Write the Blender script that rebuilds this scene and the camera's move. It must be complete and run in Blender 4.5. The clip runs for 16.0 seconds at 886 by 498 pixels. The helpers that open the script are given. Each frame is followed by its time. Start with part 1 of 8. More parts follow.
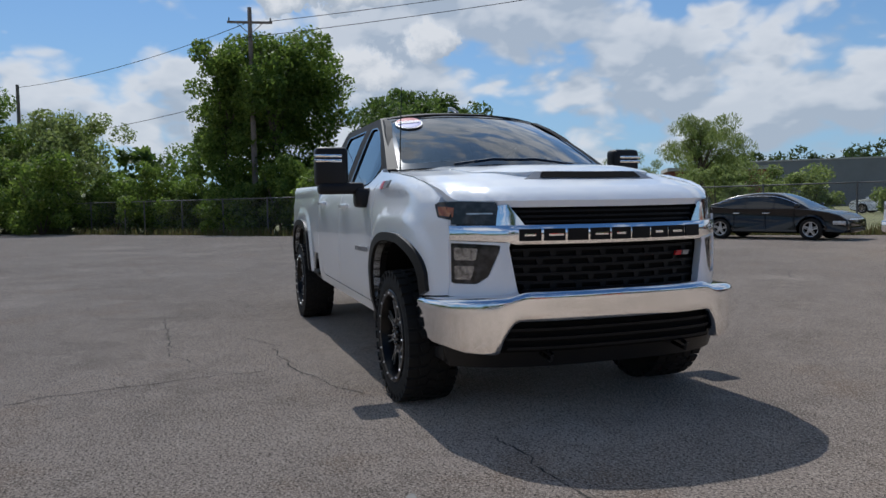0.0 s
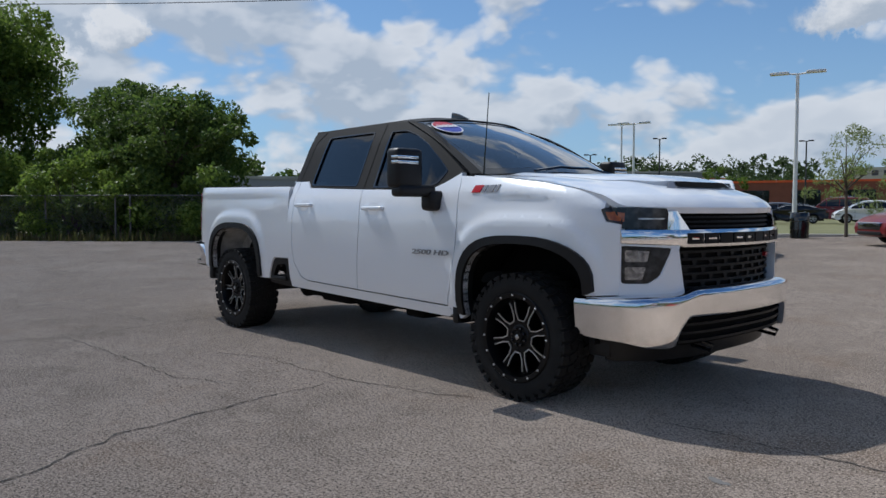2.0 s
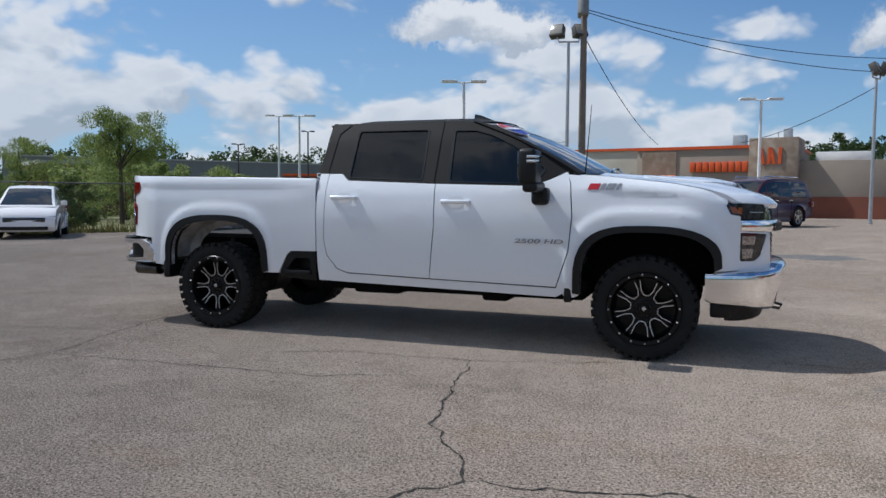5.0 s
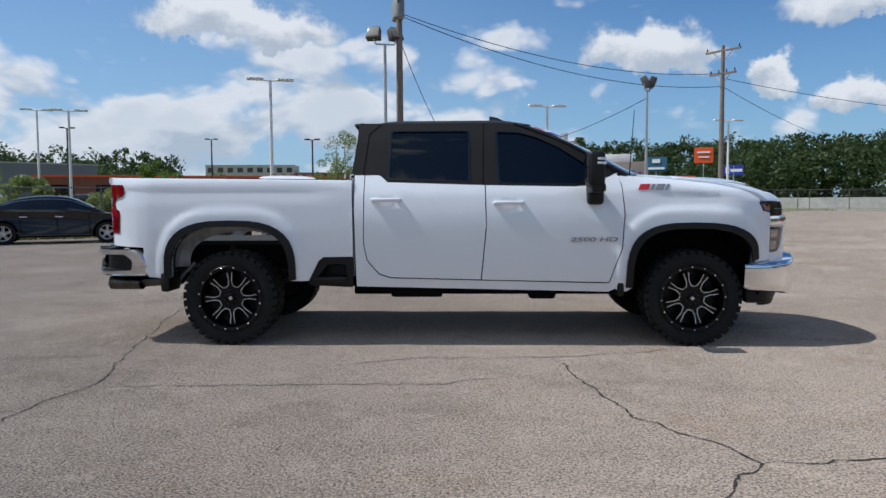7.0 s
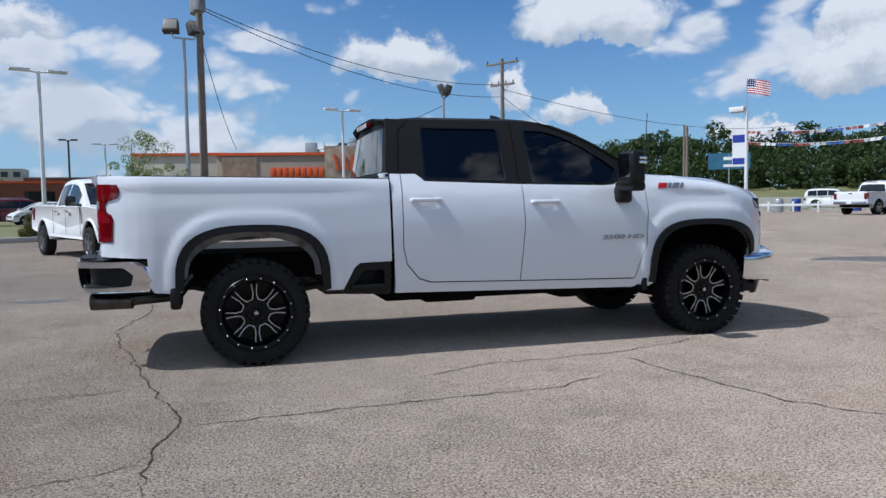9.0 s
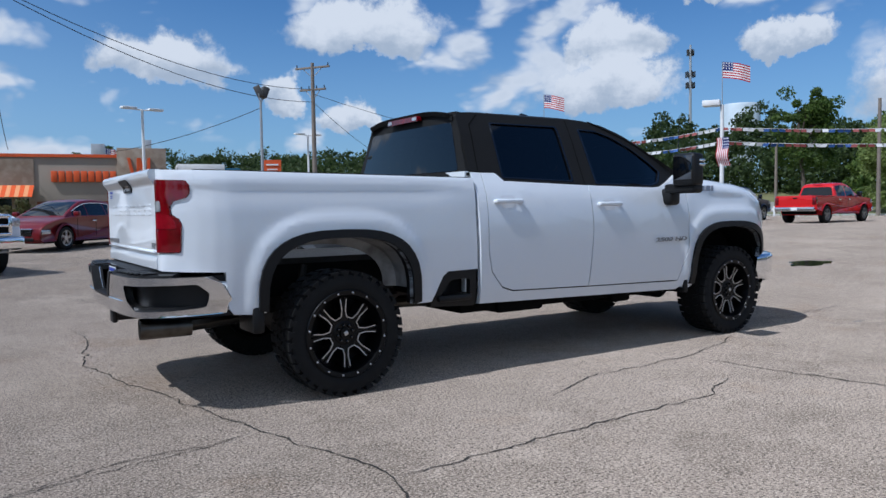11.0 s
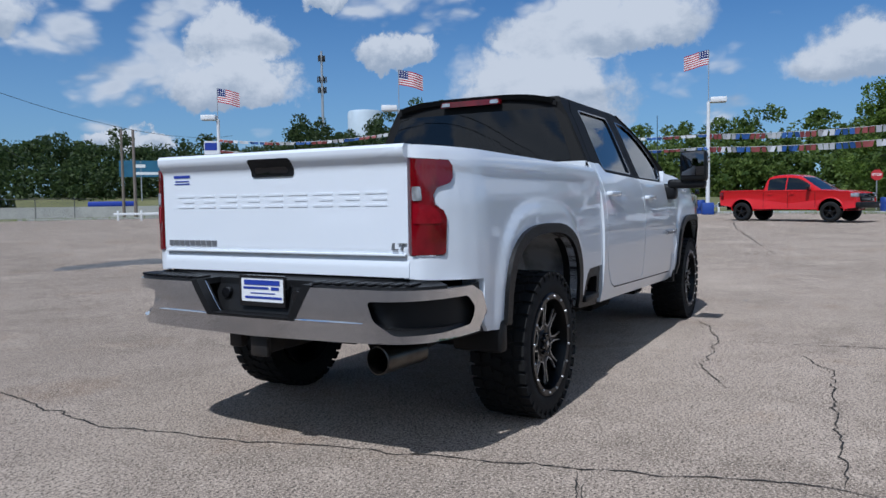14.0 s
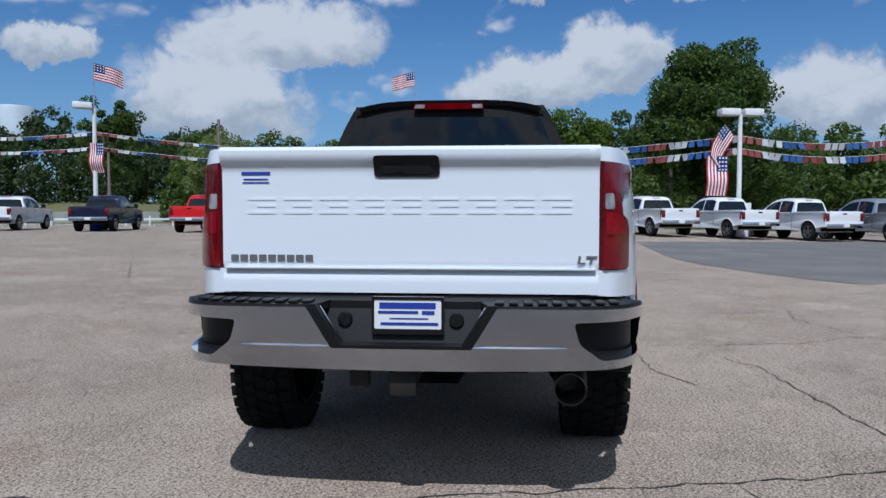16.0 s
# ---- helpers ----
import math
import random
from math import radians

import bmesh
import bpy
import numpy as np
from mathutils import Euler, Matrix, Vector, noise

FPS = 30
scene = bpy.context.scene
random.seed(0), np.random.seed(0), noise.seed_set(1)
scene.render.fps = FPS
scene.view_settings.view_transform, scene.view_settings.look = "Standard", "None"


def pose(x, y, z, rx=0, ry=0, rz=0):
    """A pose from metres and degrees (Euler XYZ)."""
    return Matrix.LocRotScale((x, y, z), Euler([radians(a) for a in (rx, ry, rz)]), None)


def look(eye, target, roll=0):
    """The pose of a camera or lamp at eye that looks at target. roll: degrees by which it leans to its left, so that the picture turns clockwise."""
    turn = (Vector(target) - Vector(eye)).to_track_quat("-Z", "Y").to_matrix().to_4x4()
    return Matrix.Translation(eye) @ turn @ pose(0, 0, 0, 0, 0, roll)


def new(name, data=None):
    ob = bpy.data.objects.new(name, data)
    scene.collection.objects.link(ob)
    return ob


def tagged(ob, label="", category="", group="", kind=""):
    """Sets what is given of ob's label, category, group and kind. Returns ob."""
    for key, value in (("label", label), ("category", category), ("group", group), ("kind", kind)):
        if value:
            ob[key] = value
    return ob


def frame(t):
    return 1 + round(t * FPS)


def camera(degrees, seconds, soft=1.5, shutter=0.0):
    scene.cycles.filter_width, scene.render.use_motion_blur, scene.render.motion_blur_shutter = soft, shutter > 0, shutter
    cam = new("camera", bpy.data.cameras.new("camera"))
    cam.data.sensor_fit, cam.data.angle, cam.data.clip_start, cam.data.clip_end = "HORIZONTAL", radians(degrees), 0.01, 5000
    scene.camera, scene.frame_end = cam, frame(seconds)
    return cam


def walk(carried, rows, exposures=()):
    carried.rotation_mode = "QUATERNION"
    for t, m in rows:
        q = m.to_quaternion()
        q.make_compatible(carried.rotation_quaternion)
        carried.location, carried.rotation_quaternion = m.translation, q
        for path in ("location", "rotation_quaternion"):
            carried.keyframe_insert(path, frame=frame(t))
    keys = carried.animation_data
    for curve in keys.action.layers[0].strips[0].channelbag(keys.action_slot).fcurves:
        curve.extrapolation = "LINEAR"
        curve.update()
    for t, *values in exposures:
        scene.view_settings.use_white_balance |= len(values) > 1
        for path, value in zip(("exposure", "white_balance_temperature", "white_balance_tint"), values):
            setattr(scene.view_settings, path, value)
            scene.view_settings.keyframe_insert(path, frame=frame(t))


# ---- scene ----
cam = camera(61.1, 16.0, soft=1.5)
METRES, EYE, TURN = 19.43, 1.227, 71.28
ROWS = [
    (0.0, 0.0, 0.0, 0.0, -0.06, -3.28, 1.02),
    (0.5, -0.0346, 0.0019, 0.0004, -5.75, -3.22, 0.7),
    (1.0, -0.068, 0.0078, 0.0005, -11.57, -3.05, 0.45),
    (1.5, -0.102, 0.0141, 0.0013, -17.31, -2.79, 0.31),
    (2.0, -0.1337, 0.0239, 0.001, -22.59, -3.13, 0.06),
    (2.5, -0.1663, 0.0321, 0.0006, -27.65, -3.64, -0.22),
    (3.0, -0.1965, 0.0445, 0.0004, -32.95, -3.56, -0.26),
    (3.5, -0.2272, 0.056, 0.0016, -37.77, -3.36, -0.04),
    (4.0, -0.2541, 0.0741, 0.0017, -42.63, -3.34, -0.18),
    (6.5, -0.3552, 0.1983, 0.0024, -64.35, -4.14, -0.03),
    (7.0, -0.3649, 0.2289, 0.0021, -69.28, -3.71, 0.25),
    (7.5, -0.3744, 0.2587, 0.0027, -73.88, -2.92, 0.23),
    (8.0, -0.3767, 0.2906, 0.0015, -78.45, -2.98, 0.57),
    (8.5, -0.3784, 0.3214, 0.001, -83.08, -3.33, 0.73),
    (11.0, -0.3354, 0.4699, -0.0, -104.54, -3.1, 0.86),
    (11.5, -0.3209, 0.4973, -0.0001, -108.51, -3.26, 0.56),
    (12.0, -0.3015, 0.5221, -0.0008, -112.94, -3.49, 0.36),
    (12.5, -0.2852, 0.5471, 0.0002, -117.18, -3.33, 0.44),
    (13.0, -0.2658, 0.5692, 0.0002, -121.78, -3.05, 1.0),
    (13.5, -0.2466, 0.5909, -0.0003, -127.08, -3.37, 1.06),
    (14.0, -0.2229, 0.6076, -0.0004, -132.41, -3.48, 0.82),
    (14.5, -0.1995, 0.6236, -0.0005, -137.92, -3.54, 0.66),
    (15.0, -0.1733, 0.6347, -0.0006, -143.92, -3.09, 0.23),
    (15.5, -0.1483, 0.6459, -0.001, -150.04, -2.82, -0.15),
    (16.0, -0.1229, 0.6523, -0.0007, -156.39, -2.7, -0.05),
]
START = pose(6.577, -2.215, EYE, 0, 0, TURN)
walk(cam, [(t, START @ pose(METRES * x, METRES * y, METRES * z, 90 + pitch, roll, yaw)) for t, x, y, z, yaw, pitch, roll in ROWS],
     exposures=[(0.0, -0.3, 5950, 10), (3.0, -0.3, 5900, 10), (5.5, -0.2, 5900, 10), (7.0, -0.17, 5900, 10), (10.8, -0.29, 5500, 10), (12.0, -0.36, 5500, 10), (14.0, -0.51, 5450, 10), (16.0, -0.56, 5430, 10)])

# ---- world, sun ----
SUN_ELEVATION, SUN_ROTATION = radians(54.0), radians(268)
world = bpy.data.worlds.new("sky")
scene.world = world
world.use_nodes = True


# heaps of cumulus: bearing, height of the foot, half width, height, all in radians
HEAPS = [
    (0.293, 0.213, 0.138, 0.055), (0.373, 0.128, 0.114, 0.078), (-0.029, 0.154, 0.103, 0.052), (-0.139, 0.189, 0.069, 0.058),
    (-0.381, 0.126, 0.080, 0.070), (0.561, 0.191, 0.053, 0.029), (1.089, 0.221, 0.116, 0.051), (0.766, 0.201, 0.063, 0.046),
    (0.774, 0.146, 0.100, 0.043), (0.647, 0.252, 0.033, 0.021), (0.901, 0.081, 0.046, 0.018), (1.334, 0.177, 0.089, 0.047),
    (1.099, 0.113, 0.048, 0.028), (1.200, 0.141, 0.040, 0.032), (1.854, 0.215, 0.121, 0.042), (2.828, 0.203, 0.044, 0.037),
    (2.924, 0.169, 0.044, 0.047), (3.09, 0.126, 0.047, 0.091), (2.965, 0.262, 0.094, 0.028), (-0.2, 0.29, 0.25, 0.04),
    (-1.05, 0.30, 0.28, 0.10), (-1.75, 0.22, 0.35, 0.12), (-2.45, 0.33, 0.30, 0.12), (-1.5, 0.62, 0.45, 0.16),
]


def build_sky(nt):
    """Clear blue sky with a broken sheet and single heaps of cumulus, lit from above."""
    nodes, links = nt.nodes, nt.links
    nodes.clear()

    def math_node(op, a, b=None, clamp=False):
        n = nodes.new("ShaderNodeMath")
        n.operation, n.use_clamp = op, clamp
        for i, v in enumerate((a, b)):
            if v is None:
                continue
            if isinstance(v, (int, float)):
                n.inputs[i].default_value = v
            else:
                links.new(v, n.inputs[i])
        return n.outputs[0]

    def vec(op, a, b):
        n = nodes.new("ShaderNodeVectorMath")
        n.operation = op
        links.new(a, n.inputs[0])
        if isinstance(b, tuple):
            n.inputs[1].default_value = b
        else:
            links.new(b, n.inputs[1])
        return n.outputs[0]

    def fbm(v, scale, detail, rough):
        n = nodes.new("ShaderNodeTexNoise")
        n.inputs["Scale"].default_value, n.inputs["Detail"].default_value = scale, detail
        n.inputs["Roughness"].default_value = rough
        links.new(v, n.inputs["Vector"])
        return n.outputs[0]

    def smooth(v, lo, hi):
        n = nodes.new("ShaderNodeMapRange")
        n.interpolation_type = "SMOOTHSTEP"
        n.inputs[1].default_value, n.inputs[2].default_value = lo, hi
        links.new(v, n.inputs[0])
        return n.outputs[0]

    coord = nodes.new("ShaderNodeTexCoord").outputs["Generated"]
    sky = nodes.new("ShaderNodeTexSky")
    sky.sky_type, sky.sun_disc = "NISHITA", False
    sky.sun_elevation, sky.sun_rotation = SUN_ELEVATION, SUN_ROTATION
    sky.air_density, sky.dust_density, sky.ozone_density = 1.0, 0.6, 1.6
    parts = nodes.new("ShaderNodeSeparateXYZ")
    links.new(coord, parts.inputs[0])
    # billowed cumulus: lumps heaped on a slow field of weather, lit from the sun's side and from above
    def lumps(v, scale):
        n = nodes.new("ShaderNodeTexVoronoi")
        n.feature = "SMOOTH_F1"
        n.inputs["Scale"].default_value, n.inputs["Detail"].default_value = scale, 3.0
        n.inputs["Roughness"].default_value, n.inputs["Smoothness"].default_value = 0.55, 0.35
        links.new(v, n.inputs["Vector"])
        return n.outputs["Distance"]

    def density(v):
        jitter = nodes.new("ShaderNodeTexNoise")
        jitter.inputs["Scale"].default_value, jitter.inputs["Detail"].default_value = 9.0, 3.0
        links.new(v, jitter.inputs["Vector"])
        bent = vec("ADD", v, vec("MULTIPLY", vec("SUBTRACT", jitter.outputs["Color"], (0.5, 0.5, 0.5)), (0.07, 0.07, 0.07)))
        field = math_node("MULTIPLY", fbm(v, 3.1, 3.0, 0.5), 1.0)
        heap = math_node("MULTIPLY", lumps(bent, 8.5), -0.30)
        fine = math_node("MULTIPLY", fbm(bent, 26.0, 6.0, 0.6), 0.10)
        return math_node("ADD", math_node("ADD", field, heap), fine)

    shift = vec("ADD", vec("MULTIPLY", coord, (1.0, 1.0, 1.75)), (5.2, 2.9, 0.35))
    lifted = vec("ADD", shift, (-0.030, 0.0, 0.055))
    d0, d1 = density(shift), density(lifted)
    # a broken sheet of cloud to the west, single heaps with flat feet to the east
    azimuth = math_node("ARCTAN2", parts.outputs[1], parts.outputs[0])
    plan = nodes.new("ShaderNodeCombineXYZ")
    links.new(azimuth, plan.inputs[0])
    links.new(math_node("ARCSINE", parts.outputs[2]), plan.inputs[1])
    curl = nodes.new("ShaderNodeTexNoise")
    curl.inputs["Scale"].default_value, curl.inputs["Detail"].default_value, curl.inputs["Roughness"].default_value = 13.0, 7.0, 0.62
    links.new(coord, curl.inputs["Vector"])
    plan = vec("ADD", plan.outputs[0], vec("MULTIPLY", vec("SUBTRACT", curl.outputs["Color"], (0.5, 0.5, 0.5)), (0.16, 0.105, 0.0)))
    heaps, height = None, None
    for bearing, foot, wide, tall in HEAPS:
        off = vec("MULTIPLY", vec("SUBTRACT", plan, (bearing, foot, 0.0)), (1 / wide, 1 / tall, 0.0))
        far_off = vec("MAXIMUM", off, vec("MULTIPLY", off, (-1.0, -2.1, 0.0)))
        length = nodes.new("ShaderNodeVectorMath")
        length.operation = "LENGTH"
        links.new(far_off, length.inputs[0])
        body = math_node("MAXIMUM", math_node("SUBTRACT", 1.25, length.outputs["Value"]), 0.0)
        up = nodes.new("ShaderNodeSeparateXYZ")
        links.new(off, up.inputs[0])
        rise = math_node("MULTIPLY", body, up.outputs[1])
        heaps = body if heaps is None else math_node("ADD", heaps, body)
        height = rise if height is None else math_node("ADD", height, rise)
    height = math_node("DIVIDE", height, math_node("MAXIMUM", heaps, 0.02))
    west = smooth(parts.outputs[0], 0.36, -0.30)
    weather = math_node("SUBTRACT", 0.125, math_node("MULTIPLY", west, 0.17))
    d0, d1 = math_node("SUBTRACT", d0, weather), math_node("SUBTRACT", d1, weather)
    sheet_cover = smooth(d0, 0.205, 0.345)
    heap_cover = smooth(heaps, 0.10, 0.47)
    cover = math_node("MAXIMUM", math_node("MULTIPLY", sheet_cover, 0.92), heap_cover)
    lit = smooth(math_node("SUBTRACT", d0, d1), -0.13, 0.10)
    thick = smooth(d0, 0.27, 0.50)
    lit = math_node("SUBTRACT", lit, math_node("MULTIPLY", thick, 0.42), clamp=True)
    billow = math_node("MULTIPLY", math_node("SUBTRACT", fbm(shift, 19.0, 6.0, 0.6), 0.5), 1.5)
    heap_lit = smooth(math_node("ADD", height, billow), -0.42, 0.42)
    pick = nodes.new("ShaderNodeMix")
    links.new(heap_cover, pick.inputs[0])
    links.new(lit, pick.inputs[2])
    links.new(heap_lit, pick.inputs[3])
    tone = nodes.new("ShaderNodeMix")
    tone.data_type = "RGBA"
    links.new(pick.outputs[0], tone.inputs[0])
    tone.inputs[6].default_value = (5.6, 6.2, 6.9, 1)
    tone.inputs[7].default_value = (9.7, 9.65, 9.55, 1)
    haze = smooth(parts.outputs[2], 0.30, 0.0)
    clear = nodes.new("ShaderNodeMix")
    clear.data_type = "RGBA"
    links.new(math_node("ADD", math_node("MULTIPLY", haze, 0.42), math_node("MULTIPLY", west, 0.24)), clear.inputs[0])
    tint = nodes.new("ShaderNodeMix")
    tint.data_type, tint.blend_type = "RGBA", "MULTIPLY"
    tint.inputs[0].default_value = 1.0
    tint.inputs[7].default_value = (0.63, 0.93, 1.20, 1)
    links.new(sky.outputs[0], tint.inputs[6])
    links.new(tint.outputs[2], clear.inputs[6])
    clear.inputs[7].default_value = (5.0, 7.0, 8.8, 1)
    both = nodes.new("ShaderNodeMix")
    both.data_type = "RGBA"
    links.new(math_node("MULTIPLY", cover, smooth(parts.outputs[2], -0.02, 0.06)), both.inputs[0])
    links.new(clear.outputs[2], both.inputs[6])
    links.new(tone.outputs[2], both.inputs[7])
    bg = nodes.new("ShaderNodeBackground")
    bg.inputs[1].default_value = 0.09
    links.new(both.outputs[2], bg.inputs[0])
    out = nodes.new("ShaderNodeOutputWorld")
    links.new(bg.outputs[0], out.inputs[0])


build_sky(world.node_tree)
sun = new("sun", bpy.data.lights.new("sun", "SUN"))
sun.data.energy, sun.data.angle, sun.data.color = 5.0, radians(0.55), (1.0, 0.955, 0.89)
sun.matrix_world = look((-14.5, -0.4, 20), (0, 0, 0))

# ---- materials ----


def material(name, colour, rough=0.5, metal=0.0, vary=0.0, scale=4.0, fine=0.0, fine_scale=60.0, bump=0.0, coat=0.0,
             spec=0.5, random=0.0, dark=None, sheen=0.0):
    """A principled material with variation at two scales and fine relief; dark: the colour of the stains."""
    m = bpy.data.materials.new(name)
    m.use_nodes = True
    nt = m.node_tree
    p = nt.nodes["Principled BSDF"]
    p.inputs["Base Color"].default_value = (*colour, 1)
    p.inputs["Roughness"].default_value, p.inputs["Metallic"].default_value = rough, metal
    p.inputs["Coat Weight"].default_value, p.inputs["Specular IOR Level"].default_value = coat, spec
    p.inputs["Coat Roughness"].default_value = 0.03
    if not (vary or fine or bump or random):
        return m
    coord = nt.nodes.new("ShaderNodeTexCoord").outputs["Object"]

    def noise_node(s, detail):
        n = nt.nodes.new("ShaderNodeTexNoise")
        n.inputs["Scale"].default_value, n.inputs["Detail"].default_value = s, detail
        nt.links.new(coord, n.inputs["Vector"])
        return n.outputs[0]

    def mix(fac, a, b, blend="MIX"):
        n = nt.nodes.new("ShaderNodeMix")
        n.data_type, n.blend_type = "RGBA", blend
        for sock, v in ((n.inputs[0], fac), (n.inputs[6], a), (n.inputs[7], b)):
            if isinstance(v, tuple):
                sock.default_value = v
            elif isinstance(v, (int, float)):
                sock.default_value = v
            else:
                nt.links.new(v, sock)
        return n.outputs[2]

    def ranged(v, lo, hi, a=0.0, b=1.0):
        n = nt.nodes.new("ShaderNodeMapRange")
        for i, x in enumerate((lo, hi, a, b)):
            n.inputs[i + 1].default_value = x
        nt.links.new(v, n.inputs[0])
        return n.outputs[0]

    out = (*colour, 1)
    if vary:
        d = dark or tuple(c * 0.55 for c in colour)
        out = mix(ranged(noise_node(scale, 5), 0.42, 0.68, 0.0, vary), out, (*d, 1))
    if fine:
        n = noise_node(fine_scale, 3)
        out = mix(ranged(n, 0.35, 0.65, 0.0, fine), out, tuple(c * 1.5 for c in colour) + (1,))
        out = mix(ranged(noise_node(fine_scale * 1.7, 2), 0.5, 0.7, 0.0, fine), out, tuple(c * 0.5 for c in colour) + (1,))
    if random:
        info = nt.nodes.new("ShaderNodeObjectInfo").outputs["Random"]
        out = mix(ranged(info, 0, 1, 0, random), out, tuple(c * 0.5 for c in colour) + (1,))
    if not isinstance(out, tuple):
        nt.links.new(out, p.inputs["Base Color"])
    if bump:
        b = nt.nodes.new("ShaderNodeBump")
        b.inputs["Strength"].default_value, b.inputs["Distance"].default_value = min(1.0, bump), 0.01
        nt.links.new(noise_node(fine_scale, 4), b.inputs["Height"])
        nt.links.new(b.outputs[0], p.inputs["Normal"])
    return m


def tinted_glass(name, tint, gloss=0.05):
    """Thin tinted glass: what lies behind shows through the tint, under a clear reflection."""
    m = bpy.data.materials.new(name)
    m.use_nodes = True
    nt = m.node_tree
    nt.nodes.clear()
    see, shine = nt.nodes.new("ShaderNodeBsdfTransparent"), nt.nodes.new("ShaderNodeBsdfGlossy")
    see.inputs[0].default_value = (*tint, 1)
    shine.inputs["Roughness"].default_value = 0.01
    fres, mix, out = nt.nodes.new("ShaderNodeFresnel"), nt.nodes.new("ShaderNodeMixShader"), nt.nodes.new("ShaderNodeOutputMaterial")
    fres.inputs[0].default_value = 1.5
    boost = nt.nodes.new("ShaderNodeMath")
    boost.operation, boost.use_clamp = "MULTIPLY", True
    boost.inputs[1].default_value = gloss
    nt.links.new(fres.outputs[0], boost.inputs[0])
    nt.links.new(boost.outputs[0], mix.inputs[0])
    nt.links.new(see.outputs[0], mix.inputs[1])
    nt.links.new(shine.outputs[0], mix.inputs[2])
    nt.links.new(mix.outputs[0], out.inputs[0])
    return m


WHITE_PAINT = material("white_car_paint", (0.775, 0.805, 0.84), 0.28, coat=1.0, fine=0.02, fine_scale=300)
ROOF_WRAP = material("charcoal_wrap", (0.013, 0.0127, 0.0125), 0.6, spec=0.15, fine=0.1, fine_scale=250, vary=0.2, scale=2)
CHROME = material("chrome", (0.80, 0.81, 0.83), 0.10, 1.0, vary=0.05, scale=3)
BLACK_PLASTIC = material("black_plastic", (0.008, 0.008, 0.0085), 0.45, spec=0.3, fine=0.2, fine_scale=220, bump=0.12)
GLOSS_BLACK = material("gloss_black", (0.006, 0.006, 0.007), 0.12, coat=0.6)
DARK_VOID = material("underbody_black", (0.006, 0.006, 0.006), 0.9, spec=0.1, vary=0.4, scale=6)
FRAME_STEEL = material("chassis_steel", (0.02, 0.019, 0.018), 0.6, 0.3, vary=0.5, scale=8, dark=(0.05, 0.035, 0.025))
RUBBER = material("tyre_rubber", (0.009, 0.009, 0.009), 0.8, spec=0.3, vary=0.35, scale=9, dark=(0.02, 0.0195, 0.018), bump=0.15, fine_scale=120)
WHEEL_BLACK = material("wheel_black", (0.005, 0.005, 0.0055), 0.28, spec=0.22)
MILLED = material("milled_aluminium", (0.62, 0.62, 0.63), 0.35, 1.0)
GLASS = tinted_glass("privacy_glass", (0.03, 0.031, 0.034), 1.5)
WINDSHIELD = tinted_glass("windscreen_glass", (0.24, 0.295, 0.30), 2.3)
CAR_GLASS = material("dark_car_glass", (0.008, 0.010, 0.012), 0.04, spec=0.5, coat=0.2)
RED_LENS = material("red_lamp_lens", (0.17, 0.001, 0.006), 0.10, coat=0.8, spec=0.4, vary=0.8, scale=9, dark=(0.06, 0.001, 0.002))
LAMP_BOWL = material("lamp_reflector", (0.36, 0.36, 0.37), 0.16, 0.8, coat=0.4, vary=0.9, scale=30, dark=(0.03, 0.03, 0.032))
CLEAR_LENS = material("clear_lamp_lens", (0.55, 0.56, 0.58), 0.08, 0.4, coat=1.0, vary=0.7, scale=22, dark=(0.12, 0.12, 0.13))
DARK_LENS = material("smoked_lamp_lens", (0.014, 0.014, 0.015), 0.1, 0.0, coat=0.2, spec=0.35, vary=0.6, scale=20, dark=(0.07, 0.07, 0.073))
AMBER = material("amber_lens", (0.36, 0.10, 0.02), 0.15, coat=0.6, vary=0.6, scale=40, dark=(0.14, 0.035, 0.012))
SEAT = material("dark_grey_seat_cloth", (0.03, 0.03, 0.032), 0.8, vary=0.3, scale=8)
BADGE = material("badge_grey", (0.30, 0.30, 0.31), 0.35, 0.7)
BADGE_RED = material("badge_red", (0.42, 0.012, 0.02), 0.3)
BLUE_INK = material("blue_ink", (0.02, 0.045, 0.32), 0.5)
WHITE_PLATE = material("white_plate", (0.8, 0.8, 0.8), 0.4)
GALVANISED = material("inner_fender_grey", (0.55, 0.55, 0.54), 0.55, vary=0.7, scale=7, dark=(0.12, 0.115, 0.11))
BED_LINER = material("bed_liner", (0.02, 0.02, 0.02), 0.85, bump=0.3, fine_scale=150, vary=0.2)
STAINLESS = material("exhaust_steel", (0.13, 0.122, 0.11), 0.35, 1.0, vary=0.7, scale=10, dark=(0.06, 0.05, 0.045))
CONCRETE = material("concrete", (0.42, 0.41, 0.38), 0.85, vary=0.5, scale=1.5, fine=0.3, fine_scale=40, bump=0.3)
TIMBER = material("weathered_pole_timber", (0.20, 0.165, 0.135), 0.85, vary=0.6, scale=2.5, fine=0.35, fine_scale=18, bump=0.4)
STEEL = material("galvanised_steel", (0.45, 0.46, 0.47), 0.45, 0.6, vary=0.3, scale=3)
WHITE_METAL = material("white_painted_metal", (0.78, 0.78, 0.77), 0.45, vary=0.25, scale=2.5, dark=(0.5, 0.47, 0.42))
CABLE = material("black_cable", (0.015, 0.015, 0.016), 0.6)

# ---- helpers of shape ----


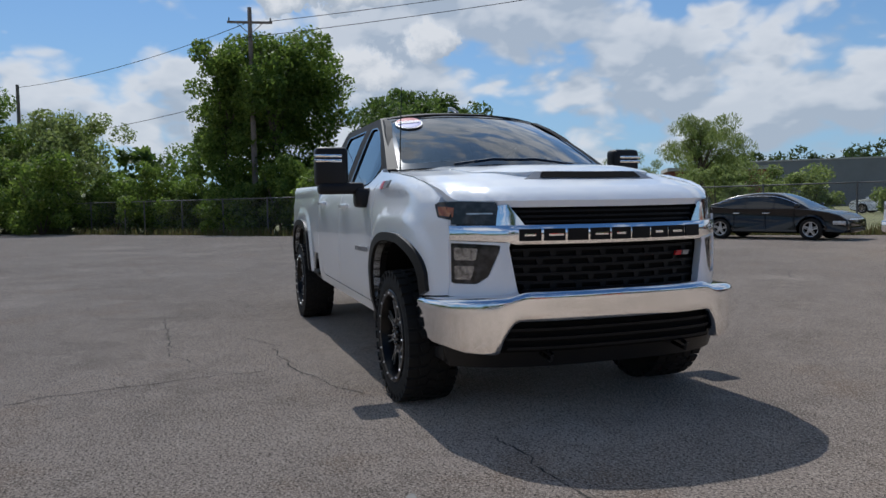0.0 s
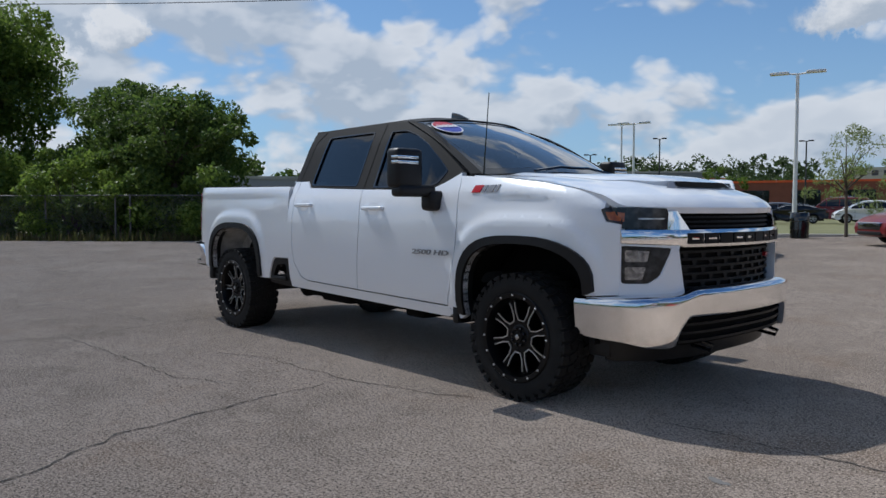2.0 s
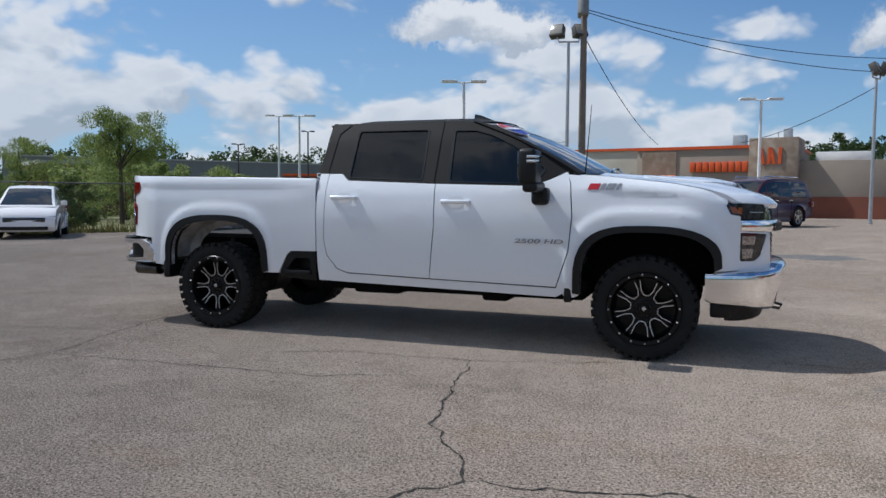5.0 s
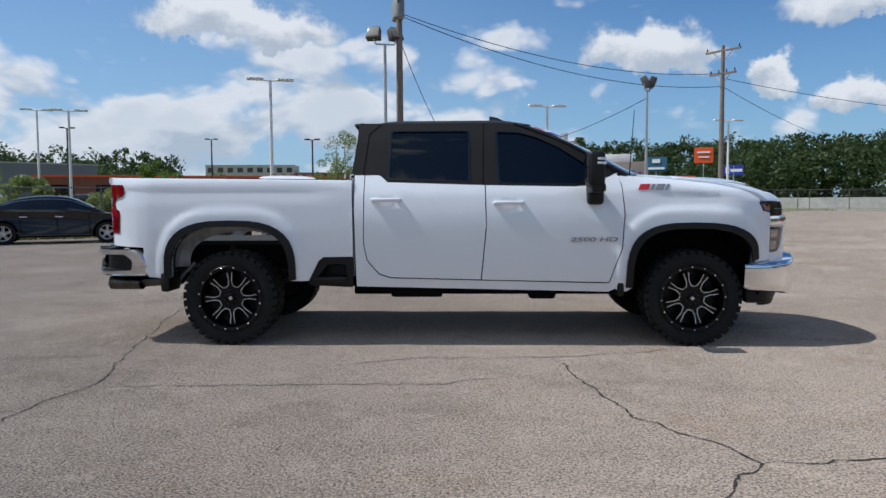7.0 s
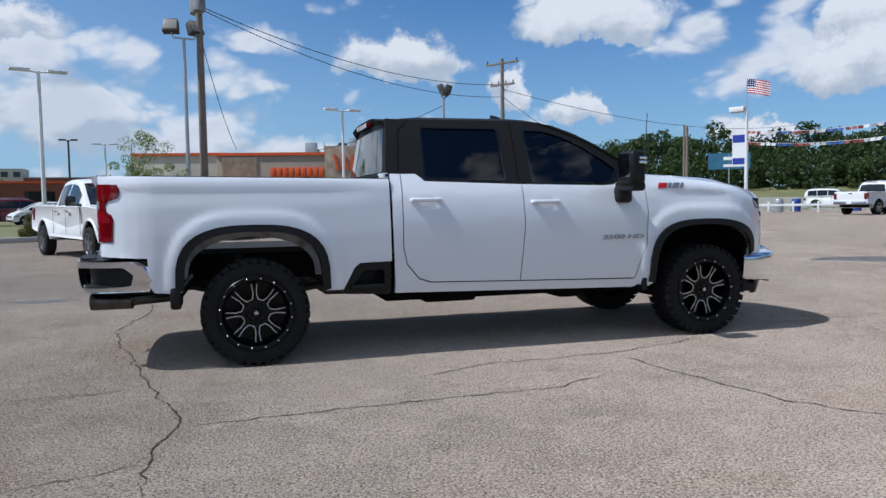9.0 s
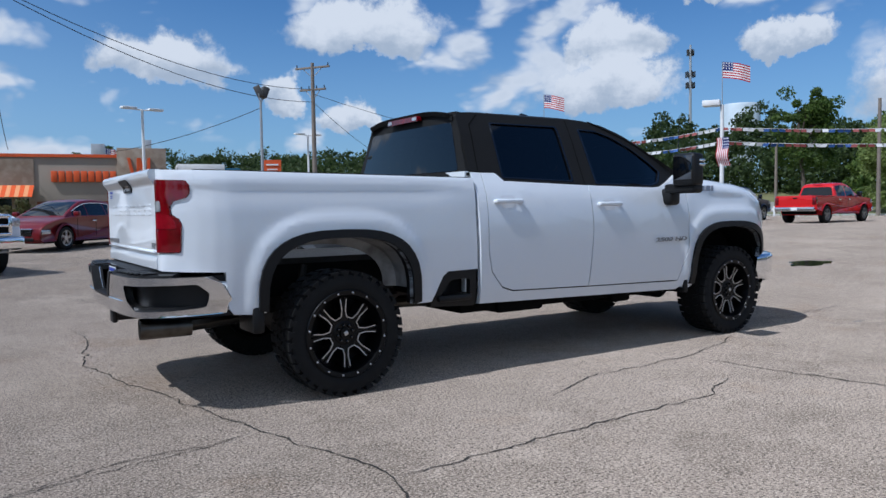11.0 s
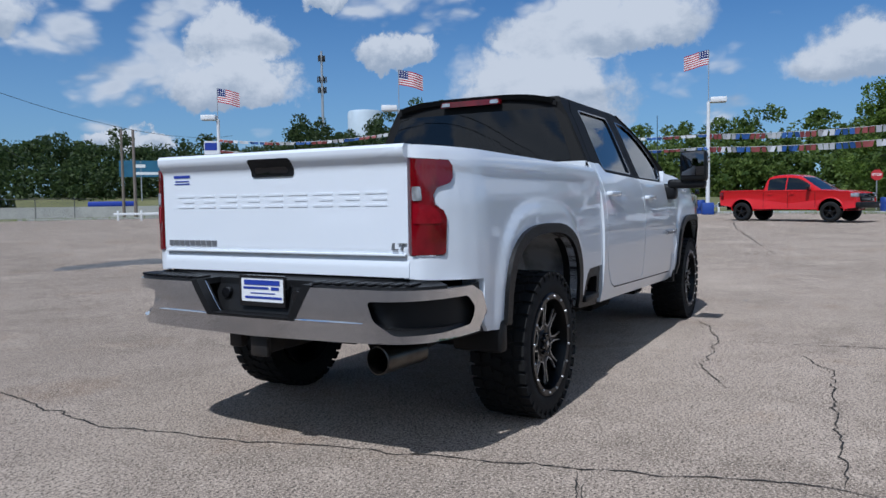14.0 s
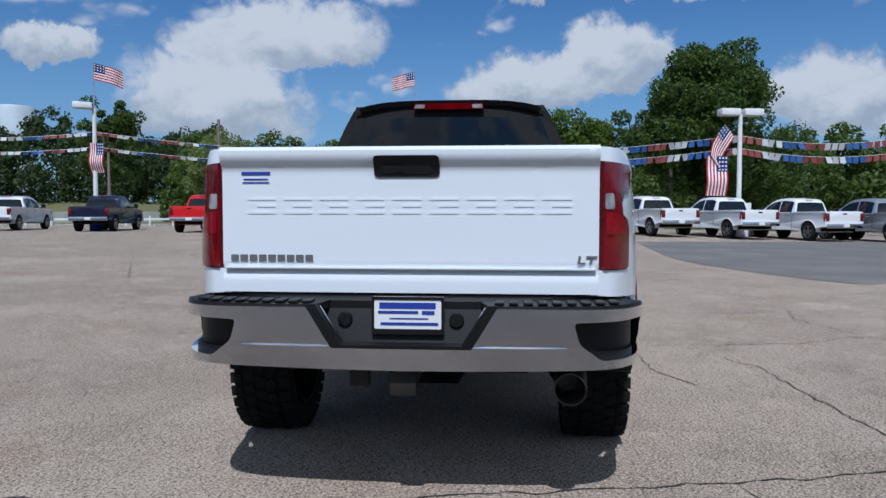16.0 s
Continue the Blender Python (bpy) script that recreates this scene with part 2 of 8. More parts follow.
def mesh_of(bm, name, mat, smooth=True, angle=35):
    me = bpy.data.meshes.new(name)
    bm.to_mesh(me)
    bm.free()
    for m in mat if isinstance(mat, (list, tuple)) else [mat]:
        me.materials.append(m)
    if smooth and len(me.polygons):
        me.polygons.foreach_set("use_smooth", [True] * len(me.polygons))
        me.set_sharp_from_angle(angle=radians(angle))
    return me


def part(name, bm, mat, parent=None, label="", m=None, smooth=True, angle=35):
    """Links a bmesh as one mesh object under a thing or a part."""
    ob = new(name, mesh_of(bm, name, mat, smooth, angle))
    ob.parent = parent
    if m is not None:
        ob.matrix_basis = m
    return tagged(ob, label)


def thing(name, label, category, m=None, group="", kind=""):
    ob = new(name)
    ob.empty_display_size = 0.2
    if m is not None:
        ob.matrix_basis = m
    return tagged(ob, label, category, group, kind)


def lerp_table(table, x):
    if x <= table[0][0]:
        return table[0][1]
    for (a, va), (b, vb) in zip(table, table[1:]):
        if x <= b:
            return va + (vb - va) * (x - a) / (b - a)
    return table[-1][1]


def smoothstep(a, b, x):
    t = min(1.0, max(0.0, (x - a) / (b - a)))
    return t * t * (3 - 2 * t)


def rounded(points, radius, n=4):
    """A polygon with its corners rounded."""
    out, count = [], len(points)
    for i, p in enumerate(points):
        a, b = Vector(points[i - 1]), Vector(points[(i + 1) % count])
        p = Vector(p)
        ra = min(radius, (a - p).length * 0.45)
        rb = min(radius, (b - p).length * 0.45)
        s, e = p + (a - p).normalized() * ra, p + (b - p).normalized() * rb
        for k in range(n + 1):
            t = k / n
            out.append(tuple((1 - t) ** 2 * s + 2 * t * (1 - t) * p + t * t * e))
    return out


def sheet(outline, fn, step=0.08, back=None, holes=(), flip=False, out=None):
    """A curved panel: a flat outline (u, v), cut to a grid, laid on the surface fn(u, v), with its rim turned back by the vector back."""
    bm = bmesh.new()
    for loop in (outline, *holes):
        vs = [bm.verts.new((u, v, 0)) for u, v in loop]
        for i, v in enumerate(vs):
            bm.edges.new((vs[i - 1], v))
    bmesh.ops.triangle_fill(bm, use_beauty=True, use_dissolve=False, edges=bm.edges[:])
    us, vs = [p[0] for p in outline], [p[1] for p in outline]
    for axis, lo, hi in ((0, min(us), max(us)), (1, min(vs), max(vs))):
        n = max(1, int(round((hi - lo) / step)))
        for k in range(1, n):
            c = [0, 0, 0]
            c[axis] = lo + (hi - lo) * k / n
            nrm = [0, 0, 0]
            nrm[axis] = 1
            bmesh.ops.bisect_plane(bm, geom=bm.verts[:] + bm.edges[:] + bm.faces[:], plane_co=c, plane_no=nrm, dist=1e-5)
    for f in bm.faces:
        if (f.normal.z < 0) != flip:
            f.normal_flip()
    for v in bm.verts:
        v.co = fn(v.co.x, v.co.y)
    if out is not None:
        bm.normal_update()
        if sum((f.normal * f.calc_area() for f in bm.faces), Vector()).dot(Vector(out)) < 0:
            bmesh.ops.reverse_faces(bm, faces=bm.faces)
    if back is not None:
        edges = [e for e in bm.edges if e.is_boundary]
        got = bmesh.ops.extrude_edge_only(bm, edges=edges)
        for v in got["geom"]:
            if isinstance(v, bmesh.types.BMVert):
                v.co += Vector(back)
    return bm


def box(bm, lo, hi, m=None, bevel=0.0, segments=2):
    """Adds a box, bevelled, to a bmesh."""
    got = bmesh.ops.create_cube(bm, size=1.0)
    verts = got["verts"]
    lo, hi = Vector(lo), Vector(hi)
    for v in verts:
        v.co = Vector([lo[i] + (v.co[i] + 0.5) * (hi[i] - lo[i]) for i in range(3)])
    if bevel:
        edges = list({e for v in verts for e in v.link_edges})
        got = bmesh.ops.bevel(bm, geom=edges, offset=bevel, segments=segments, profile=0.5, affect="EDGES", clamp_overlap=True)
        verts = list({v for f in got["faces"] for v in f.verts} | {v for v in verts if v.is_valid})
    if m is not None:
        bmesh.ops.transform(bm, matrix=m, verts=verts)
    return bm


def tube(bm, points, radii, sides=10, caps=True):
    """Adds a tube through points; radii: one for each point or one for all."""
    pts = [Vector(p) for p in points]
    if isinstance(radii, (int, float)):
        radii = [radii] * len(pts)
    rings, side = [], None
    for i, p in enumerate(pts):
        d = (pts[min(i + 1, len(pts) - 1)] - pts[max(i - 1, 0)]).normalized()
        side = d.orthogonal().normalized() if side is None else (side - side.dot(d) * d).normalized()
        up = d.cross(side)
        rings.append([bm.verts.new(p + radii[i] * (math.cos(a) * side + math.sin(a) * up))
                      for a in (2 * math.pi * k / sides for k in range(sides))])
    for a, b in zip(rings, rings[1:]):
        for k in range(sides):
            bm.faces.new((a[k], a[(k + 1) % sides], b[(k + 1) % sides], b[k]))
    if caps:
        bm.faces.new(rings[0][::-1])
        bm.faces.new(rings[-1])
    return bm


def lathe(bm, profile, sides=48, axis="Y", closed=False):
    """Adds a surface of revolution; profile: (along the axis, radius)."""
    rings = []
    for a, r in profile:
        ring = []
        for k in range(sides):
            t = 2 * math.pi * k / sides
            c, s = r * math.cos(t), r * math.sin(t)
            ring.append(bm.verts.new((c, a, s) if axis == "Y" else (c, s, a)))
        rings.append(ring)
    pairs = list(zip(rings, rings[1:])) + ([(rings[-1], rings[0])] if closed else [])
    for a, b in pairs:
        for k in range(sides):
            bm.faces.new((a[k], a[(k + 1) % sides], b[(k + 1) % sides], b[k]))
    return bm


def prism(bm, outline, y0, y1, bevel=0.0, m=None, segments=2):
    """Adds an outline in x, z drawn out from y0 to y1."""
    a = [bm.verts.new((u, y0, v)) for u, v in outline]
    b = [bm.verts.new((u, y1, v)) for u, v in outline]
    n = len(a)
    faces = [bm.faces.new(a), bm.faces.new(b[::-1])]
    faces += [bm.faces.new((a[i], b[i], b[(i + 1) % n], a[(i + 1) % n])) for i in range(n)]
    verts = a + b
    bmesh.ops.recalc_face_normals(bm, faces=faces)
    if bevel:
        edges = list({e for f in faces for e in f.edges})
        got = bmesh.ops.bevel(bm, geom=edges, offset=bevel, segments=segments, profile=0.5, affect="EDGES", clamp_overlap=True)
        verts = list({v for f in got["faces"] for v in f.verts} | {v for v in verts if v.is_valid})
    if m is not None:
        bmesh.ops.transform(bm, matrix=m, verts=verts)
    return bm


def text_mesh(text, size, depth, mat, name, shear=0.0, bold=0.0):
    """Letters in Blender's own font as a mesh in x, z, drawn out along -y."""
    cu = bpy.data.curves.new(name, "FONT")
    cu.body, cu.size, cu.extrude, cu.shear, cu.offset = text, size, depth, shear, bold
    cu.align_x, cu.align_y = "CENTER", "CENTER"
    ob = bpy.data.objects.new(name, cu)
    scene.collection.objects.link(ob)
    me = bpy.data.meshes.new_from_object(ob.evaluated_get(bpy.context.evaluated_depsgraph_get()))
    bpy.data.objects.remove(ob)
    bpy.data.curves.remove(cu)
    me.transform(Matrix.Rotation(radians(90), 4, "X"))
    me.name = name
    me.materials.clear()
    me.materials.append(mat)
    return me


# ---- ground ----


def ground_height(x, y):
    """The lot is level round the truck and rises a little towards the road."""
    return 0.28 * smoothstep(5, 23, 0.7 * x + 0.85 * y) * smoothstep(-30, 0, x)


def asphalt():
    m = material("weathered_asphalt", (0.30, 0.285, 0.265), 0.9)
    nt = m.node_tree
    p = nt.nodes["Principled BSDF"]
    coord = nt.nodes.new("ShaderNodeTexCoord").outputs["Object"]

    def noise_node(s, detail, rough=0.5, kind="ShaderNodeTexNoise"):
        n = nt.nodes.new(kind)
        n.inputs["Scale"].default_value = s
        if kind == "ShaderNodeTexNoise":
            n.inputs["Detail"].default_value, n.inputs["Roughness"].default_value = detail, rough
        nt.links.new(coord, n.inputs["Vector"])
        return n.outputs[0]

    def ranged(v, lo, hi, a=0.0, b=1.0):
        n = nt.nodes.new("ShaderNodeMapRange")
        for i, x in enumerate((lo, hi, a, b)):
            n.inputs[i + 1].default_value = x
        nt.links.new(v, n.inputs[0])
        return n.outputs[0]

    def mix(fac, a, b):
        n = nt.nodes.new("ShaderNodeMix")
        n.data_type = "RGBA"
        for sock, v in ((n.inputs[0], fac), (n.inputs[6], a), (n.inputs[7], b)):
            if isinstance(v, tuple):
                sock.default_value = v
            else:
                nt.links.new(v, sock)
        return n.outputs[2]

    base = mix(ranged(noise_node(0.22, 4), 0.4, 0.62), (0.232, 0.195, 0.165, 1), (0.299, 0.253, 0.216, 1))
    base = mix(ranged(noise_node(1.1, 6, 0.65), 0.48, 0.62, 0, 0.85), base, (0.163, 0.136, 0.112, 1))
    base = mix(ranged(noise_node(0.55, 5, 0.6), 0.53, 0.64, 0, 0.8), base, (0.383, 0.328, 0.280, 1))
    base = mix(ranged(noise_node(0.8, 4, 0.6), 0.56, 0.66, 0, 0.65), base, (0.212, 0.154, 0.110, 1))
    base = mix(ranged(noise_node(2.6, 8, 0.75), 0.53, 0.63, 0, 0.55), base, (0.383, 0.328, 0.280, 1))
    base = mix(ranged(noise_node(7.0, 8, 0.8), 0.51, 0.65, 0, 0.6), base, (0.118, 0.097, 0.080, 1))
    base = mix(ranged(noise_node(27.0, 6, 0.8), 0.52, 0.63, 0, 0.7), base, (0.100, 0.083, 0.069, 1))
    base = mix(ranged(noise_node(19.0, 6, 0.8), 0.55, 0.65, 0, 0.6), base, (0.440, 0.378, 0.322, 1))
    stone = noise_node(80.0, 3, 0.78)
    base = mix(ranged(stone, 0.50, 0.60, 0, 0.75), base, (0.575, 0.500, 0.428, 1))
    base = mix(ranged(noise_node(63.0, 3, 0.78), 0.53, 0.60, 0, 0.95), base, (0.034, 0.029, 0.024, 1))
    warm = nt.nodes.new("ShaderNodeMix")
    warm.data_type, warm.blend_type = "RGBA", "MULTIPLY"
    warm.inputs[0].default_value, warm.inputs[7].default_value = 1.0, (1.045, 1.0, 0.945, 1)
    nt.links.new(base, warm.inputs[6])
    nt.links.new(warm.outputs[2], p.inputs["Base Color"])
    b = nt.nodes.new("ShaderNodeBump")
    b.inputs["Strength"].default_value, b.inputs["Distance"].default_value = 0.55, 0.006
    nt.links.new(stone, b.inputs["Height"])
    nt.links.new(b.outputs[0], p.inputs["Normal"])
    p.inputs["Specular IOR Level"].default_value = 0.12
    p.inputs["Diffuse Roughness"].default_value = 1.0
    return m


ASPHALT = asphalt()
GRASS = material("dry_summer_grass", (0.125, 0.128, 0.05), 0.95, vary=0.7, scale=0.25, dark=(0.21, 0.19, 0.085), fine=0.5, fine_scale=6.0, bump=0.4)


def graded(name, xs, ys, mat, lift=0.0, label="", category=""):
    bm = bmesh.new()
    grid = [[bm.verts.new((x, y, ground_height(x, y) + lift)) for y in ys] for x in xs]
    for i in range(len(xs) - 1):
        for j in range(len(ys) - 1):
            bm.faces.new((grid[i][j], grid[i + 1][j], grid[i + 1][j + 1], grid[i][j + 1]))
    ob = new(name, mesh_of(bm, name, mat))
    return tagged(ob, label, category, kind="structure")


far = [-2500, -900, -300, -120, -60, -40]
graded("ground", far + list(range(-30, 61, 3)) + [75, 100, 150, 400, 900, 2500], far + list(range(-30, 61, 3)) + [75, 100, 150, 400, 900, 2500],
       GRASS, -0.06, "mown green and dry yellow grass round the lot", "ground")
LOT = [(-46, -14), (-36, -5), (-24, 5), (-17, 15), (-10, 21.5), (-4, 26), (-3, 40), (14, 48), (30, 56), (45, 45), (50, 22), (46, 0), (41, -10), (41, -45), (-46, -45)]
pavement = new("pavement", mesh_of(sheet(LOT, lambda u, v: (u, v, ground_height(u, v)), 2.5), "pavement", ASPHALT))
tagged(pavement, "weathered pale grey asphalt lot with cracks and stains", "pavement", kind="structure")

# ---- the white pickup truck ----
AXLE_FRONT, AXLE_REAR, TYRE, HUB_Y = 2.012, -2.015, 0.415, 0.870
SIDE = [(0.40, 0.925), (0.50, 0.955), (0.60, 0.982), (0.80, 0.998), (1.0, 1.0), (1.15, 0.994), (1.28, 0.976), (1.36, 0.955), (1.42, 0.925), (1.50, 0.885)]
BED = [(0.40, 0.925), (0.50, 0.955), (0.60, 0.975), (0.80, 0.985), (1.0, 0.985), (1.15, 0.978), (1.28, 0.972), (1.38, 0.962), (1.44, 0.945), (1.47, 0.92), (1.49, 0.885)]
HOOD_EDGE = [(0, 3.015), (0.2, 3.007), (0.4, 2.975), (0.55, 2.93), (0.66, 2.87), (0.75, 2.795), (0.82, 2.71), (0.87, 2.64), (0.92, 2.54)]
HOOD_RISE = [(-0.05, -0.02), (0, 0), (0.03, 0.034), (0.10, 0.076), (0.25, 0.118), (0.5, 0.165), (0.9, 0.208), (1.3, 0.236), (1.6, 0.252)]


def hood_z(x, y):
    """The height of the hood: it falls to a blunt edge that follows the nose in plan."""
    return 1.246 + lerp_table(HOOD_RISE, lerp_table(HOOD_EDGE, min(abs(y), 0.835)) - x)


def fender_top(x):
    return hood_z(x, 0.90) - 0.008


def side_y(x, z):
    """Half the truck's width at a place on its lower side."""
    if x < -0.93:
        y = lerp_table(BED, z - 0.008 * (-0.93 - x) * 1.6)
    elif x < 1.4:
        y = lerp_table(SIDE, z)
    else:
        low = lerp_table(SIDE, min(z, 1.30))
        y = low - 0.058 * max(0.0, 1 - (fender_top(x) - z) / 0.085) ** 2
        y = lerp_table(SIDE, z) + (y - lerp_table(SIDE, z)) * smoothstep(1.40, 2.1, x)
    for c in (AXLE_REAR, AXLE_FRONT):
        y += 0.017 * smoothstep(1.095, 1.02, ((abs(x - c) / 0.62) ** 3.2 + (max(0.0, z - 0.42) / 0.735) ** 3.2) ** (1 / 3.2))
    # pressed shoulder lines of the bed and of the fender
    if x < -0.95:
        y -= 0.008 * smoothstep(1.405, 1.355, z) * smoothstep(1.22, 1.35, z) * smoothstep(-0.95, -1.4, x)
    if x > 1.45:
        y -= 0.005 * smoothstep(1.335, 1.285, z) * smoothstep(1.17, 1.285, z) * smoothstep(1.45, 1.75, x)
    if x > 2.25:
        y *= 1 - 0.125 * ((x - 2.25) / 0.45) ** 2.2
    return y


CORNER = [(0, 0, 0), (0.10, 0.10, 0.014), (0.20, 0.197, 0.045), (0.28, 0.270, 0.080), (0.34, 0.322, 0.112), (0.385, 0.355, 0.142), (0.425, 0.376, 0.172), (0.50, 0.385, 0.215)]


def bed_skin(u, z, out=0.0):
    """The bed's side, which runs round its rear corner to the tailgate."""
    if u >= -2.75:
        return Vector((u, -side_y(u, z) - out, z))
    s, y0 = -2.75 - u, side_y(-2.75, z)
    dx, dy = (lerp_table([(c[0], c[k]) for c in CORNER], s) for k in (1, 2))
    y = y0 - dy * (y0 - 0.785) / 0.215
    o = smoothstep(0.2, 0.45, s)
    return Vector((-2.75 - dx - out * o, -y - out * (1 - o), z))


def mirrored(fn, side):
    return lambda u, v: Vector((fn(u, v).x, fn(u, v).y * side, fn(u, v).z))


def arch(c, top, r, low_rear, low_front):
    """The wheel opening's edge, from its front foot to its rear foot, flat-topped."""
    pts = []
    for k in range(19):
        a = math.pi * k / 18
        ca, sa = math.cos(a), math.sin(a)
        x = c + r * math.copysign(abs(ca) ** 0.72, ca)
        foot = low_front + (low_rear - low_front) * k / 18
        pts.append((x, foot + (top - foot) * abs(sa) ** 0.62))
    return pts


truck = thing("pickup_truck", "white lifted crew cab pickup with charcoal roof and chrome bumpers", "pickup truck")
REAR_ARCH = arch(AXLE_REAR, 1.046, 0.525, 0.60, 0.565)
FRONT_ARCH = arch(AXLE_FRONT, 1.018, 0.512, 0.50, 0.725)


def gh_y(x, z):
    """Half the width of the cab above the belt line."""
    y = 0.922 - 0.43 * (z - 1.40) - 0.10 * max(0, z - 1.80)
    return y - 0.10 * max(0.0, x - 0.95) ** 1.3


def gh(out=0.0):
    return lambda u, v: Vector((u, -gh_y(u, v) - out, v))


def truck_side(s):
    """One side of the truck; s = 1 the right, -1 the left."""
    back = (0, 0.045 * s, 0)
    skin = lambda out=0.0: mirrored(lambda u, v: Vector((u, -side_y(u, v) - out, v)), s)
    # bed side
    tail = [(-3.235, 0.985), (-3.05, 0.985), (-3.04, 0.995), (-3.035, 1.07), (-3.03, 1.15), (-3.045, 1.185), (-3.085, 1.215), (-3.092, 1.262), (-3.07, 1.295), (-3.0, 1.318), (-2.982, 1.345), (-2.985, 1.395), (-3.005, 1.42), (-3.235, 1.425)]
    outline = [(-3.24, 1.482), (-0.938, 1.447), (-0.93, 0.78), (-1.19, 0.775), (-1.235, 0.74), (-1.325, 0.565)] + REAR_ARCH
    outline += [(-2.60, 0.59), (-2.745, 0.60), (-2.775, 0.64), (-2.79, 0.862), (-3.24, 0.882)] + tail
    bed = part("bed_side", sheet(outline, mirrored(bed_skin, s), 0.032, back), WHITE_PAINT, truck, "white painted bed side panel")
    part("bed_corner", sheet([(-3.238, 1.424), (-2.95, 1.415), (-2.95, 1.477), (-3.238, 1.4815)], mirrored(lambda u, v: bed_skin(u, v, 0.001), s), 0.032), WHITE_PAINT, bed)
    lamp = part("tail_lamp", sheet([(u + (0.004 if u < -3.2 else -0.006), v + (0.005 if v < 1.2 else -0.005)) for u, v in tail],
                                   mirrored(lambda u, v: bed_skin(u, v, 0.012), s), 0.04, (0.05, 0.03 * s, 0)), RED_LENS, truck, "red tail lamp with a clear reverse lens")
    part("reverse_lens", sheet(rounded([(-3.22, 1.232), (-3.15, 1.232), (-3.155, 1.295), (-3.22, 1.295)], 0.012),
                               mirrored(lambda u, v: bed_skin(u, v, 0.016), s), 0.03, (0.03, 0.01 * s, 0)), CLEAR_LENS, lamp, "clear reverse lens")
    part("brake_lens", sheet(rounded([(-3.215, 1.13), (-3.06, 1.13), (-3.07, 1.175), (-3.105, 1.212), (-3.215, 1.222)], 0.015),
                             mirrored(lambda u, v: bed_skin(u, v, 0.0155), s), 0.03, (0.03, 0.01 * s, 0)),
         material("bright_red_lens", (0.25, 0.002, 0.010), 0.15, coat=0.4, vary=0.5, scale=30), lamp)
    # black corner step of the bed
    step = part("bed_step", sheet(rounded([(-0.935, 0.775), (-1.185, 0.77), (-1.235, 0.735), (-1.325, 0.56), (-1.32, 0.525), (-0.935, 0.505)], 0.02),
                                  skin(-0.012), 0.05, back, holes=[rounded([(-0.99, 0.715), (-1.16, 0.71), (-1.255, 0.585), (-0.99, 0.575)], 0.03)]), BLACK_PLASTIC, truck, "black plastic bed step")
    bm = bmesh.new()
    box(bm, (-1.27, -0.985, 0.555), (-0.985, -0.80, 0.60), bevel=0.012)
    box(bm, (-1.30, -0.82, 0.53), (-0.95, -0.78, 0.75), bevel=0.01)
    bmesh.ops.scale(bm, vec=(1, s, 1), verts=bm.verts)
    part("foot_rest", bm, BLACK_PLASTIC, step)
    # cab side and rocker
    cab = [(-0.918, 1.492), (-0.832, 1.49), (-0.838, 0.90), (-0.808, 0.745), (-0.705, 0.622), (-0.60, 0.588), (0.19, 0.567), (1.29, 0.541), (1.315, 0.548), (1.36, 0.50), (1.30, 0.466), (-0.90, 0.516)]
    part("cab_side", sheet(cab, skin(), 0.08, back), WHITE_PAINT, truck)
    rear_door = [(-0.824, 1.489), (-0.70, 1.49), (-0.668, 1.465), (-0.628, 1.428), (0.224, 1.398), (0.233, 1.05), (0.188, 0.577), (-0.60, 0.598), (-0.70, 0.632), (-0.80, 0.75), (-0.83, 0.90)]
    front_door = [(0.233, 1.398), (1.0, 1.382), (1.12, 1.392), (1.24, 1.436), (1.37, 1.498), (1.402, 1.40), (1.424, 1.14), (1.40, 0.85), (1.298, 0.552), (0.197, 0.576), (0.242, 1.05)]
    for outline, name, hx, hz in ((rear_door, "rear_door", -0.635, 1.272), (front_door, "front_door", 0.43, 1.243)):
        door = part(name, sheet(outline, skin(), 0.07, back), WHITE_PAINT, truck)
        bm = bmesh.new()
        box(bm, (hx - 0.13, -side_y(hx, hz) - 0.034, hz - 0.015), (hx + 0.13, -side_y(hx, hz) - 0.012, hz + 0.018), bevel=0.012, segments=3)
        for ex in (-0.11, 0.11):
            box(bm, (hx + ex - 0.025, -side_y(hx, hz) - 0.024, hz - 0.014), (hx + ex + 0.025, -side_y(hx, hz) + 0.02, hz + 0.016), bevel=0.01)
        bmesh.ops.scale(bm, vec=(1, s, 1), verts=bm.verts)
        part("door_handle", bm, WHITE_PAINT, door)
        # the cup is flat: its shade is put into a slightly darker paint
        cup = rounded([(hx - 0.06, hz - 0.05), (hx + 0.06, hz - 0.05), (hx + 0.07, hz + 0.045), (hx - 0.07, hz + 0.045)], 0.03)
        part("handle_cup", sheet(cup, skin(0.003), 0.03), material("shaded_paint", (0.7, 0.71, 0.73), 0.35, coat=0.6), door)
    # front fender
    fender = [(1.376, 1.476), (1.41, 1.40), (1.434, 1.14), (1.41, 0.85), (1.307, 0.55), (1.37, 0.48), (1.45, 0.47)] + FRONT_ARCH[::-1]
    fender += [(2.53, 0.724), (2.69, 0.735), (2.705, 0.80), (2.705, 1.0), (2.702, 1.15), (2.63, 1.165), (2.595, 1.235), (2.61, 1.248)]
    fender += [(x, fender_top(x)) for x in (2.60, 2.57, 2.54, 2.51, 2.48, 2.44, 2.4, 2.35, 2.3, 2.25, 2.2, 2.15, 2.1, 2.05, 2.0, 1.95, 1.9, 1.85, 1.8, 1.75, 1.7, 1.65, 1.6, 1.55, 1.5, 1.45)]
    part("front_fender", sheet(fender, skin(), 0.03, back), WHITE_PAINT, truck)
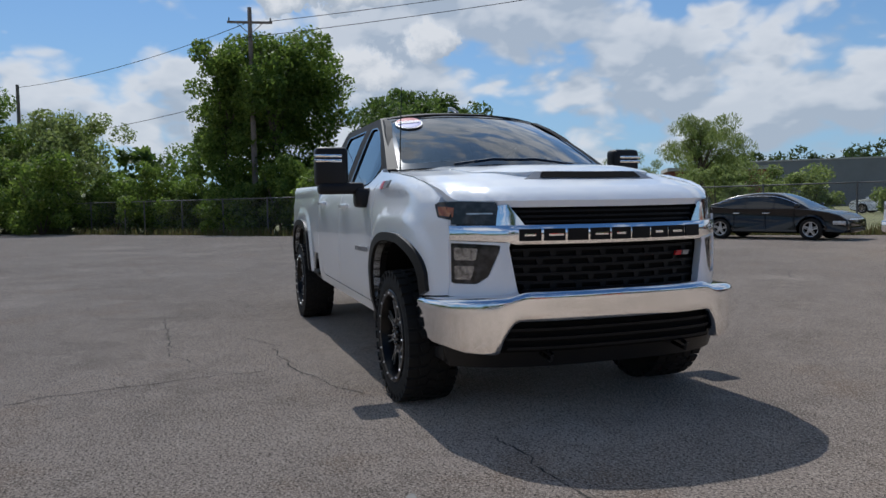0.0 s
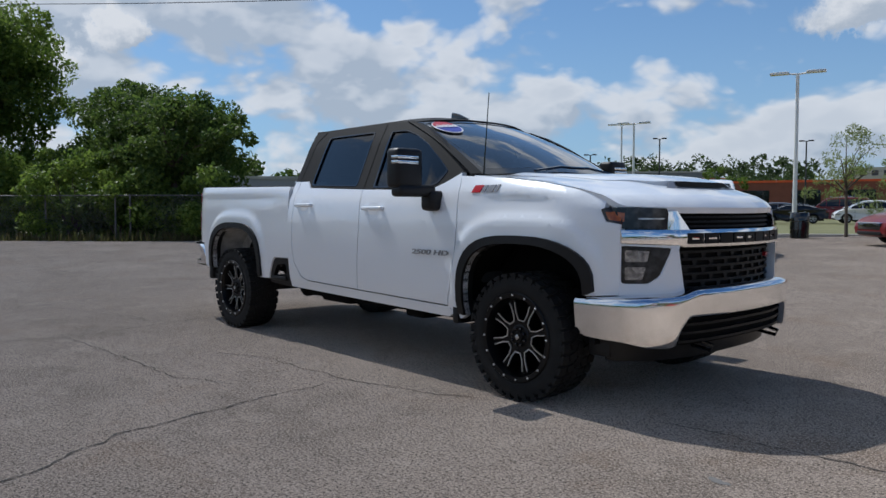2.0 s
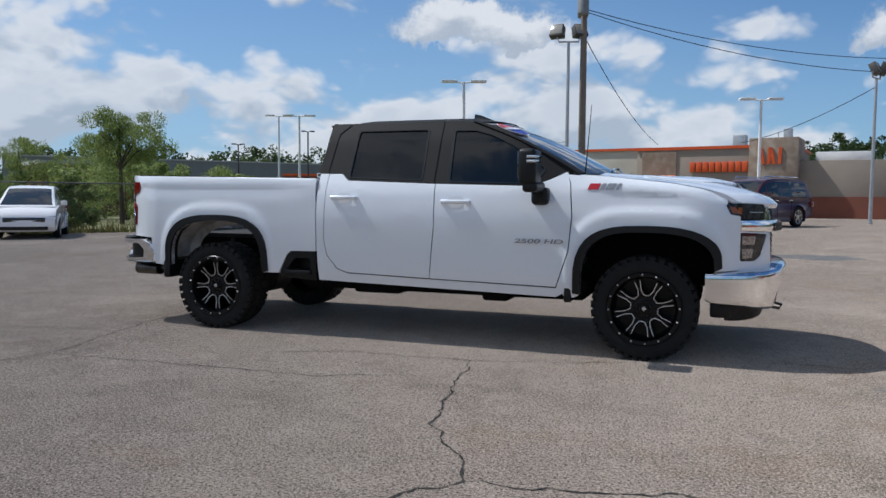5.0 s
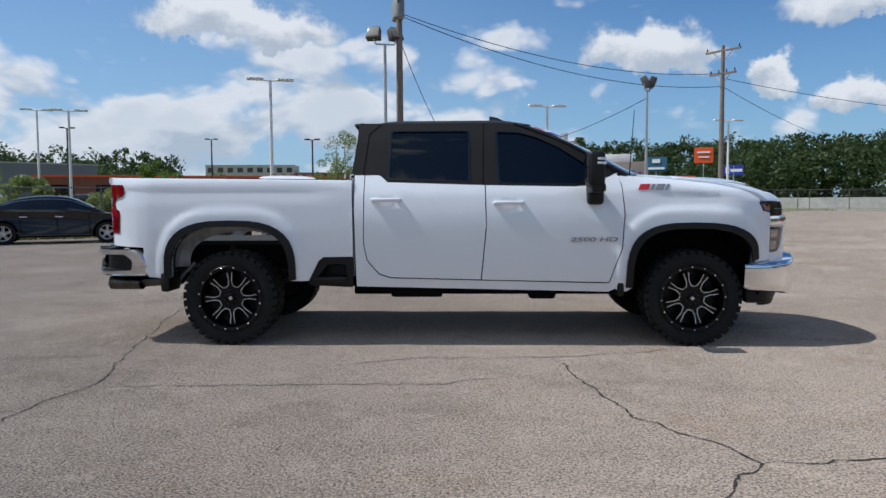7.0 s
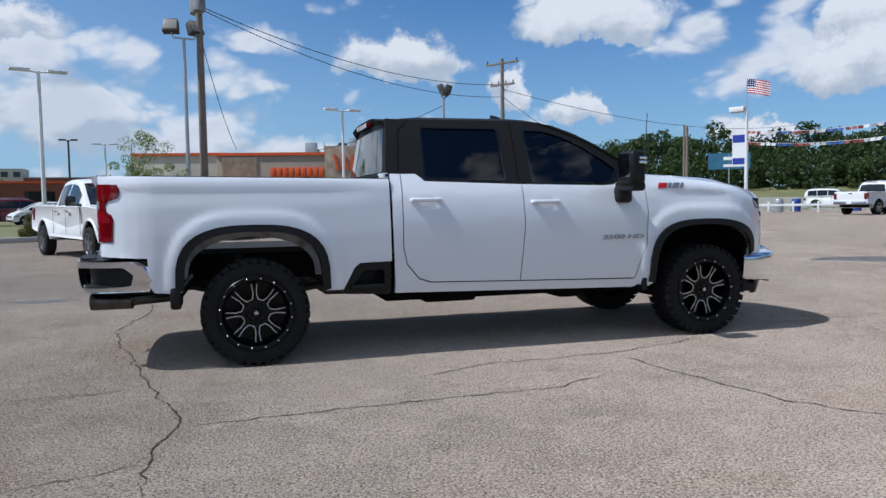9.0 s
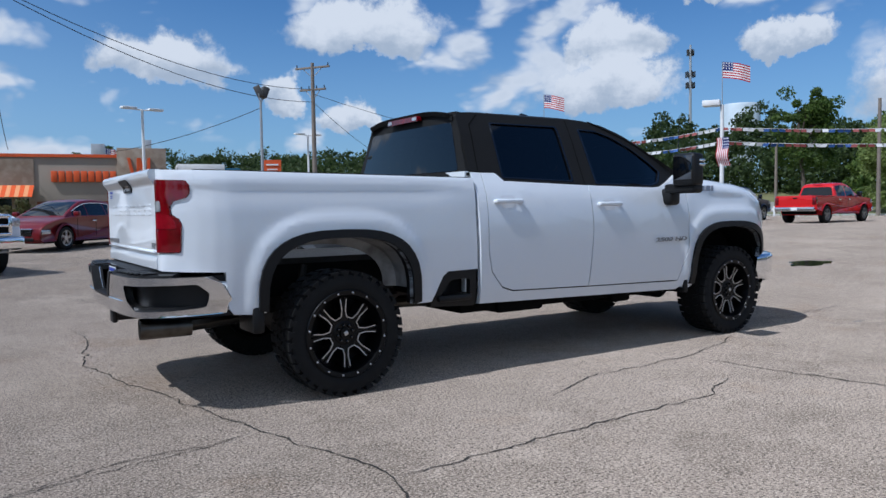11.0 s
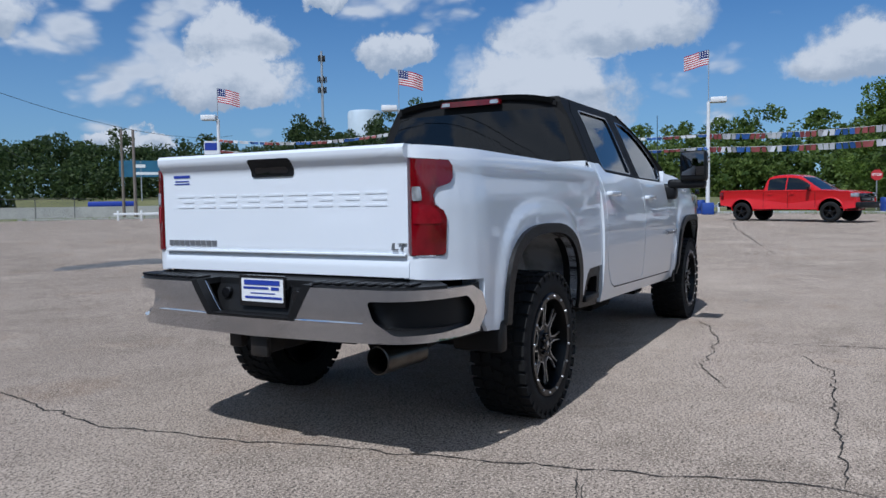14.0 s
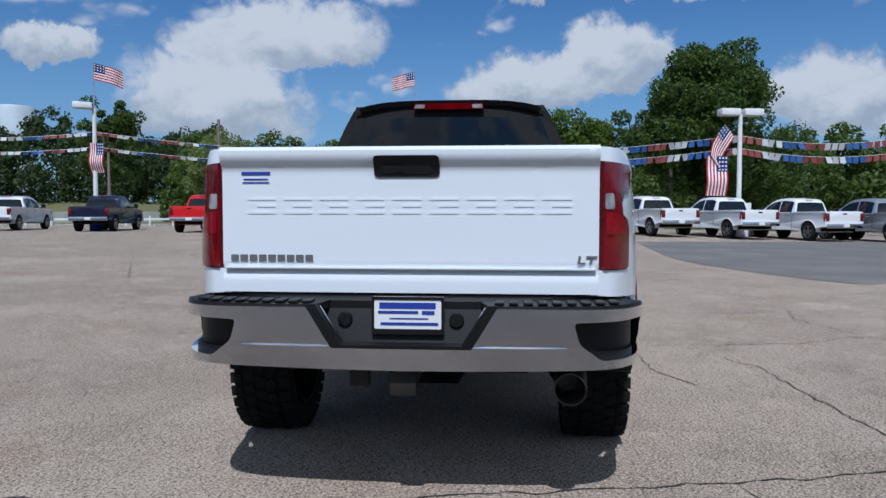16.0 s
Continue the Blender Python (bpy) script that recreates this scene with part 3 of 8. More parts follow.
    # flares
    for pts, c, top, name in ((REAR_ARCH, AXLE_REAR, 1.046, "rear_flare"), (FRONT_ARCH, AXLE_FRONT, 1.018, "front_flare")):
        outer = [(c + (x - c) * 1.115, 0.40 + (z - 0.40) * 1.085) for x, z in pts]
        loop = pts + outer[::-1]
        bm = sheet(loop, skin(0.022), 0.05, (0, 0.11 * s, 0))
        part(name, bm, BLACK_PLASTIC, truck, "black plastic wheel arch flare")
    bm = bmesh.new()
    box(bm, (1.37, -0.985, 0.43), (1.43, -0.72, 0.56), bevel=0.015)
    bmesh.ops.scale(bm, vec=(1, s, 1), verts=bm.verts)
    part("mud_guard", bm, BLACK_PLASTIC, truck)
    bm = bmesh.new()
    box(bm, (-2.64, -1.0, 0.47), (-2.56, -0.72, 0.64), bevel=0.02)
    bmesh.ops.scale(bm, vec=(1, s, 1), verts=bm.verts)
    part("mud_guard", bm, BLACK_PLASTIC, truck)
    # inner wheel housings
    for c, top, r, mat, name in ((AXLE_REAR, 1.05, 0.60, GALVANISED, "rear_wheel_housing"), (AXLE_FRONT, 1.06, 0.58, DARK_VOID, "front_wheel_housing")):
        bm = bmesh.new()
        rings = []
        low = 0.66 if c < 0 else 0.44
        for y in (0.955, 0.80, 0.62, 0.58):
            q = 0.85 if y == 0.58 else 1.0
            rings.append([bm.verts.new((c + q * r * math.cos(math.pi * k / 20), -y * s, low + q * (top - low) * math.sin(math.pi * k / 20) ** 0.75)) for k in range(21)])
        for a, b in zip(rings, rings[1:]):
            for k in range(20):
                bm.faces.new((a[k], a[k + 1], b[k + 1], b[k]))
        part(name, bm, mat, truck)
    # upper cab side with window openings
    upper = [(-0.918, 1.495), (-0.915, 1.75), (-0.905, 1.93), (-0.875, 1.965), (0.40, 1.962), (0.62, 1.93), (0.80, 1.865), (1.0, 1.765), (1.25, 1.615), (1.44, 1.50),
             (1.372, 1.503), (1.24, 1.442), (1.12, 1.398), (1.0, 1.388), (0.23, 1.404), (-0.628, 1.434), (-0.70, 1.496)]
    rear_win = rounded([(-0.632, 1.452), (-0.615, 1.895), (0.095, 1.895), (0.10, 1.428)], 0.03)
    front_win = rounded([(0.335, 1.412), (0.318, 1.885), (0.52, 1.878), (0.68, 1.832), (0.88, 1.735), (1.08, 1.605), (1.19, 1.52), (1.12, 1.425), (1.0, 1.40)], 0.02)
    part("upper_cab_side", sheet(upper, mirrored(gh(), s), 0.08, (0, 0.05 * s, 0), holes=[rear_win, front_win]), ROOF_WRAP, truck, "charcoal wrapped window frames and pillars")
    for win in (rear_win, front_win):
        part("side_window", sheet(win, mirrored(gh(-0.012), s), 0.12, out=(0, -s, 0)), GLASS, truck, "dark tinted side window")
        c = Vector((sum(p[0] for p in win) / len(win), sum(p[1] for p in win) / len(win)))
        inner = [tuple(c + (Vector(p) - c) * 0.955) for p in win]
        part("window_seal", sheet(win, mirrored(gh(0.003), s), 0.12, (0, 0.012 * s, 0), holes=[inner]), GLOSS_BLACK, truck)
    seam = [(0.205, 1.40), (0.214, 1.40), (0.222, 1.955), (0.213, 1.955)]
    part("door_gap", sheet(seam, mirrored(gh(0.002), s), 0.1), DARK_VOID, truck)
    part("door_gap", sheet([(-0.848, 1.50), (-0.84, 1.50), (-0.80, 1.86), (-0.70, 1.95), (-0.71, 1.955), (-0.81, 1.87)], mirrored(gh(0.002), s), 0.1), DARK_VOID, truck)
    # towing mirror
    mirror = part("towing_mirror", box(bmesh.new(), (1.06, -1.335, 1.385), (1.20, -1.10, 1.665), bevel=0.032, segments=3), BLACK_PLASTIC, truck, "black towing mirror with two chrome strips")
    bm = bmesh.new()
    box(bm, (1.09, -1.32, 1.325), (1.21, -0.985, 1.41), bevel=0.028, segments=3)
    box(bm, (1.10, -1.06, 1.225), (1.24, -0.90, 1.37), bevel=0.035, segments=3)
    arm = part("mirror_arm", bm, BLACK_PLASTIC, mirror)
    bm = bmesh.new()
    box(bm, (1.052, -1.315, 1.44), (1.062, -1.12, 1.645), bevel=0.004)
    part("mirror_glass", bm, material("mirror", (0.16, 0.165, 0.175), 0.03, 1.0), mirror, "mirror glass")
    for z in (1.555, 1.59):
        bm = bmesh.new()
        box(bm, (1.13, -1.339, z), (1.204, -1.15, z + 0.022), bevel=0.004)
        part("mirror_strip", bm, CHROME, mirror, "chrome marker strip")
    if s < 0:
        for o in (mirror, *mirror.children):
            o.data.transform(Matrix.Diagonal((1, -1, 1, 1)))
            o.data.flip_normals()
    # side badges
    if s > 0:
        me = text_mesh("2500 HD", 0.070, 0.004, BADGE, "model_badge", 0.15, 0.001)
        me.transform(Matrix.Diagonal((1.55, 1, 0.72, 1)))
        b = new("model_badge", me)
        b.parent, b.matrix_basis = truck, pose(1.16, -side_y(1.15, 0.925) - 0.020, 0.925, 0, 0, 0)
        tagged(b, "grey metal letters 2500 HD on the door")
        for x0, w, mat in ((1.545, 0.085, BADGE_RED), (1.645, 0.03, BADGE), (1.69, 0.065, BADGE), (1.77, 0.025, BADGE)):
            o = [(x0, 1.352), (x0 + w, 1.352), (x0 + w + 0.022, 1.402), (x0 + 0.022, 1.402)]
            part("trim_badge", sheet(o, skin(0.006), 0.03, (0, 0.008, 0)), mat, truck, "slanted red and grey trim badge")


for s in (1, -1):
    truck_side(s)

# roof, glass front and rear


def roof_at(u, v):
    edge = 0.662 + 0.03 * smoothstep(0.3, 0.75, u)
    return Vector((u, v, 2.03 - 0.067 * (abs(v) / edge) ** 2.6 - 0.05 * smoothstep(0.2, 0.75, u) ** 2 - 0.035 * smoothstep(-0.55, -0.92, u)))


part("roof", sheet([(-0.92, -0.655), (-0.93, 0), (-0.92, 0.655), (0.30, 0.655), (0.55, 0.67), (0.66, 0.4), (0.70, 0), (0.66, -0.4), (0.55, -0.67), (0.30, -0.655)], roof_at, 0.09, (0, 0, -0.03)), ROOF_WRAP, truck, "charcoal wrapped roof")


def screen_at(u, v):
    """The windscreen; u across, v from its foot (0) to its head (1)."""
    half = 0.83 + (0.66 - 0.83) * v
    bow = 1 - abs(u) ** 2.2
    return Vector((1.47 + 0.20 * bow + (0.54 + 0.14 * bow - 1.47 - 0.20 * bow) * v, u * half, 1.495 + 0.02 * bow + (1.94 + 0.035 * bow - 1.495 - 0.02 * bow) * v + 0.03 * math.sin(math.pi * v)))


def lifted(fn, dx, dz):
    return lambda u, v: fn(u, v) + Vector((dx, 0, dz))


wind = part("windscreen", sheet(rounded([(-0.985, 0.0), (0.985, 0.0), (0.975, 0.985), (-0.975, 0.985)], 0.05), screen_at, 0.1, out=(1, 0, 1)), WINDSHIELD, truck, "clear windscreen reflecting the clouds")
part("windscreen_band", sheet(rounded([(-1.0, -0.03), (1.0, -0.03), (1.0, 1.02), (-1.0, 1.02)], 0.04), lifted(screen_at, 0.004, 0.003), 0.12,
                              holes=[rounded([(-0.94, 0.05), (0.94, 0.05), (0.93, 0.93), (-0.93, 0.93)], 0.06)]), GLOSS_BLACK, wind)
part("a_pillar", sheet([(-1.06, -0.02), (-0.975, -0.02), (-0.97, 1.04), (-1.04, 1.04)], lifted(screen_at, 0.0, 0.006), 0.1, (0, 0.02, -0.03)), ROOF_WRAP, truck)
part("a_pillar", sheet([(1.06, -0.02), (0.975, -0.02), (0.97, 1.04), (1.04, 1.04)], lifted(screen_at, 0.0, 0.006), 0.1, (0, -0.02, -0.03)), ROOF_WRAP, truck)
sticker = part("year_sticker", sheet([(-0.76 + 0.145 * math.cos(a), 0.80 + 0.15 * math.sin(a)) for a in [2 * math.pi * k / 20 for k in range(20)]], lifted(screen_at, 0.012, 0.008), 0.08),
               WHITE_PLATE, wind, "oval red and blue sticker that says 2020")
part("sticker_red", sheet([(-0.76 + 0.13 * math.cos(a), 0.83 + 0.11 * math.sin(a)) for a in [math.pi * k / 10 for k in range(11)]], lifted(screen_at, 0.015, 0.010), 0.08), BADGE_RED, sticker)
part("sticker_blue", sheet([(-0.76 + 0.13 * math.cos(a), 0.80 + 0.135 * math.sin(a)) for a in [math.pi + math.pi * k / 10 for k in range(11)]], lifted(screen_at, 0.015, 0.010), 0.08), BLUE_INK, sticker)
me = text_mesh("2020", 0.085, 0.001, WHITE_PLATE, "sticker_year", 0.0, 0.002)
yr = new("sticker_year", me)
a, b, c = screen_at(-0.85, 0.82), screen_at(-0.66, 0.82), screen_at(-0.76, 0.95)
ex = (b - a).normalized()
ez = ((c - screen_at(-0.76, 0.8)) - (c - screen_at(-0.76, 0.8)).dot(ex) * ex).normalized()
m = Matrix((ex, -ex.cross(ez), ez)).transposed().to_4x4()
m.translation = screen_at(-0.76, 0.79) + ex.cross(ez) * 0.02
yr.parent, yr.matrix_basis = sticker, m
for s in (-1, 1):
    bm = bmesh.new()
    tube(bm, [screen_at(-0.55 * s, -0.03) + Vector((0.03, 0, 0.02)), screen_at(-0.2 * s, 0.03) + Vector((0.03, 0, 0.02)), screen_at(0.1 * s, 0.02) + Vector((0.03, 0, 0.02))], 0.011, 6)
    part("wiper", bm, GLOSS_BLACK, truck)
bm = sheet([(1.44, -0.80), (1.60, -0.5), (1.68, 0), (1.60, 0.5), (1.44, 0.80), (1.50, 0.82), (1.70, 0.45), (1.76, 0), (1.70, -0.45), (1.50, -0.82)], lambda u, v: Vector((u, v, 1.488 - 0.05 * (u - 1.5))), 0.1)
part("cowl", bm, BLACK_PLASTIC, truck)


def rear_glass(u, v):
    half = 0.845 + (0.655 - 0.845) * v
    return Vector((-0.955 + 0.055 * v - 0.03 * (1 - u * u), u * half, 1.495 + 0.455 * v))


part("rear_window", sheet(rounded([(-0.93, 0.03), (0.93, 0.03), (0.93, 0.86), (-0.93, 0.86)], 0.05), rear_glass, 0.15, out=(-1, 0, 0)), GLASS, truck, "dark tinted rear window")
part("rear_window_frame", sheet([(-1.04, -0.06), (1.04, -0.06), (1.02, 1.04), (-1.02, 1.04)], lifted(rear_glass, 0.003, 0), 0.15, (0.03, 0, 0),
                                holes=[rounded([(-0.925, 0.035), (0.925, 0.035), (0.925, 0.855), (-0.925, 0.855)], 0.05)]), ROOF_WRAP, truck)
part("roof_spoiler", sheet(rounded([(-0.98, -0.94), (-0.90, -0.98), (-0.90, 0.98), (-0.98, 0.94)], 0.03), lambda u, v: Vector((u + 0.02, v * 0.66, 2.0 - 0.06 * v ** 4)), 0.1, (0.02, 0, -0.035)), ROOF_WRAP, truck)
third = part("third_brake_lamp", sheet(rounded([(-0.245, 1.935), (0.245, 1.935), (0.235, 1.975), (-0.235, 1.975)], 0.01), lambda u, v: Vector((-0.978, u, v)), 0.1, (0.04, 0, 0)), RED_LENS, truck, "red third brake lamp with clear cargo lamps")
for s in (-1, 1):
    part("cargo_lens", sheet(rounded([(0.165 * s, 1.942), (0.236 * s, 1.942), (0.23 * s, 1.968), (0.165 * s, 1.968)], 0.008), lambda u, v: Vector((-0.982, u, v)), 0.1), CLEAR_LENS, third)
part("roof_antenna", prism(bmesh.new(), [(-0.02, 0), (0.20, 0), (0.06, 0.06), (-0.01, 0.075)], -0.02, 0.02, 0.008, pose(0.30, 0.0, 2.02)), GLOSS_BLACK, truck, "black shark fin antenna")
part("whip_antenna", tube(bmesh.new(), [(1.50, -0.80, 1.46), (1.505, -0.80, 1.55), (1.54, -0.79, 2.05)], [0.008, 0.005, 0.003], 6), GLOSS_BLACK, truck, "thin black whip antenna")

# hood


def hood_at(u, v):
    z = hood_z(u, v) + 0.018 * smoothstep(0.66, 0.50, abs(v)) * smoothstep(0.12, 0.45, lerp_table(HOOD_EDGE, abs(v)) - u)
    return Vector((u, v, z))


hood_half = [(1.46, 0.86), (1.7, 0.902), (2.0, 0.912), (2.3, 0.91), (2.44, 0.90), (2.56, 0.882), (2.64, 0.858), (2.715, 0.81), (2.795, 0.745), (2.87, 0.655), (2.93, 0.545), (2.975, 0.395), (3.007, 0.195), (3.015, 0)]
rear_half = [(1.70, 0.0), (1.66, 0.4), (1.56, 0.7)]
hood_outline = hood_half + [(x, -y) for x, y in hood_half[-2::-1]] + [(x, -y) for x, y in rear_half[::-1]] + rear_half[1:]
part("hood", sheet(hood_outline, hood_at, 0.032, (-0.01, 0, -0.035)), WHITE_PAINT, truck, "white hood with a raised scoop")
def scoop_at(u, v):
    rise = 0.026 * smoothstep(1.95, 2.45, u) * smoothstep(0.60, 0.30, abs(v))
    return hood_at(u, v) + Vector((0, 0, 0.004 + rise))


def intake_at(v, q):
    """The sloping mouth of the scoop: q from its lower lip (0) to its upper lip (1)."""
    bow = -0.05 * (v / 0.4) ** 2
    return (hood_at(2.775 + bow, v) + Vector((0, 0, 0.003))).lerp(scoop_at(2.728 + bow, v) + Vector((0, 0, 0.001)), q)


scoop = part("hood_scoop", sheet(rounded([(1.95, -0.60), (2.40, -0.60), (2.655, -0.42), (2.715, -0.2), (2.727, 0), (2.715, 0.2), (2.655, 0.42), (2.40, 0.60), (1.95, 0.60)], 0.05), scoop_at, 0.045, (0, 0, -0.04)), WHITE_PAINT, truck)
part("scoop_intake", sheet(rounded([(-0.325, 0.10), (0.325, 0.10), (0.30, 0.97), (-0.30, 0.97)], 0.03), lambda u, v: intake_at(u, v) + Vector((0.002, 0, 0.003)), 0.05), DARK_VOID, scoop, "dark scoop intake")
part("intake_frame", sheet([(-0.42, -0.06), (0.42, -0.06), (0.34, 1.04), (-0.34, 1.04)], intake_at, 0.05, (0, 0, -0.02),
                           holes=[[(-0.33, 0.12), (0.33, 0.12), (0.305, 0.93), (-0.305, 0.93)]]), BADGE, scoop, "silver intake frame")

# nose


def nose_x(y):
    return 3.035 - 0.115 * (abs(y) / 0.5) ** 2 * 0.62 - 0.30 * max(0.0, abs(y) - 0.62) ** 1.25 * 2.3


def nose(off=0.0, rake=0.08):
    return lambda u, v: Vector((nose_x(u) + off - rake * max(0, v - 1.0), u, v))


NOSE_BLACK = material("grille_black", (0.006, 0.006, 0.0065), 0.5, spec=0.2)
part("nose_backing", sheet([(-0.85, 0.60), (0.85, 0.60), (0.85, 1.225), (0.6, 1.235), (-0.6, 1.235), (-0.85, 1.225)], nose(-0.10), 0.1, (0, 0, 0)), DARK_VOID, truck)
part("upper_grille", sheet(rounded([(-0.53, 1.115), (0.53, 1.115), (0.61, 1.238), (-0.61, 1.238)], 0.01), nose(-0.05), 0.06, (-0.05, 0, 0)), DARK_VOID, truck, "black upper grille")
for k in range(4):
    z = 1.128 + 0.028 * k
    part("grille_slat", sheet(rounded([(-0.55, z), (0.55, z), (0.56, z + 0.012), (-0.56, z + 0.012)], 0.004), nose(-0.035), 0.1, (-0.03, 0, 0)), NOSE_BLACK, truck)
bar = part("grille_bar", sheet(rounded([(-0.868, 1.04), (-0.62, 1.030), (-0.58, 1.016), (0.58, 1.016), (0.62, 1.030), (0.868, 1.04), (0.868, 1.118), (0.6, 1.118), (-0.6, 1.118), (-0.868, 1.118)], 0.006), lambda u, v: nose(0.0, 0.0)(u, v) + Vector((0.016 * math.sin(math.pi * min(1, max(0, (v - 1.01) / 0.114))) ** 0.7, 0, 0)), 0.02, (-0.05, 0, 0)), CHROME, truck, "chrome grille bar with black brand shapes")
for s in (-1, 1):
    part("chrome_horn", sheet([(0.665 * s, 1.108), (0.52 * s, 1.112), (0.60 * s, 1.228), (0.652 * s, 1.222)], nose(0.004, 0.12), 0.05, (-0.05, 0, 0)), CHROME, bar)
for k in range(9):
    y = -0.508 + 0.127 * k
    w = 0.056
    loop = [(y - w, 1.034), (y + w, 1.034), (y + w, 1.098), (y - w, 1.098)]
    hole = [(y - w * 0.55, 1.059), (y + w * (0.9 if k % 2 else 0.55), 1.059), (y + w * (0.9 if k % 2 else 0.55), 1.073), (y - w * 0.55, 1.073)]
    part("brand_shape", sheet(loop, nose(0.021, 0.0), 0.05, (-0.006, 0, 0), holes=[hole] if k % 3 != 2 else ()), NOSE_BLACK, bar)
part("lower_grille", sheet(rounded([(-0.55, 0.73), (0.55, 0.73), (0.60, 1.02), (-0.60, 1.02)], 0.02), nose(-0.07), 0.06, (-0.05, 0, 0)), DARK_VOID, truck, "black mesh lower grille")
for k in range(6):
    z = 0.755 + 0.044 * k
    part("grille_slat", sheet(rounded([(-0.575, z), (0.575, z), (0.575, z + 0.016), (-0.575, z + 0.016)], 0.006), nose(-0.05), 0.1, (-0.03, 0, 0)), NOSE_BLACK, truck)
    for j in range(8):
        y = -0.50 + 0.1428 * j + (0.07 if k % 2 else 0)
        if k < 5 and abs(y) < 0.56:
            part("grille_web", sheet([(y - 0.012, z + 0.014), (y + 0.012, z + 0.014), (y + 0.02, z + 0.046), (y - 0.02, z + 0.046)], nose(-0.056), 0.1, (-0.02, 0, 0)), NOSE_BLACK, truck)
for y0, w, mat in ((0.41, 0.045, BADGE_RED), (0.465, 0.05, BADGE)):
    part("grille_badge", sheet([(y0, 0.925), (y0 + w, 0.925), (y0 + w + 0.012, 0.95), (y0 + 0.012, 0.95)], nose(-0.03), 0.05, (-0.02, 0, 0)), mat, truck)


def front_corner(s):
    """White cheek, headlamp and lower lamp of one front corner, in y, z."""
    f = lambda pts: [(y * s, z) for y, z in pts]
    low = f([(0.862, 1.026), (0.645, 1.012), (0.652, 0.98), (0.70, 0.845), (0.75, 0.802), (0.855, 0.802), (0.864, 0.82)])
    cheek = f([(0.555, 0.728), (0.868, 0.732), (0.874, 0.80), (0.874, 1.036), (0.60, 1.026), (0.61, 1.0), (0.572, 0.78)])
    part("front_cheek", sheet(cheek, nose(0.002), 0.05, (-0.06, 0, 0), holes=[rounded(low, 0.012)]), WHITE_PAINT, truck)
    inner = [(y + (0.76 * s - y) * 0.02, z + (0.91 - z) * 0.02) for y, z in low]
    lamp = part("lower_lamp", sheet(rounded(inner, 0.012), nose(-0.006), 0.04), DARK_LENS, truck, "smoked lower lamp with clear reflectors")
    part("reflector", sheet(rounded(f([(0.845, 0.93), (0.755, 0.93), (0.745, 0.995), (0.845, 1.0)]), 0.01), nose(-0.003), 0.04), LAMP_BOWL, lamp)
    part("reflector", sheet(rounded(f([(0.845, 0.825), (0.775, 0.825), (0.76, 0.90), (0.845, 0.90)]), 0.01), nose(-0.003), 0.04), LAMP_BOWL, lamp)
    head = f([(0.868, 1.125), (0.665, 1.122), (0.652, 1.215), (0.66, 1.242), (0.80, 1.25), (0.868, 1.25)])
    lamp = part("headlamp", sheet(rounded(head, 0.006), nose(0.002, 0.10), 0.04, (-0.05, 0, 0)), DARK_LENS, truck, "smoked headlamp with an amber corner")
    part("lamp_strip", sheet(rounded(f([(0.79, 1.178), (0.675, 1.178), (0.675, 1.186), (0.79, 1.186)]), 0.004), nose(0.005, 0.10), 0.05), CLEAR_LENS, lamp)
    part("amber_lens", sheet(f([(0.868, 1.165), (0.845, 1.165), (0.84, 1.215), (0.868, 1.222)]), nose(0.006, 0.10), 0.03), AMBER, lamp, "amber corner lens")
    wrap = [(2.597, 1.236), (2.632, 1.167), (2.706, 1.152), (2.706, 1.248), (2.615, 1.248)]
    part("lamp_side", sheet(wrap, mirrored(lambda u, v: Vector((u, -side_y(u, v) - 0.001, v)), -s), 0.03, (0, 0.03 * -s, 0)), DARK_LENS, lamp)
    part("amber_lens", sheet([(2.622, 1.222), (2.645, 1.176), (2.704, 1.168), (2.704, 1.224)], mirrored(lambda u, v: Vector((u, -side_y(u, v) - 0.003, v)), -s), 0.03), AMBER, lamp, "amber corner lens")


for s in (-1, 1):
    front_corner(s)

# bumpers


def plan_path(pts):
    """Half a bumper's plan, from the middle outwards, as a curve by length."""
    run, out = 0.0, []
    for k, (x, y) in enumerate(pts):
        if k:
            run += math.hypot(x - pts[k - 1][0], y - pts[k - 1][1])
        out.append((run, x, y))

    def at_run(s):
        q = abs(s)
        x, y = lerp_table([(r, a) for r, a, _ in out], q), lerp_table([(r, c) for r, _, c in out], q)
        return x, math.copysign(y, s) if s else 0.0

    return at_run, run


def arc(pts, n=5):
    """Smooths a plan by cutting its corners."""
    for _ in range(2):
        new_pts = [pts[0]]
        for a, c in zip(pts, pts[1:]):
            new_pts += [(a[0] * 0.75 + c[0] * 0.25, a[1] * 0.75 + c[1] * 0.25), (a[0] * 0.25 + c[0] * 0.75, a[1] * 0.25 + c[1] * 0.75)]
        pts = new_pts + [pts[-1]]
    return pts


front_run, FRONT_END = plan_path(arc([(3.095, 0), (3.09, 0.25), (3.06, 0.5), (2.975, 0.75), (2.84, 0.92), (2.66, 0.985), (2.46, 0.985)]))
F_TOP = [(0, 0.778), (0.56, 0.775), (0.66, 0.745), (1.0, 0.728), (FRONT_END, 0.716)]


F_LOW = [(0, 0.605), (0.60, 0.605), (0.635, 0.59), (0.69, 0.50), (0.71, 0.44), (0.74, 0.43), (0.90, 0.436), (1.05, 0.462), (FRONT_END - 0.04, 0.476), (FRONT_END, 0.50)]


def front_bumper_at(u, v):
    x, y = front_run(u)
    k = min(1.0, abs(u) / 0.95)
    lean = -0.02 * (0.72 - v) / 0.25
    return Vector((x + lean * (1 - 0.6 * k), y * (1 + 0.5 * lean * k), v))


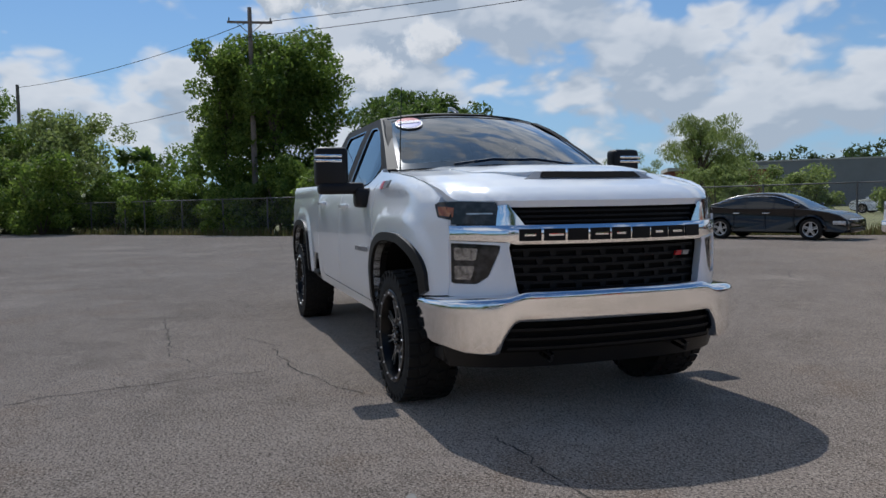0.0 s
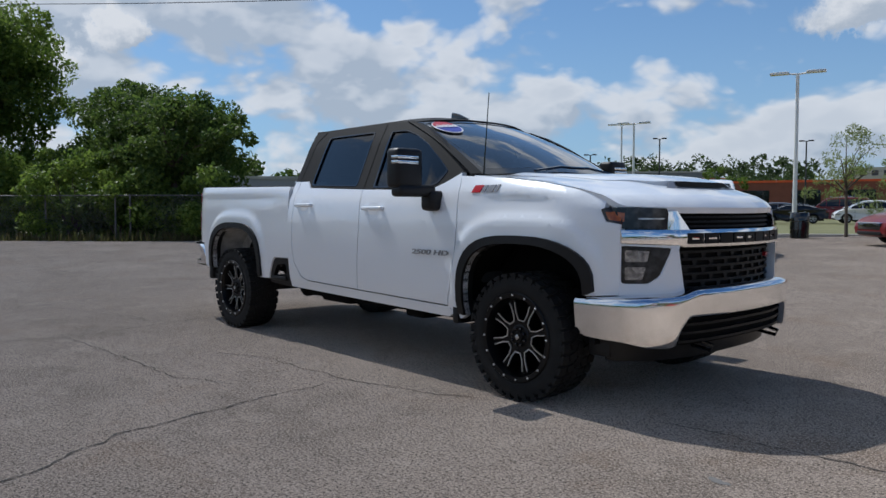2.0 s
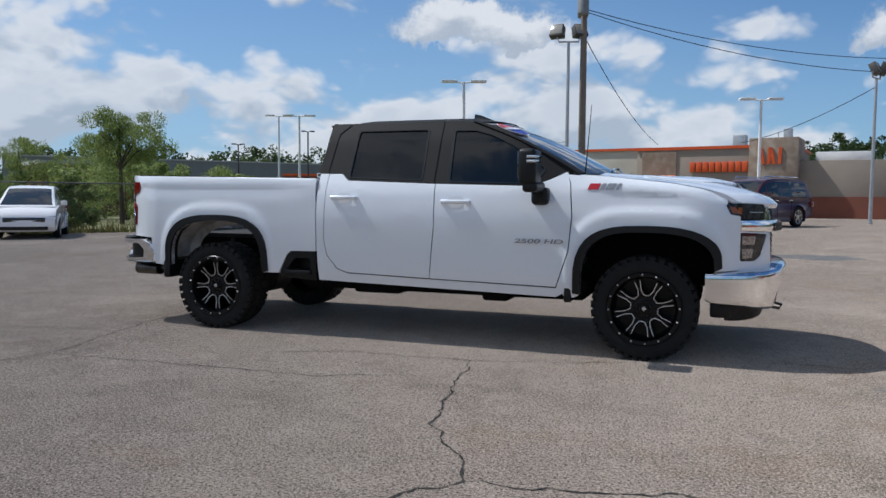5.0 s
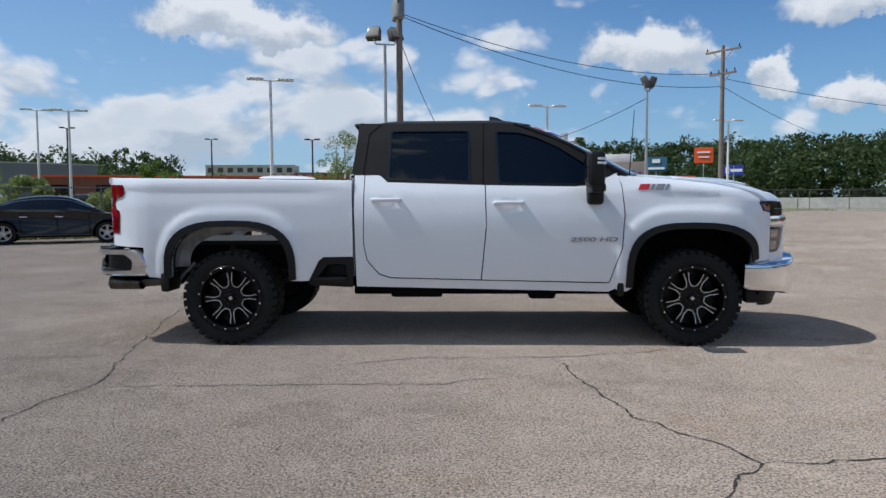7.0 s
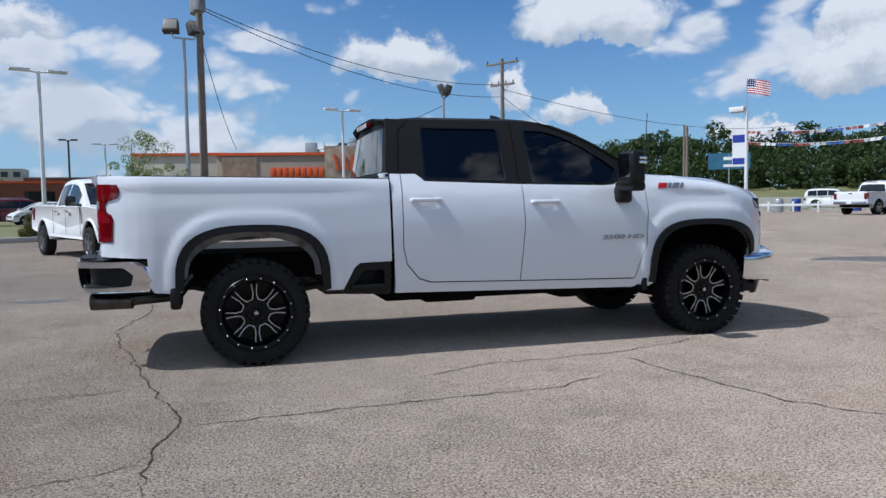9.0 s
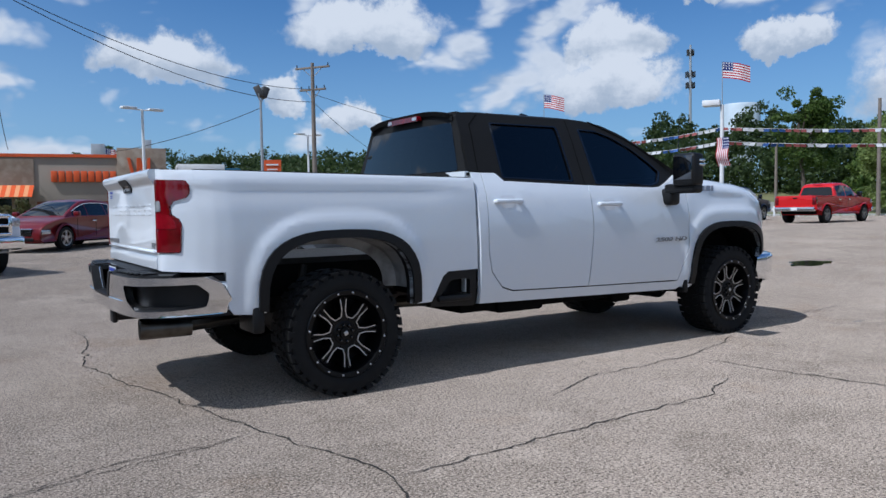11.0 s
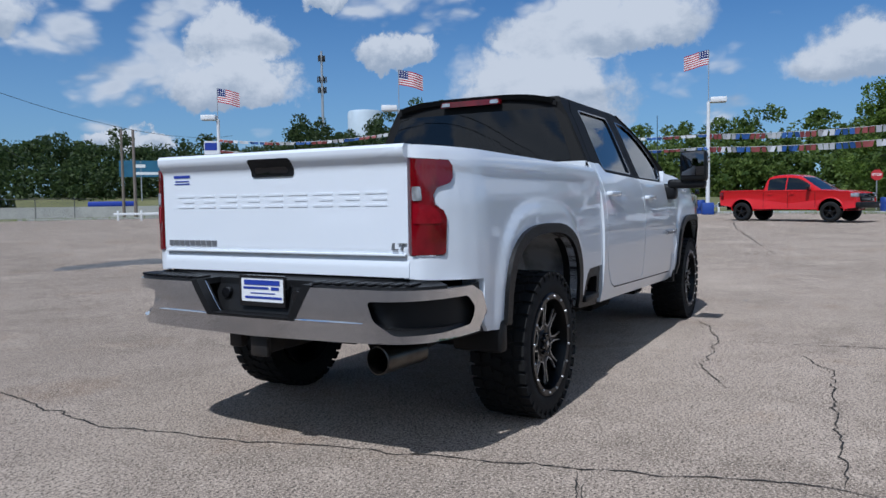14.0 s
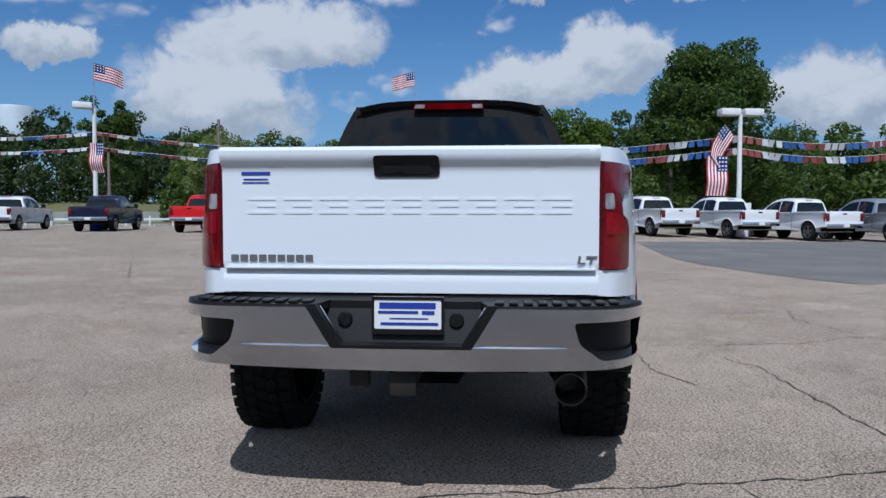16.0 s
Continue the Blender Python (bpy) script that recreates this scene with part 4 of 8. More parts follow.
def loft_bumper(run, end, top_table, low_table, tilt, shelf, n=96):
    """A pressed bumper: a rounded, slightly tilted section carried along its plan."""
    bm = bmesh.new()
    rows = []
    for i in range(n + 1):
        u = -end + 2 * end * i / n
        (xa, ya), (xb, yb) = run(max(-end, u - 0.03)), run(min(end, u + 0.03))
        x, y = run(u)
        inward = Vector((-(yb - ya), xb - xa, 0)).normalized()
        if inward.x * (1 if x > 0 else -1) > 0.2 or (abs(inward.x) <= 0.2 and inward.y * y > 0):
            inward = -inward
        top, low = lerp_table(top_table, abs(u)), lerp_table(low_table, abs(u))
        h = top - low
        section = [(shelf, top + 0.006), (0.05, top + 0.003), (0.024, top - 0.002), (0.009, top - 0.011), (0.002, top - 0.025)]
        section += [(tilt * h * q, top - 0.03 - (h - 0.055) * q) for q in (0.0, 0.25, 0.5, 0.75, 1.0)]
        section += [(tilt * h + 0.006, low + 0.010), (tilt * h + 0.02, low + 0.001), (tilt * h + 0.05, low)]
        rows.append([bm.verts.new(Vector((x, y, 0)) + inward * d + Vector((0, 0, z))) for d, z in section])
    for a, c in zip(rows, rows[1:]):
        for k in range(len(a) - 1):
            bm.faces.new((a[k], c[k], c[k + 1], a[k + 1]))
    bmesh.ops.recalc_face_normals(bm, faces=bm.faces)
    return bm


part("front_bumper", loft_bumper(front_run, FRONT_END, F_TOP, F_LOW, 0.07, 0.13), CHROME, truck, "chrome front bumper")
part("lower_intake", sheet([(-0.68, 0.44), (0.68, 0.44), (0.63, 0.61), (-0.63, 0.61)], lambda u, v: front_bumper_at(u, v) + Vector((-0.075, 0, 0)), 0.08), DARK_VOID, truck, "black lower intake")
for k in range(3):
    z = 0.455 + 0.05 * k
    part("grille_slat", sheet([(-0.65, z), (0.65, z), (0.65, z + 0.016), (-0.65, z + 0.016)], lambda u, v: front_bumper_at(u, v) + Vector((-0.05, 0, 0)), 0.1, (-0.02, 0, 0)), NOSE_BLACK, truck)
part("air_dam", sheet([(-0.98, 0.34), (0.98, 0.34), (1.06, 0.47), (0.70, 0.45), (-0.70, 0.45), (-1.06, 0.47)], lambda u, v: front_bumper_at(u, v) * 0.965 + Vector((-0.02 - 0.3 * max(0, 0.44 - v), 0, v * 0.035)), 0.08, (-0.06, 0, 0)), BLACK_PLASTIC, truck, "black air dam")
for s in (-1, 1):
    part("tow_hook", tube(bmesh.new(), [(2.9, 0.42 * s, 0.42), (3.03, 0.42 * s, 0.40), (3.05, 0.42 * s, 0.43), (2.98, 0.42 * s, 0.45)], 0.012, 8), GLOSS_BLACK, truck)
    bm = bmesh.new()
    box(bm, (2.50, 0.80 * s - 0.10, 0.36), (2.66, 0.80 * s + 0.10, 0.49), bevel=0.02)
    part("dam_end", bm, BLACK_PLASTIC, truck)

# tailgate


def gate_at(u, v):
    """The outside of the tailgate: lip at its head, long pressed panel, shallow groove near its foot."""
    x = -3.142 - 0.036 * smoothstep(1.385, 1.452, v)
    x += 0.012 * smoothstep(1.0, 0.985, v) * (1 - smoothstep(0.985, 0.935, v))
    return Vector((x + 0.012 * smoothstep(1.470, 1.486, v), u, v))


gate = part("tailgate", sheet([(-0.776, 0.887), (0.776, 0.887), (0.776, 1.486), (-0.776, 1.486)], gate_at, 0.015, (0.06, 0, 0)), WHITE_PAINT, truck, "white tailgate with pressed brand shapes")
bm = sheet(rounded([(-0.135, 1.362), (0.135, 1.362), (0.135, 1.448), (-0.135, 1.448)], 0.02), lambda u, v: gate_at(u, v) + Vector((-0.007, 0, 0)), 0.02, (0.03, 0, 0))
handle = part("tailgate_handle", bm, BLACK_PLASTIC, gate, "black tailgate handle")
part("handle_recess", sheet(rounded([(-0.105, 1.372), (0.105, 1.372), (0.105, 1.408), (-0.105, 1.408)], 0.015), lambda u, v: gate_at(u, v) + Vector((-0.0095, 0, 0)), 0.02), GLOSS_BLACK, handle)
for k in range(9):
    y = 0.608 - 0.152 * k
    for z in (1.212, 1.240, 1.268):
        part("pressed_shape", sheet(rounded([(y - 0.060, z), (y + (0.060 if z != 1.240 else 0.02), z), (y + (0.060 if z != 1.240 else 0.02), z + 0.010), (y - 0.060, z + 0.010)], 0.003), lambda u, v: gate_at(u, v) + Vector((-0.003, 0, 0)), 0.2, (0.006, 0, 0)), WHITE_PAINT, gate)
    y = 0.724 - 0.0395 * k
    part("name_bar", sheet(rounded([(y - 0.016, 1.015), (y + 0.016, 1.015), (y + 0.016, 1.043), (y - 0.016, 1.043)], 0.004), lambda u, v: gate_at(u, v) + Vector((-0.006, 0, 0)), 0.2, (0.006, 0, 0)), BADGE, gate)
for z, w, h in ((1.372, 0.095, 0.014), (1.352, 0.08, 0.006), (1.338, 0.088, 0.006)):
    part("dealer_bar", sheet([(0.632 - w / 1.55, z), (0.632 + w / 1.55, z), (0.632 + w / 1.55, z + h), (0.632 - w / 1.55, z + h)], lambda u, v: gate_at(u, v) + Vector((-0.003, 0, 0)), 0.2), BLUE_INK, gate)
me = text_mesh("LT", 0.055, 0.004, BADGE, "trim_letters", 0.1, 0.001)
me.transform(Matrix.Diagonal((1.3, 1, 0.8, 1)))
ob = new("trim_letters", me)
ob.parent, ob.matrix_basis = gate, pose(-3.147, -0.726, 1.026, 0, 0, -90)
tagged(ob, "grey metal letters LT")

# raised strip added to throw a shadow line along the gate's groove
bm = bmesh.new()
box(bm, (-3.154, -0.765, 0.984), (-3.135, 0.765, 0.995), bevel=0.003)
part("gate_ledge", bm, WHITE_PAINT, gate)

# bed inside
bm = bmesh.new()
box(bm, (-3.08, -0.56, 0.86), (-0.96, 0.56, 0.90))
for s in (1, -1):
    box(bm, (-3.08, 0.70 * s - 0.16, 1.06), (-0.96, 0.70 * s + 0.16, 1.09))
part("bed_floor", bm, BED_LINER, truck)
for s in (1, -1):
    bm = bmesh.new()
    box(bm, (-2.94, -0.87, 1.06), (-0.96, -0.83, 1.45))
    bmesh.ops.scale(bm, vec=(1, s, 1), verts=bm.verts)
    part("bed_wall", bm, BED_LINER, truck)
    part("rail_cap", sheet([(-2.93, 0.81), (-0.94, 0.83), (-0.94, 0.895), (-2.6, 0.88), (-2.93, 0.85)], lambda u, v: Vector((u, -v * s, 1.447 + 0.0155 * (-0.94 - u) + 0.008)), 0.2, (0, 0, -0.025)), BLACK_PLASTIC, truck)
part("gate_cap", sheet([(-3.155, -0.77), (-3.08, -0.77), (-3.08, 0.77), (-3.155, 0.77)], lambda u, v: Vector((u, v, 1.489)), 0.3, (0, 0, -0.02)), BLACK_PLASTIC, truck)
bm = bmesh.new()
box(bm, (-0.965, -0.88, 0.60), (-0.93, 0.88, 1.50))
part("cab_back", bm, WHITE_PAINT, truck)

# rear bumper
rear_run, REAR_END = plan_path(arc([(-3.325, 0), (-3.322, 0.3), (-3.305, 0.62), (-3.265, 0.83), (-3.14, 0.925), (-2.95, 0.962), (-2.76, 0.965)]))


def rear_bumper_at(u, v):
    x, y = rear_run(u)
    q = min(1, max(0, (v - 0.6) / 0.25))
    bow = 0.022 * q + 0.006 * math.sin(math.pi * q) - 0.004 * smoothstep(0.36, 0.30, q)
    k = smoothstep(0.75, 1.05, abs(u))
    return Vector((x - bow * (1 - k), y + math.copysign(bow * k, u), v))


for s in (1, -1):
    f = lambda pts: [(y * s, z) for y, z in pts]
    e = REAR_END
    wing = f([(0.355, 0.85), (0.8, 0.846), (e - 0.16, 0.842), (e - 0.06, 0.80), (e, 0.70), (e - 0.05, 0.615), (e - 0.30, 0.612), (0.72, 0.608), (0.0, 0.600), (0.0, 0.694), (0.262, 0.698)])
    pocket = f([(0.665, 0.795), (0.95, 0.80), (e - 0.20, 0.80), (e - 0.13, 0.74), (e - 0.15, 0.66), (e - 0.35, 0.648), (0.78, 0.644), (0.69, 0.71)])
    part("rear_bumper", sheet(wing, rear_bumper_at, 0.022, (0.05, -0.03 * s, 0), holes=[rounded(pocket, 0.02)]), CHROME, truck, "chrome rear bumper with corner steps")
    part("well_trim", sheet(f([(0.0, 0.703), (0.236, 0.703), (0.335, 0.862), (0.378, 0.860), (0.274, 0.690), (0.0, 0.690)]), lambda u, v: rear_bumper_at(u, v) + Vector((-0.004, 0, 0)), 0.05, (0.07, 0, 0)), BLACK_PLASTIC, truck)
    crease = [rear_bumper_at(s * u, 0.697) + Vector((-0.002, 0, 0)) for u in (0.275, 0.32, 0.40, 0.50, 0.58, 0.64)]
    part("bumper_line", tube(bmesh.new(), crease, [0.002, 0.006, 0.006, 0.006, 0.005, 0.002], 8), CHROME, truck, "chrome bumper crease")
    part("corner_step", sheet(f([(0.58, 0.60), (e, 0.60), (e, 0.845), (0.58, 0.845)]), lambda u, v: rear_bumper_at(u, 0.85) * 0.965 + Vector((-0.035, 0, v - 0.85 * 0.965)), 0.06), BLACK_PLASTIC, truck, "black corner step")
    part("step_tread", sheet(f([(0.74, 0), (e - 0.15, 0), (e - 0.17, 1), (0.80, 1)]), lambda u, v: rear_bumper_at(u, 0.75).lerp(Vector((-3.0, 0.55 * s, 0)), 0.09 + 0.3 * v) + Vector((0, 0, -0.75 * (0.91 - 0.3 * v) + 0.668)), 0.05, (0, 0, -0.03)), BLACK_PLASTIC, truck, "ribbed black step tread")
    part("bumper_pad", sheet(f([(0.34, 0), (1.02, 0), (0.98, 1), (0.30, 1)]), lambda u, v: rear_bumper_at(u, 0.85).lerp(Vector((-2.95, rear_bumper_at(u, 0.85).y * 0.88, 0)), 0.04 + 0.55 * v) + Vector((0, 0, -0.85 * (0.96 - 0.55 * v) + 0.858 + 0.012 * v)), 0.06, (0, 0, -0.03)), BLACK_PLASTIC, truck, "black ribbed bumper pad")
    for k in range(9):
        y = 0.38 + 0.056 * k
        x0 = rear_bumper_at(y * s, 0.85).x
        bm = bmesh.new()
        box(bm, (x0 + 0.025, y * s - 0.018, 0.862), (x0 + 0.12, y * s + 0.018, 0.872), bevel=0.003, segments=1)
        part("pad_rib", bm, BLACK_PLASTIC, truck)
part("plate_well", sheet([(-0.36, 0.86), (-0.27, 0.70), (0.27, 0.70), (0.36, 0.86)], lambda u, v: Vector((-3.20 - 0.05 * (0.86 - v) / 0.16, u, v)), 0.1, (0.05, 0, 0)), BLACK_PLASTIC, truck)
part("well_cap", sheet([(-0.40, 0), (0.40, 0), (0.76, 1), (-0.76, 1)], lambda u, v: Vector((-3.21 + 0.10 * v, u, 0.862 + 0.02 * v)), 0.2, (0, 0, -0.03)), BLACK_PLASTIC, truck)
plate = part("dealer_plate", sheet(rounded([(-0.155, 0.745), (0.118, 0.745), (0.118, 0.877), (-0.155, 0.877)], 0.008), lambda u, v: Vector((-3.262, u, v)), 0.3, (0.012, 0, 0)), WHITE_PLATE, truck, "white dealer plate with blue bars in a black frame")
part("plate_frame", sheet(rounded([(-0.163, 0.735), (0.126, 0.735), (0.126, 0.885), (-0.163, 0.885)], 0.008), lambda u, v: Vector((-3.265, u, v)), 0.3, (0.015, 0, 0), holes=[rounded([(-0.152, 0.757), (0.115, 0.757), (0.115, 0.872), (-0.152, 0.872)], 0.006)]), GLOSS_BLACK, plate)
for y0, y1, z0, z1 in ((-0.13, 0.095, 0.838, 0.862), (-0.06, 0.10, 0.818, 0.829), (-0.125, -0.075, 0.815, 0.83), (-0.10, 0.055, 0.796, 0.801), (-0.14, 0.09, 0.772, 0.783)):
    part("plate_bar", sheet([(y0, z0), (y1, z0), (y1, z1), (y0, z1)], lambda u, v: Vector((-3.2645, u, v)), 0.3), BLUE_INK, plate)
for y in (0.24, -0.21):
    part("bumper_socket", lathe(bmesh.new(), [(-0.01, 0.001), (-0.01, 0.026), (0.0, 0.03), (0.02, 0.03)], 16, "Z"), GLOSS_BLACK, truck, m=pose(-3.235, y, 0.79, 0, 90, 0))
bm = bmesh.new()
box(bm, (-3.26, -0.042, 0.505), (-2.9, 0.042, 0.585), bevel=0.01)
box(bm, (-3.28, -0.055, 0.49), (-3.245, 0.055, 0.60), bevel=0.012)
box(bm, (-3.18, -0.5, 0.57), (-3.08, 0.5, 0.64), bevel=0.01)
box(bm, (-3.25, 0.14, 0.52), (-3.2, 0.22, 0.60), bevel=0.01)
part("tow_hitch", bm, FRAME_STEEL, truck, "black steel tow hitch receiver")
bm = lathe(bmesh.new(), [(-0.30, 0.062), (0.0, 0.066), (0.004, 0.060), (-0.28, 0.056)], 24, "Z")
part("exhaust_pipe", bm, STAINLESS, truck, "wide dull steel exhaust tip", m=pose(-3.23, -0.66, 0.52, 0, -90, -6))
bm = tube(bmesh.new(), [(-3.05, -0.655, 0.52), (-2.6, -0.62, 0.545), (-2.45, -0.45, 0.75), (-1.9, -0.42, 0.85), (-1.4, -0.45, 0.52), (0.6, -0.35, 0.46)], 0.05, 10)
part("exhaust_line", bm, STAINLESS, truck)

# underbody
bm = bmesh.new()
for s in (1, -1):
    box(bm, (-3.0, 0.42 * s - 0.05, 0.56), (2.75, 0.42 * s + 0.05, 0.70), bevel=0.01)
for x in (-2.8, -1.2, 0.0, 1.2, 2.5):
    box(bm, (x - 0.05, -0.45, 0.57), (x + 0.05, 0.45, 0.68))
part("chassis_frame", bm, FRAME_STEEL, truck)
for lo, hi, name in (((-0.95, -0.90, 0.52), (1.55, 0.90, 0.60), "floor_pan"), ((-0.95, -0.78, 0.425), (1.50, 0.78, 0.53), "under_tray"), ((-3.0, -0.55, 0.64), (-0.95, 0.55, 0.86), "bed_pan"),
                     ((-1.35, -0.80, 0.60), (-0.95, 0.80, 0.86), "bed_crossmember"), ((-3.0, -0.80, 0.66), (-2.66, 0.80, 0.86), "bed_crossmember"), ((1.5, -0.62, 0.58), (2.72, 0.62, 1.15), "engine_bay")):
    part(name, box(bmesh.new(), lo, hi, bevel=0.012), DARK_VOID, truck)
for x0, x1, z0, name in ((-0.62, -0.15, 0.40, "fuel_tank"), (0.62, 0.86, 0.385, "gearbox_guard"), (0.0, 0.10, 0.45, "body_mount"), (0.27, 0.36, 0.455, "body_mount"), (1.05, 1.38, 0.43, "body_mount")):
    part(name, box(bmesh.new(), (x0, -0.82, z0), (x1, -0.50, 0.55), bevel=0.03), DARK_VOID, truck)
for x in (AXLE_REAR, AXLE_FRONT):
    bm = tube(bmesh.new(), [(x, -0.8, 0.42), (x, -0.2, 0.42), (x, -0.14, 0.42), (x, 0.14, 0.42), (x, 0.2, 0.42), (x, 0.8, 0.42)], [0.06, 0.06, 0.16, 0.16, 0.06, 0.06], 16)
    part("axle", bm, FRAME_STEEL, truck)
for s in (1, -1):
    bm = tube(bmesh.new(), [(-2.6, 0.5 * s, 0.62), (-2.0, 0.5 * s, 0.47), (-1.35, 0.5 * s, 0.58)], 0.03, 6)
    part("leaf_spring", bm, FRAME_STEEL, truck)
    bm = tube(bmesh.new(), [(AXLE_REAR - 0.2, 0.58 * s, 0.38), (AXLE_REAR - 0.1, 0.55 * s, 0.85)], 0.03, 8)
    part("shock_absorber", bm, FRAME_STEEL, truck)

# cabin
bm = bmesh.new()
box(bm, (-0.92, -0.84, 0.62), (1.40, 0.84, 0.66))
box(bm, (1.05, -0.82, 0.7), (1.5, 0.82, 1.36), bevel=0.06)
part("dashboard", bm, SEAT, truck)
for x in (0.18, -0.70):
    for y in (-0.40, 0.40):
        bm = bmesh.new()
        box(bm, (x, y - 0.25, 0.72), (x + 0.5, y + 0.25, 0.98), bevel=0.06)
        box(bm, (x - 0.12, y - 0.25, 0.9), (x + 0.06, y + 0.25, 1.52), bevel=0.06)
        box(bm, (x - 0.12, y - 0.13, 1.54), (x - 0.02, y + 0.13, 1.72), bevel=0.04)
        part("seat", bm, SEAT, truck)
bm = lathe(bmesh.new(), [(0.012 * math.cos(a), 0.185 + 0.014 * math.sin(a)) for a in [2 * math.pi * k / 8 for k in range(8)]], 24, "Z", True)
part("steering_wheel", bm, SEAT, truck, m=pose(0.92, 0.40, 1.28, 0, -65, 0))
part("headliner", sheet([(-0.88, -0.62), (0.5, -0.62), (0.5, 0.62), (-0.88, 0.62)], lambda u, v: Vector((u, v, 1.94)), 0.5), SEAT, truck)
part("inside_mirror", box(bmesh.new(), (0.82, -0.12, 1.82), (0.85, 0.12, 1.89), bevel=0.01), GLOSS_BLACK, truck)

# wheels


def tyre_mesh():
    bm = bmesh.new()
    R, w = TYRE, 0.150
    prof = [(-w + 0.02, 0.27), (-w, 0.30), (-w - 0.004, 0.345), (-w + 0.004, 0.385), (-w + 0.03, R - 0.014), (0.0, R - 0.008), (w - 0.03, R - 0.014), (w - 0.004, 0.385), (w + 0.004, 0.345), (w, 0.30), (w - 0.02, 0.27), (0, 0.262)]
    lathe(bm, prof, 64, "Y", True)
    return bm


def tread_mesh():
    bm = bmesh.new()
    R, w, n = TYRE, 0.150, 34
    for k in range(n):
        for row, (y0, y1, off) in enumerate(((-w - 0.006, -0.098, 0.0), (-0.088, -0.034, 0.5), (-0.026, 0.026, 0.15), (0.034, 0.088, 0.65), (0.098, w + 0.006, 0.3))):
            a = 2 * math.pi * (k + off) / n
            edge = row in (0, 4)
            ln = 0.027 if edge else 0.024
            m = Matrix.Rotation(a, 4, "Y") @ Matrix.Translation((0, 0, 0)) @ Matrix.Rotation(0 if edge else 0.35 * (1 if row % 2 else -1), 4, "Z")
            box(bm, (-ln, y0, R - 0.018), (ln, y1, R + (0.0 if not edge else -0.003)), m)
        a = 2 * math.pi * (k + 0.05) / n
        for sy in (-1, 1):
            m = Matrix.Rotation(a, 4, "Y")
            box(bm, (-0.016, sy * (w - 0.012), R - 0.048), (0.016, sy * (w + 0.002), R - 0.014), m)
    return bm


def rim_mesh():
    bm = bmesh.new()
    prof = [(-0.150, 0.292), (-0.158, 0.285), (-0.155, 0.258), (-0.12, 0.246), (0.02, 0.232), (0.12, 0.24), (0.15, 0.27), (0.15, 0.262), (0.10, 0.226), (0.02, 0.222)]
    lathe(bm, prof, 48, "Y")
    lathe(bm, [(0.02, 0.235), (0.03, 0.001)], 32, "Y")
    return bm


def spoke_mesh():
    """Eight forked spokes, each a pair of tapering bars that bend outwards."""
    bm = bmesh.new()
    for k in range(8):
        a = 2 * math.pi * (k + 0.5) / 8
        for s in (-1, 1):
            m = Matrix.Rotation(a, 4, "Y")
            o = [(0.0, 0.055), (0.034 * s, 0.055), (0.030 * s, 0.10), (0.011 * s, 0.14), (0.024 * s, 0.235), (0.006 * s, 0.238), (0.0005 * s, 0.14)]
            if s < 0:
                o = o[::-1]
            n0 = [bm.verts.new(m @ Vector((u, -0.10 + 0.35 * (v - 0.055) * -0.22 + 0.0, v))) for u, v in o]
            n1 = [bm.verts.new(m @ Vector((u, 0.0, v))) for u, v in o]
            c = len(o)
            bm.faces.new(n0)
            for i in range(c):
                bm.faces.new((n0[i], n1[i], n1[(i + 1) % c], n0[(i + 1) % c]))
    lathe(bm, [(0.0, 0.085), (-0.10, 0.082), (-0.108, 0.07), (-0.108, 0.04), (-0.125, 0.036), (-0.128, 0.001)], 24, "Y")
    bmesh.ops.recalc_face_normals(bm, faces=bm.faces)
    return bm


def milled_mesh():
    """Bright milled edges of the windows between the spokes."""
    bm = bmesh.new()
    for k in range(8):
        m = Matrix.Rotation(2 * math.pi * k / 8, 4, "Y")
        path = [(-0.066, 0.216), (-0.047, 0.146), (-0.022, 0.106), (0.022, 0.106), (0.047, 0.146), (0.066, 0.216)]
        for (u0, v0), (u1, v1) in zip(path, path[1:]):
            d = Vector((u1 - u0, v1 - v0)).normalized() * 0.0033
            n = Vector((-d.y, d.x))
            q = [(u0 + n.x, v0 + n.y), (u1 + n.x, v1 + n.y), (u1 - n.x, v1 - n.y), (u0 - n.x, v0 - n.y)]
            y = lambda v: -0.106 - 0.077 * (v - 0.055)
            top = [bm.verts.new(m @ Vector((u, y(v), v))) for u, v in q]
            low = [bm.verts.new(m @ Vector((u, y(v) + 0.012, v))) for u, v in q]
            bm.faces.new(top)
            for i in range(4):
                bm.faces.new((top[i], low[i], low[(i + 1) % 4], top[(i + 1) % 4]))
    bmesh.ops.recalc_face_normals(bm, faces=bm.faces)
    return bm


tyre_me = mesh_of(tyre_mesh(), "tyre", RUBBER, True, 30)
tread_me = mesh_of(tread_mesh(), "tread", RUBBER, False)
rim_me = mesh_of(rim_mesh(), "rim", WHEEL_BLACK)
spoke_me = mesh_of(spoke_mesh(), "spokes", WHEEL_BLACK, True, 25)
mill_me = mesh_of(milled_mesh(), "milled_edge", MILLED, False)
bolt_me = mesh_of(lathe(bmesh.new(), [(0, 0.0075), (-0.006, 0.007), (-0.009, 0.004), (-0.009, 0.0005)], 8, "Y"), "rim_bolt", MILLED)
nut_me = mesh_of(lathe(bmesh.new(), [(0, 0.011), (-0.02, 0.010), (-0.024, 0.006), (-0.024, 0.0005)], 6, "Y"), "lug_nut", GLOSS_BLACK)
cap_me = mesh_of(box(bmesh.new(), (-0.014, -0.004, -0.014), (0.014, 0, 0.014), bevel=0.003), "cap_mark", MILLED)


def child(name, me, parent, m=None, label=""):
    ob = new(name, me)
    ob.parent = parent
    if m is not None:
        ob.matrix_basis = m
    return tagged(ob, label)


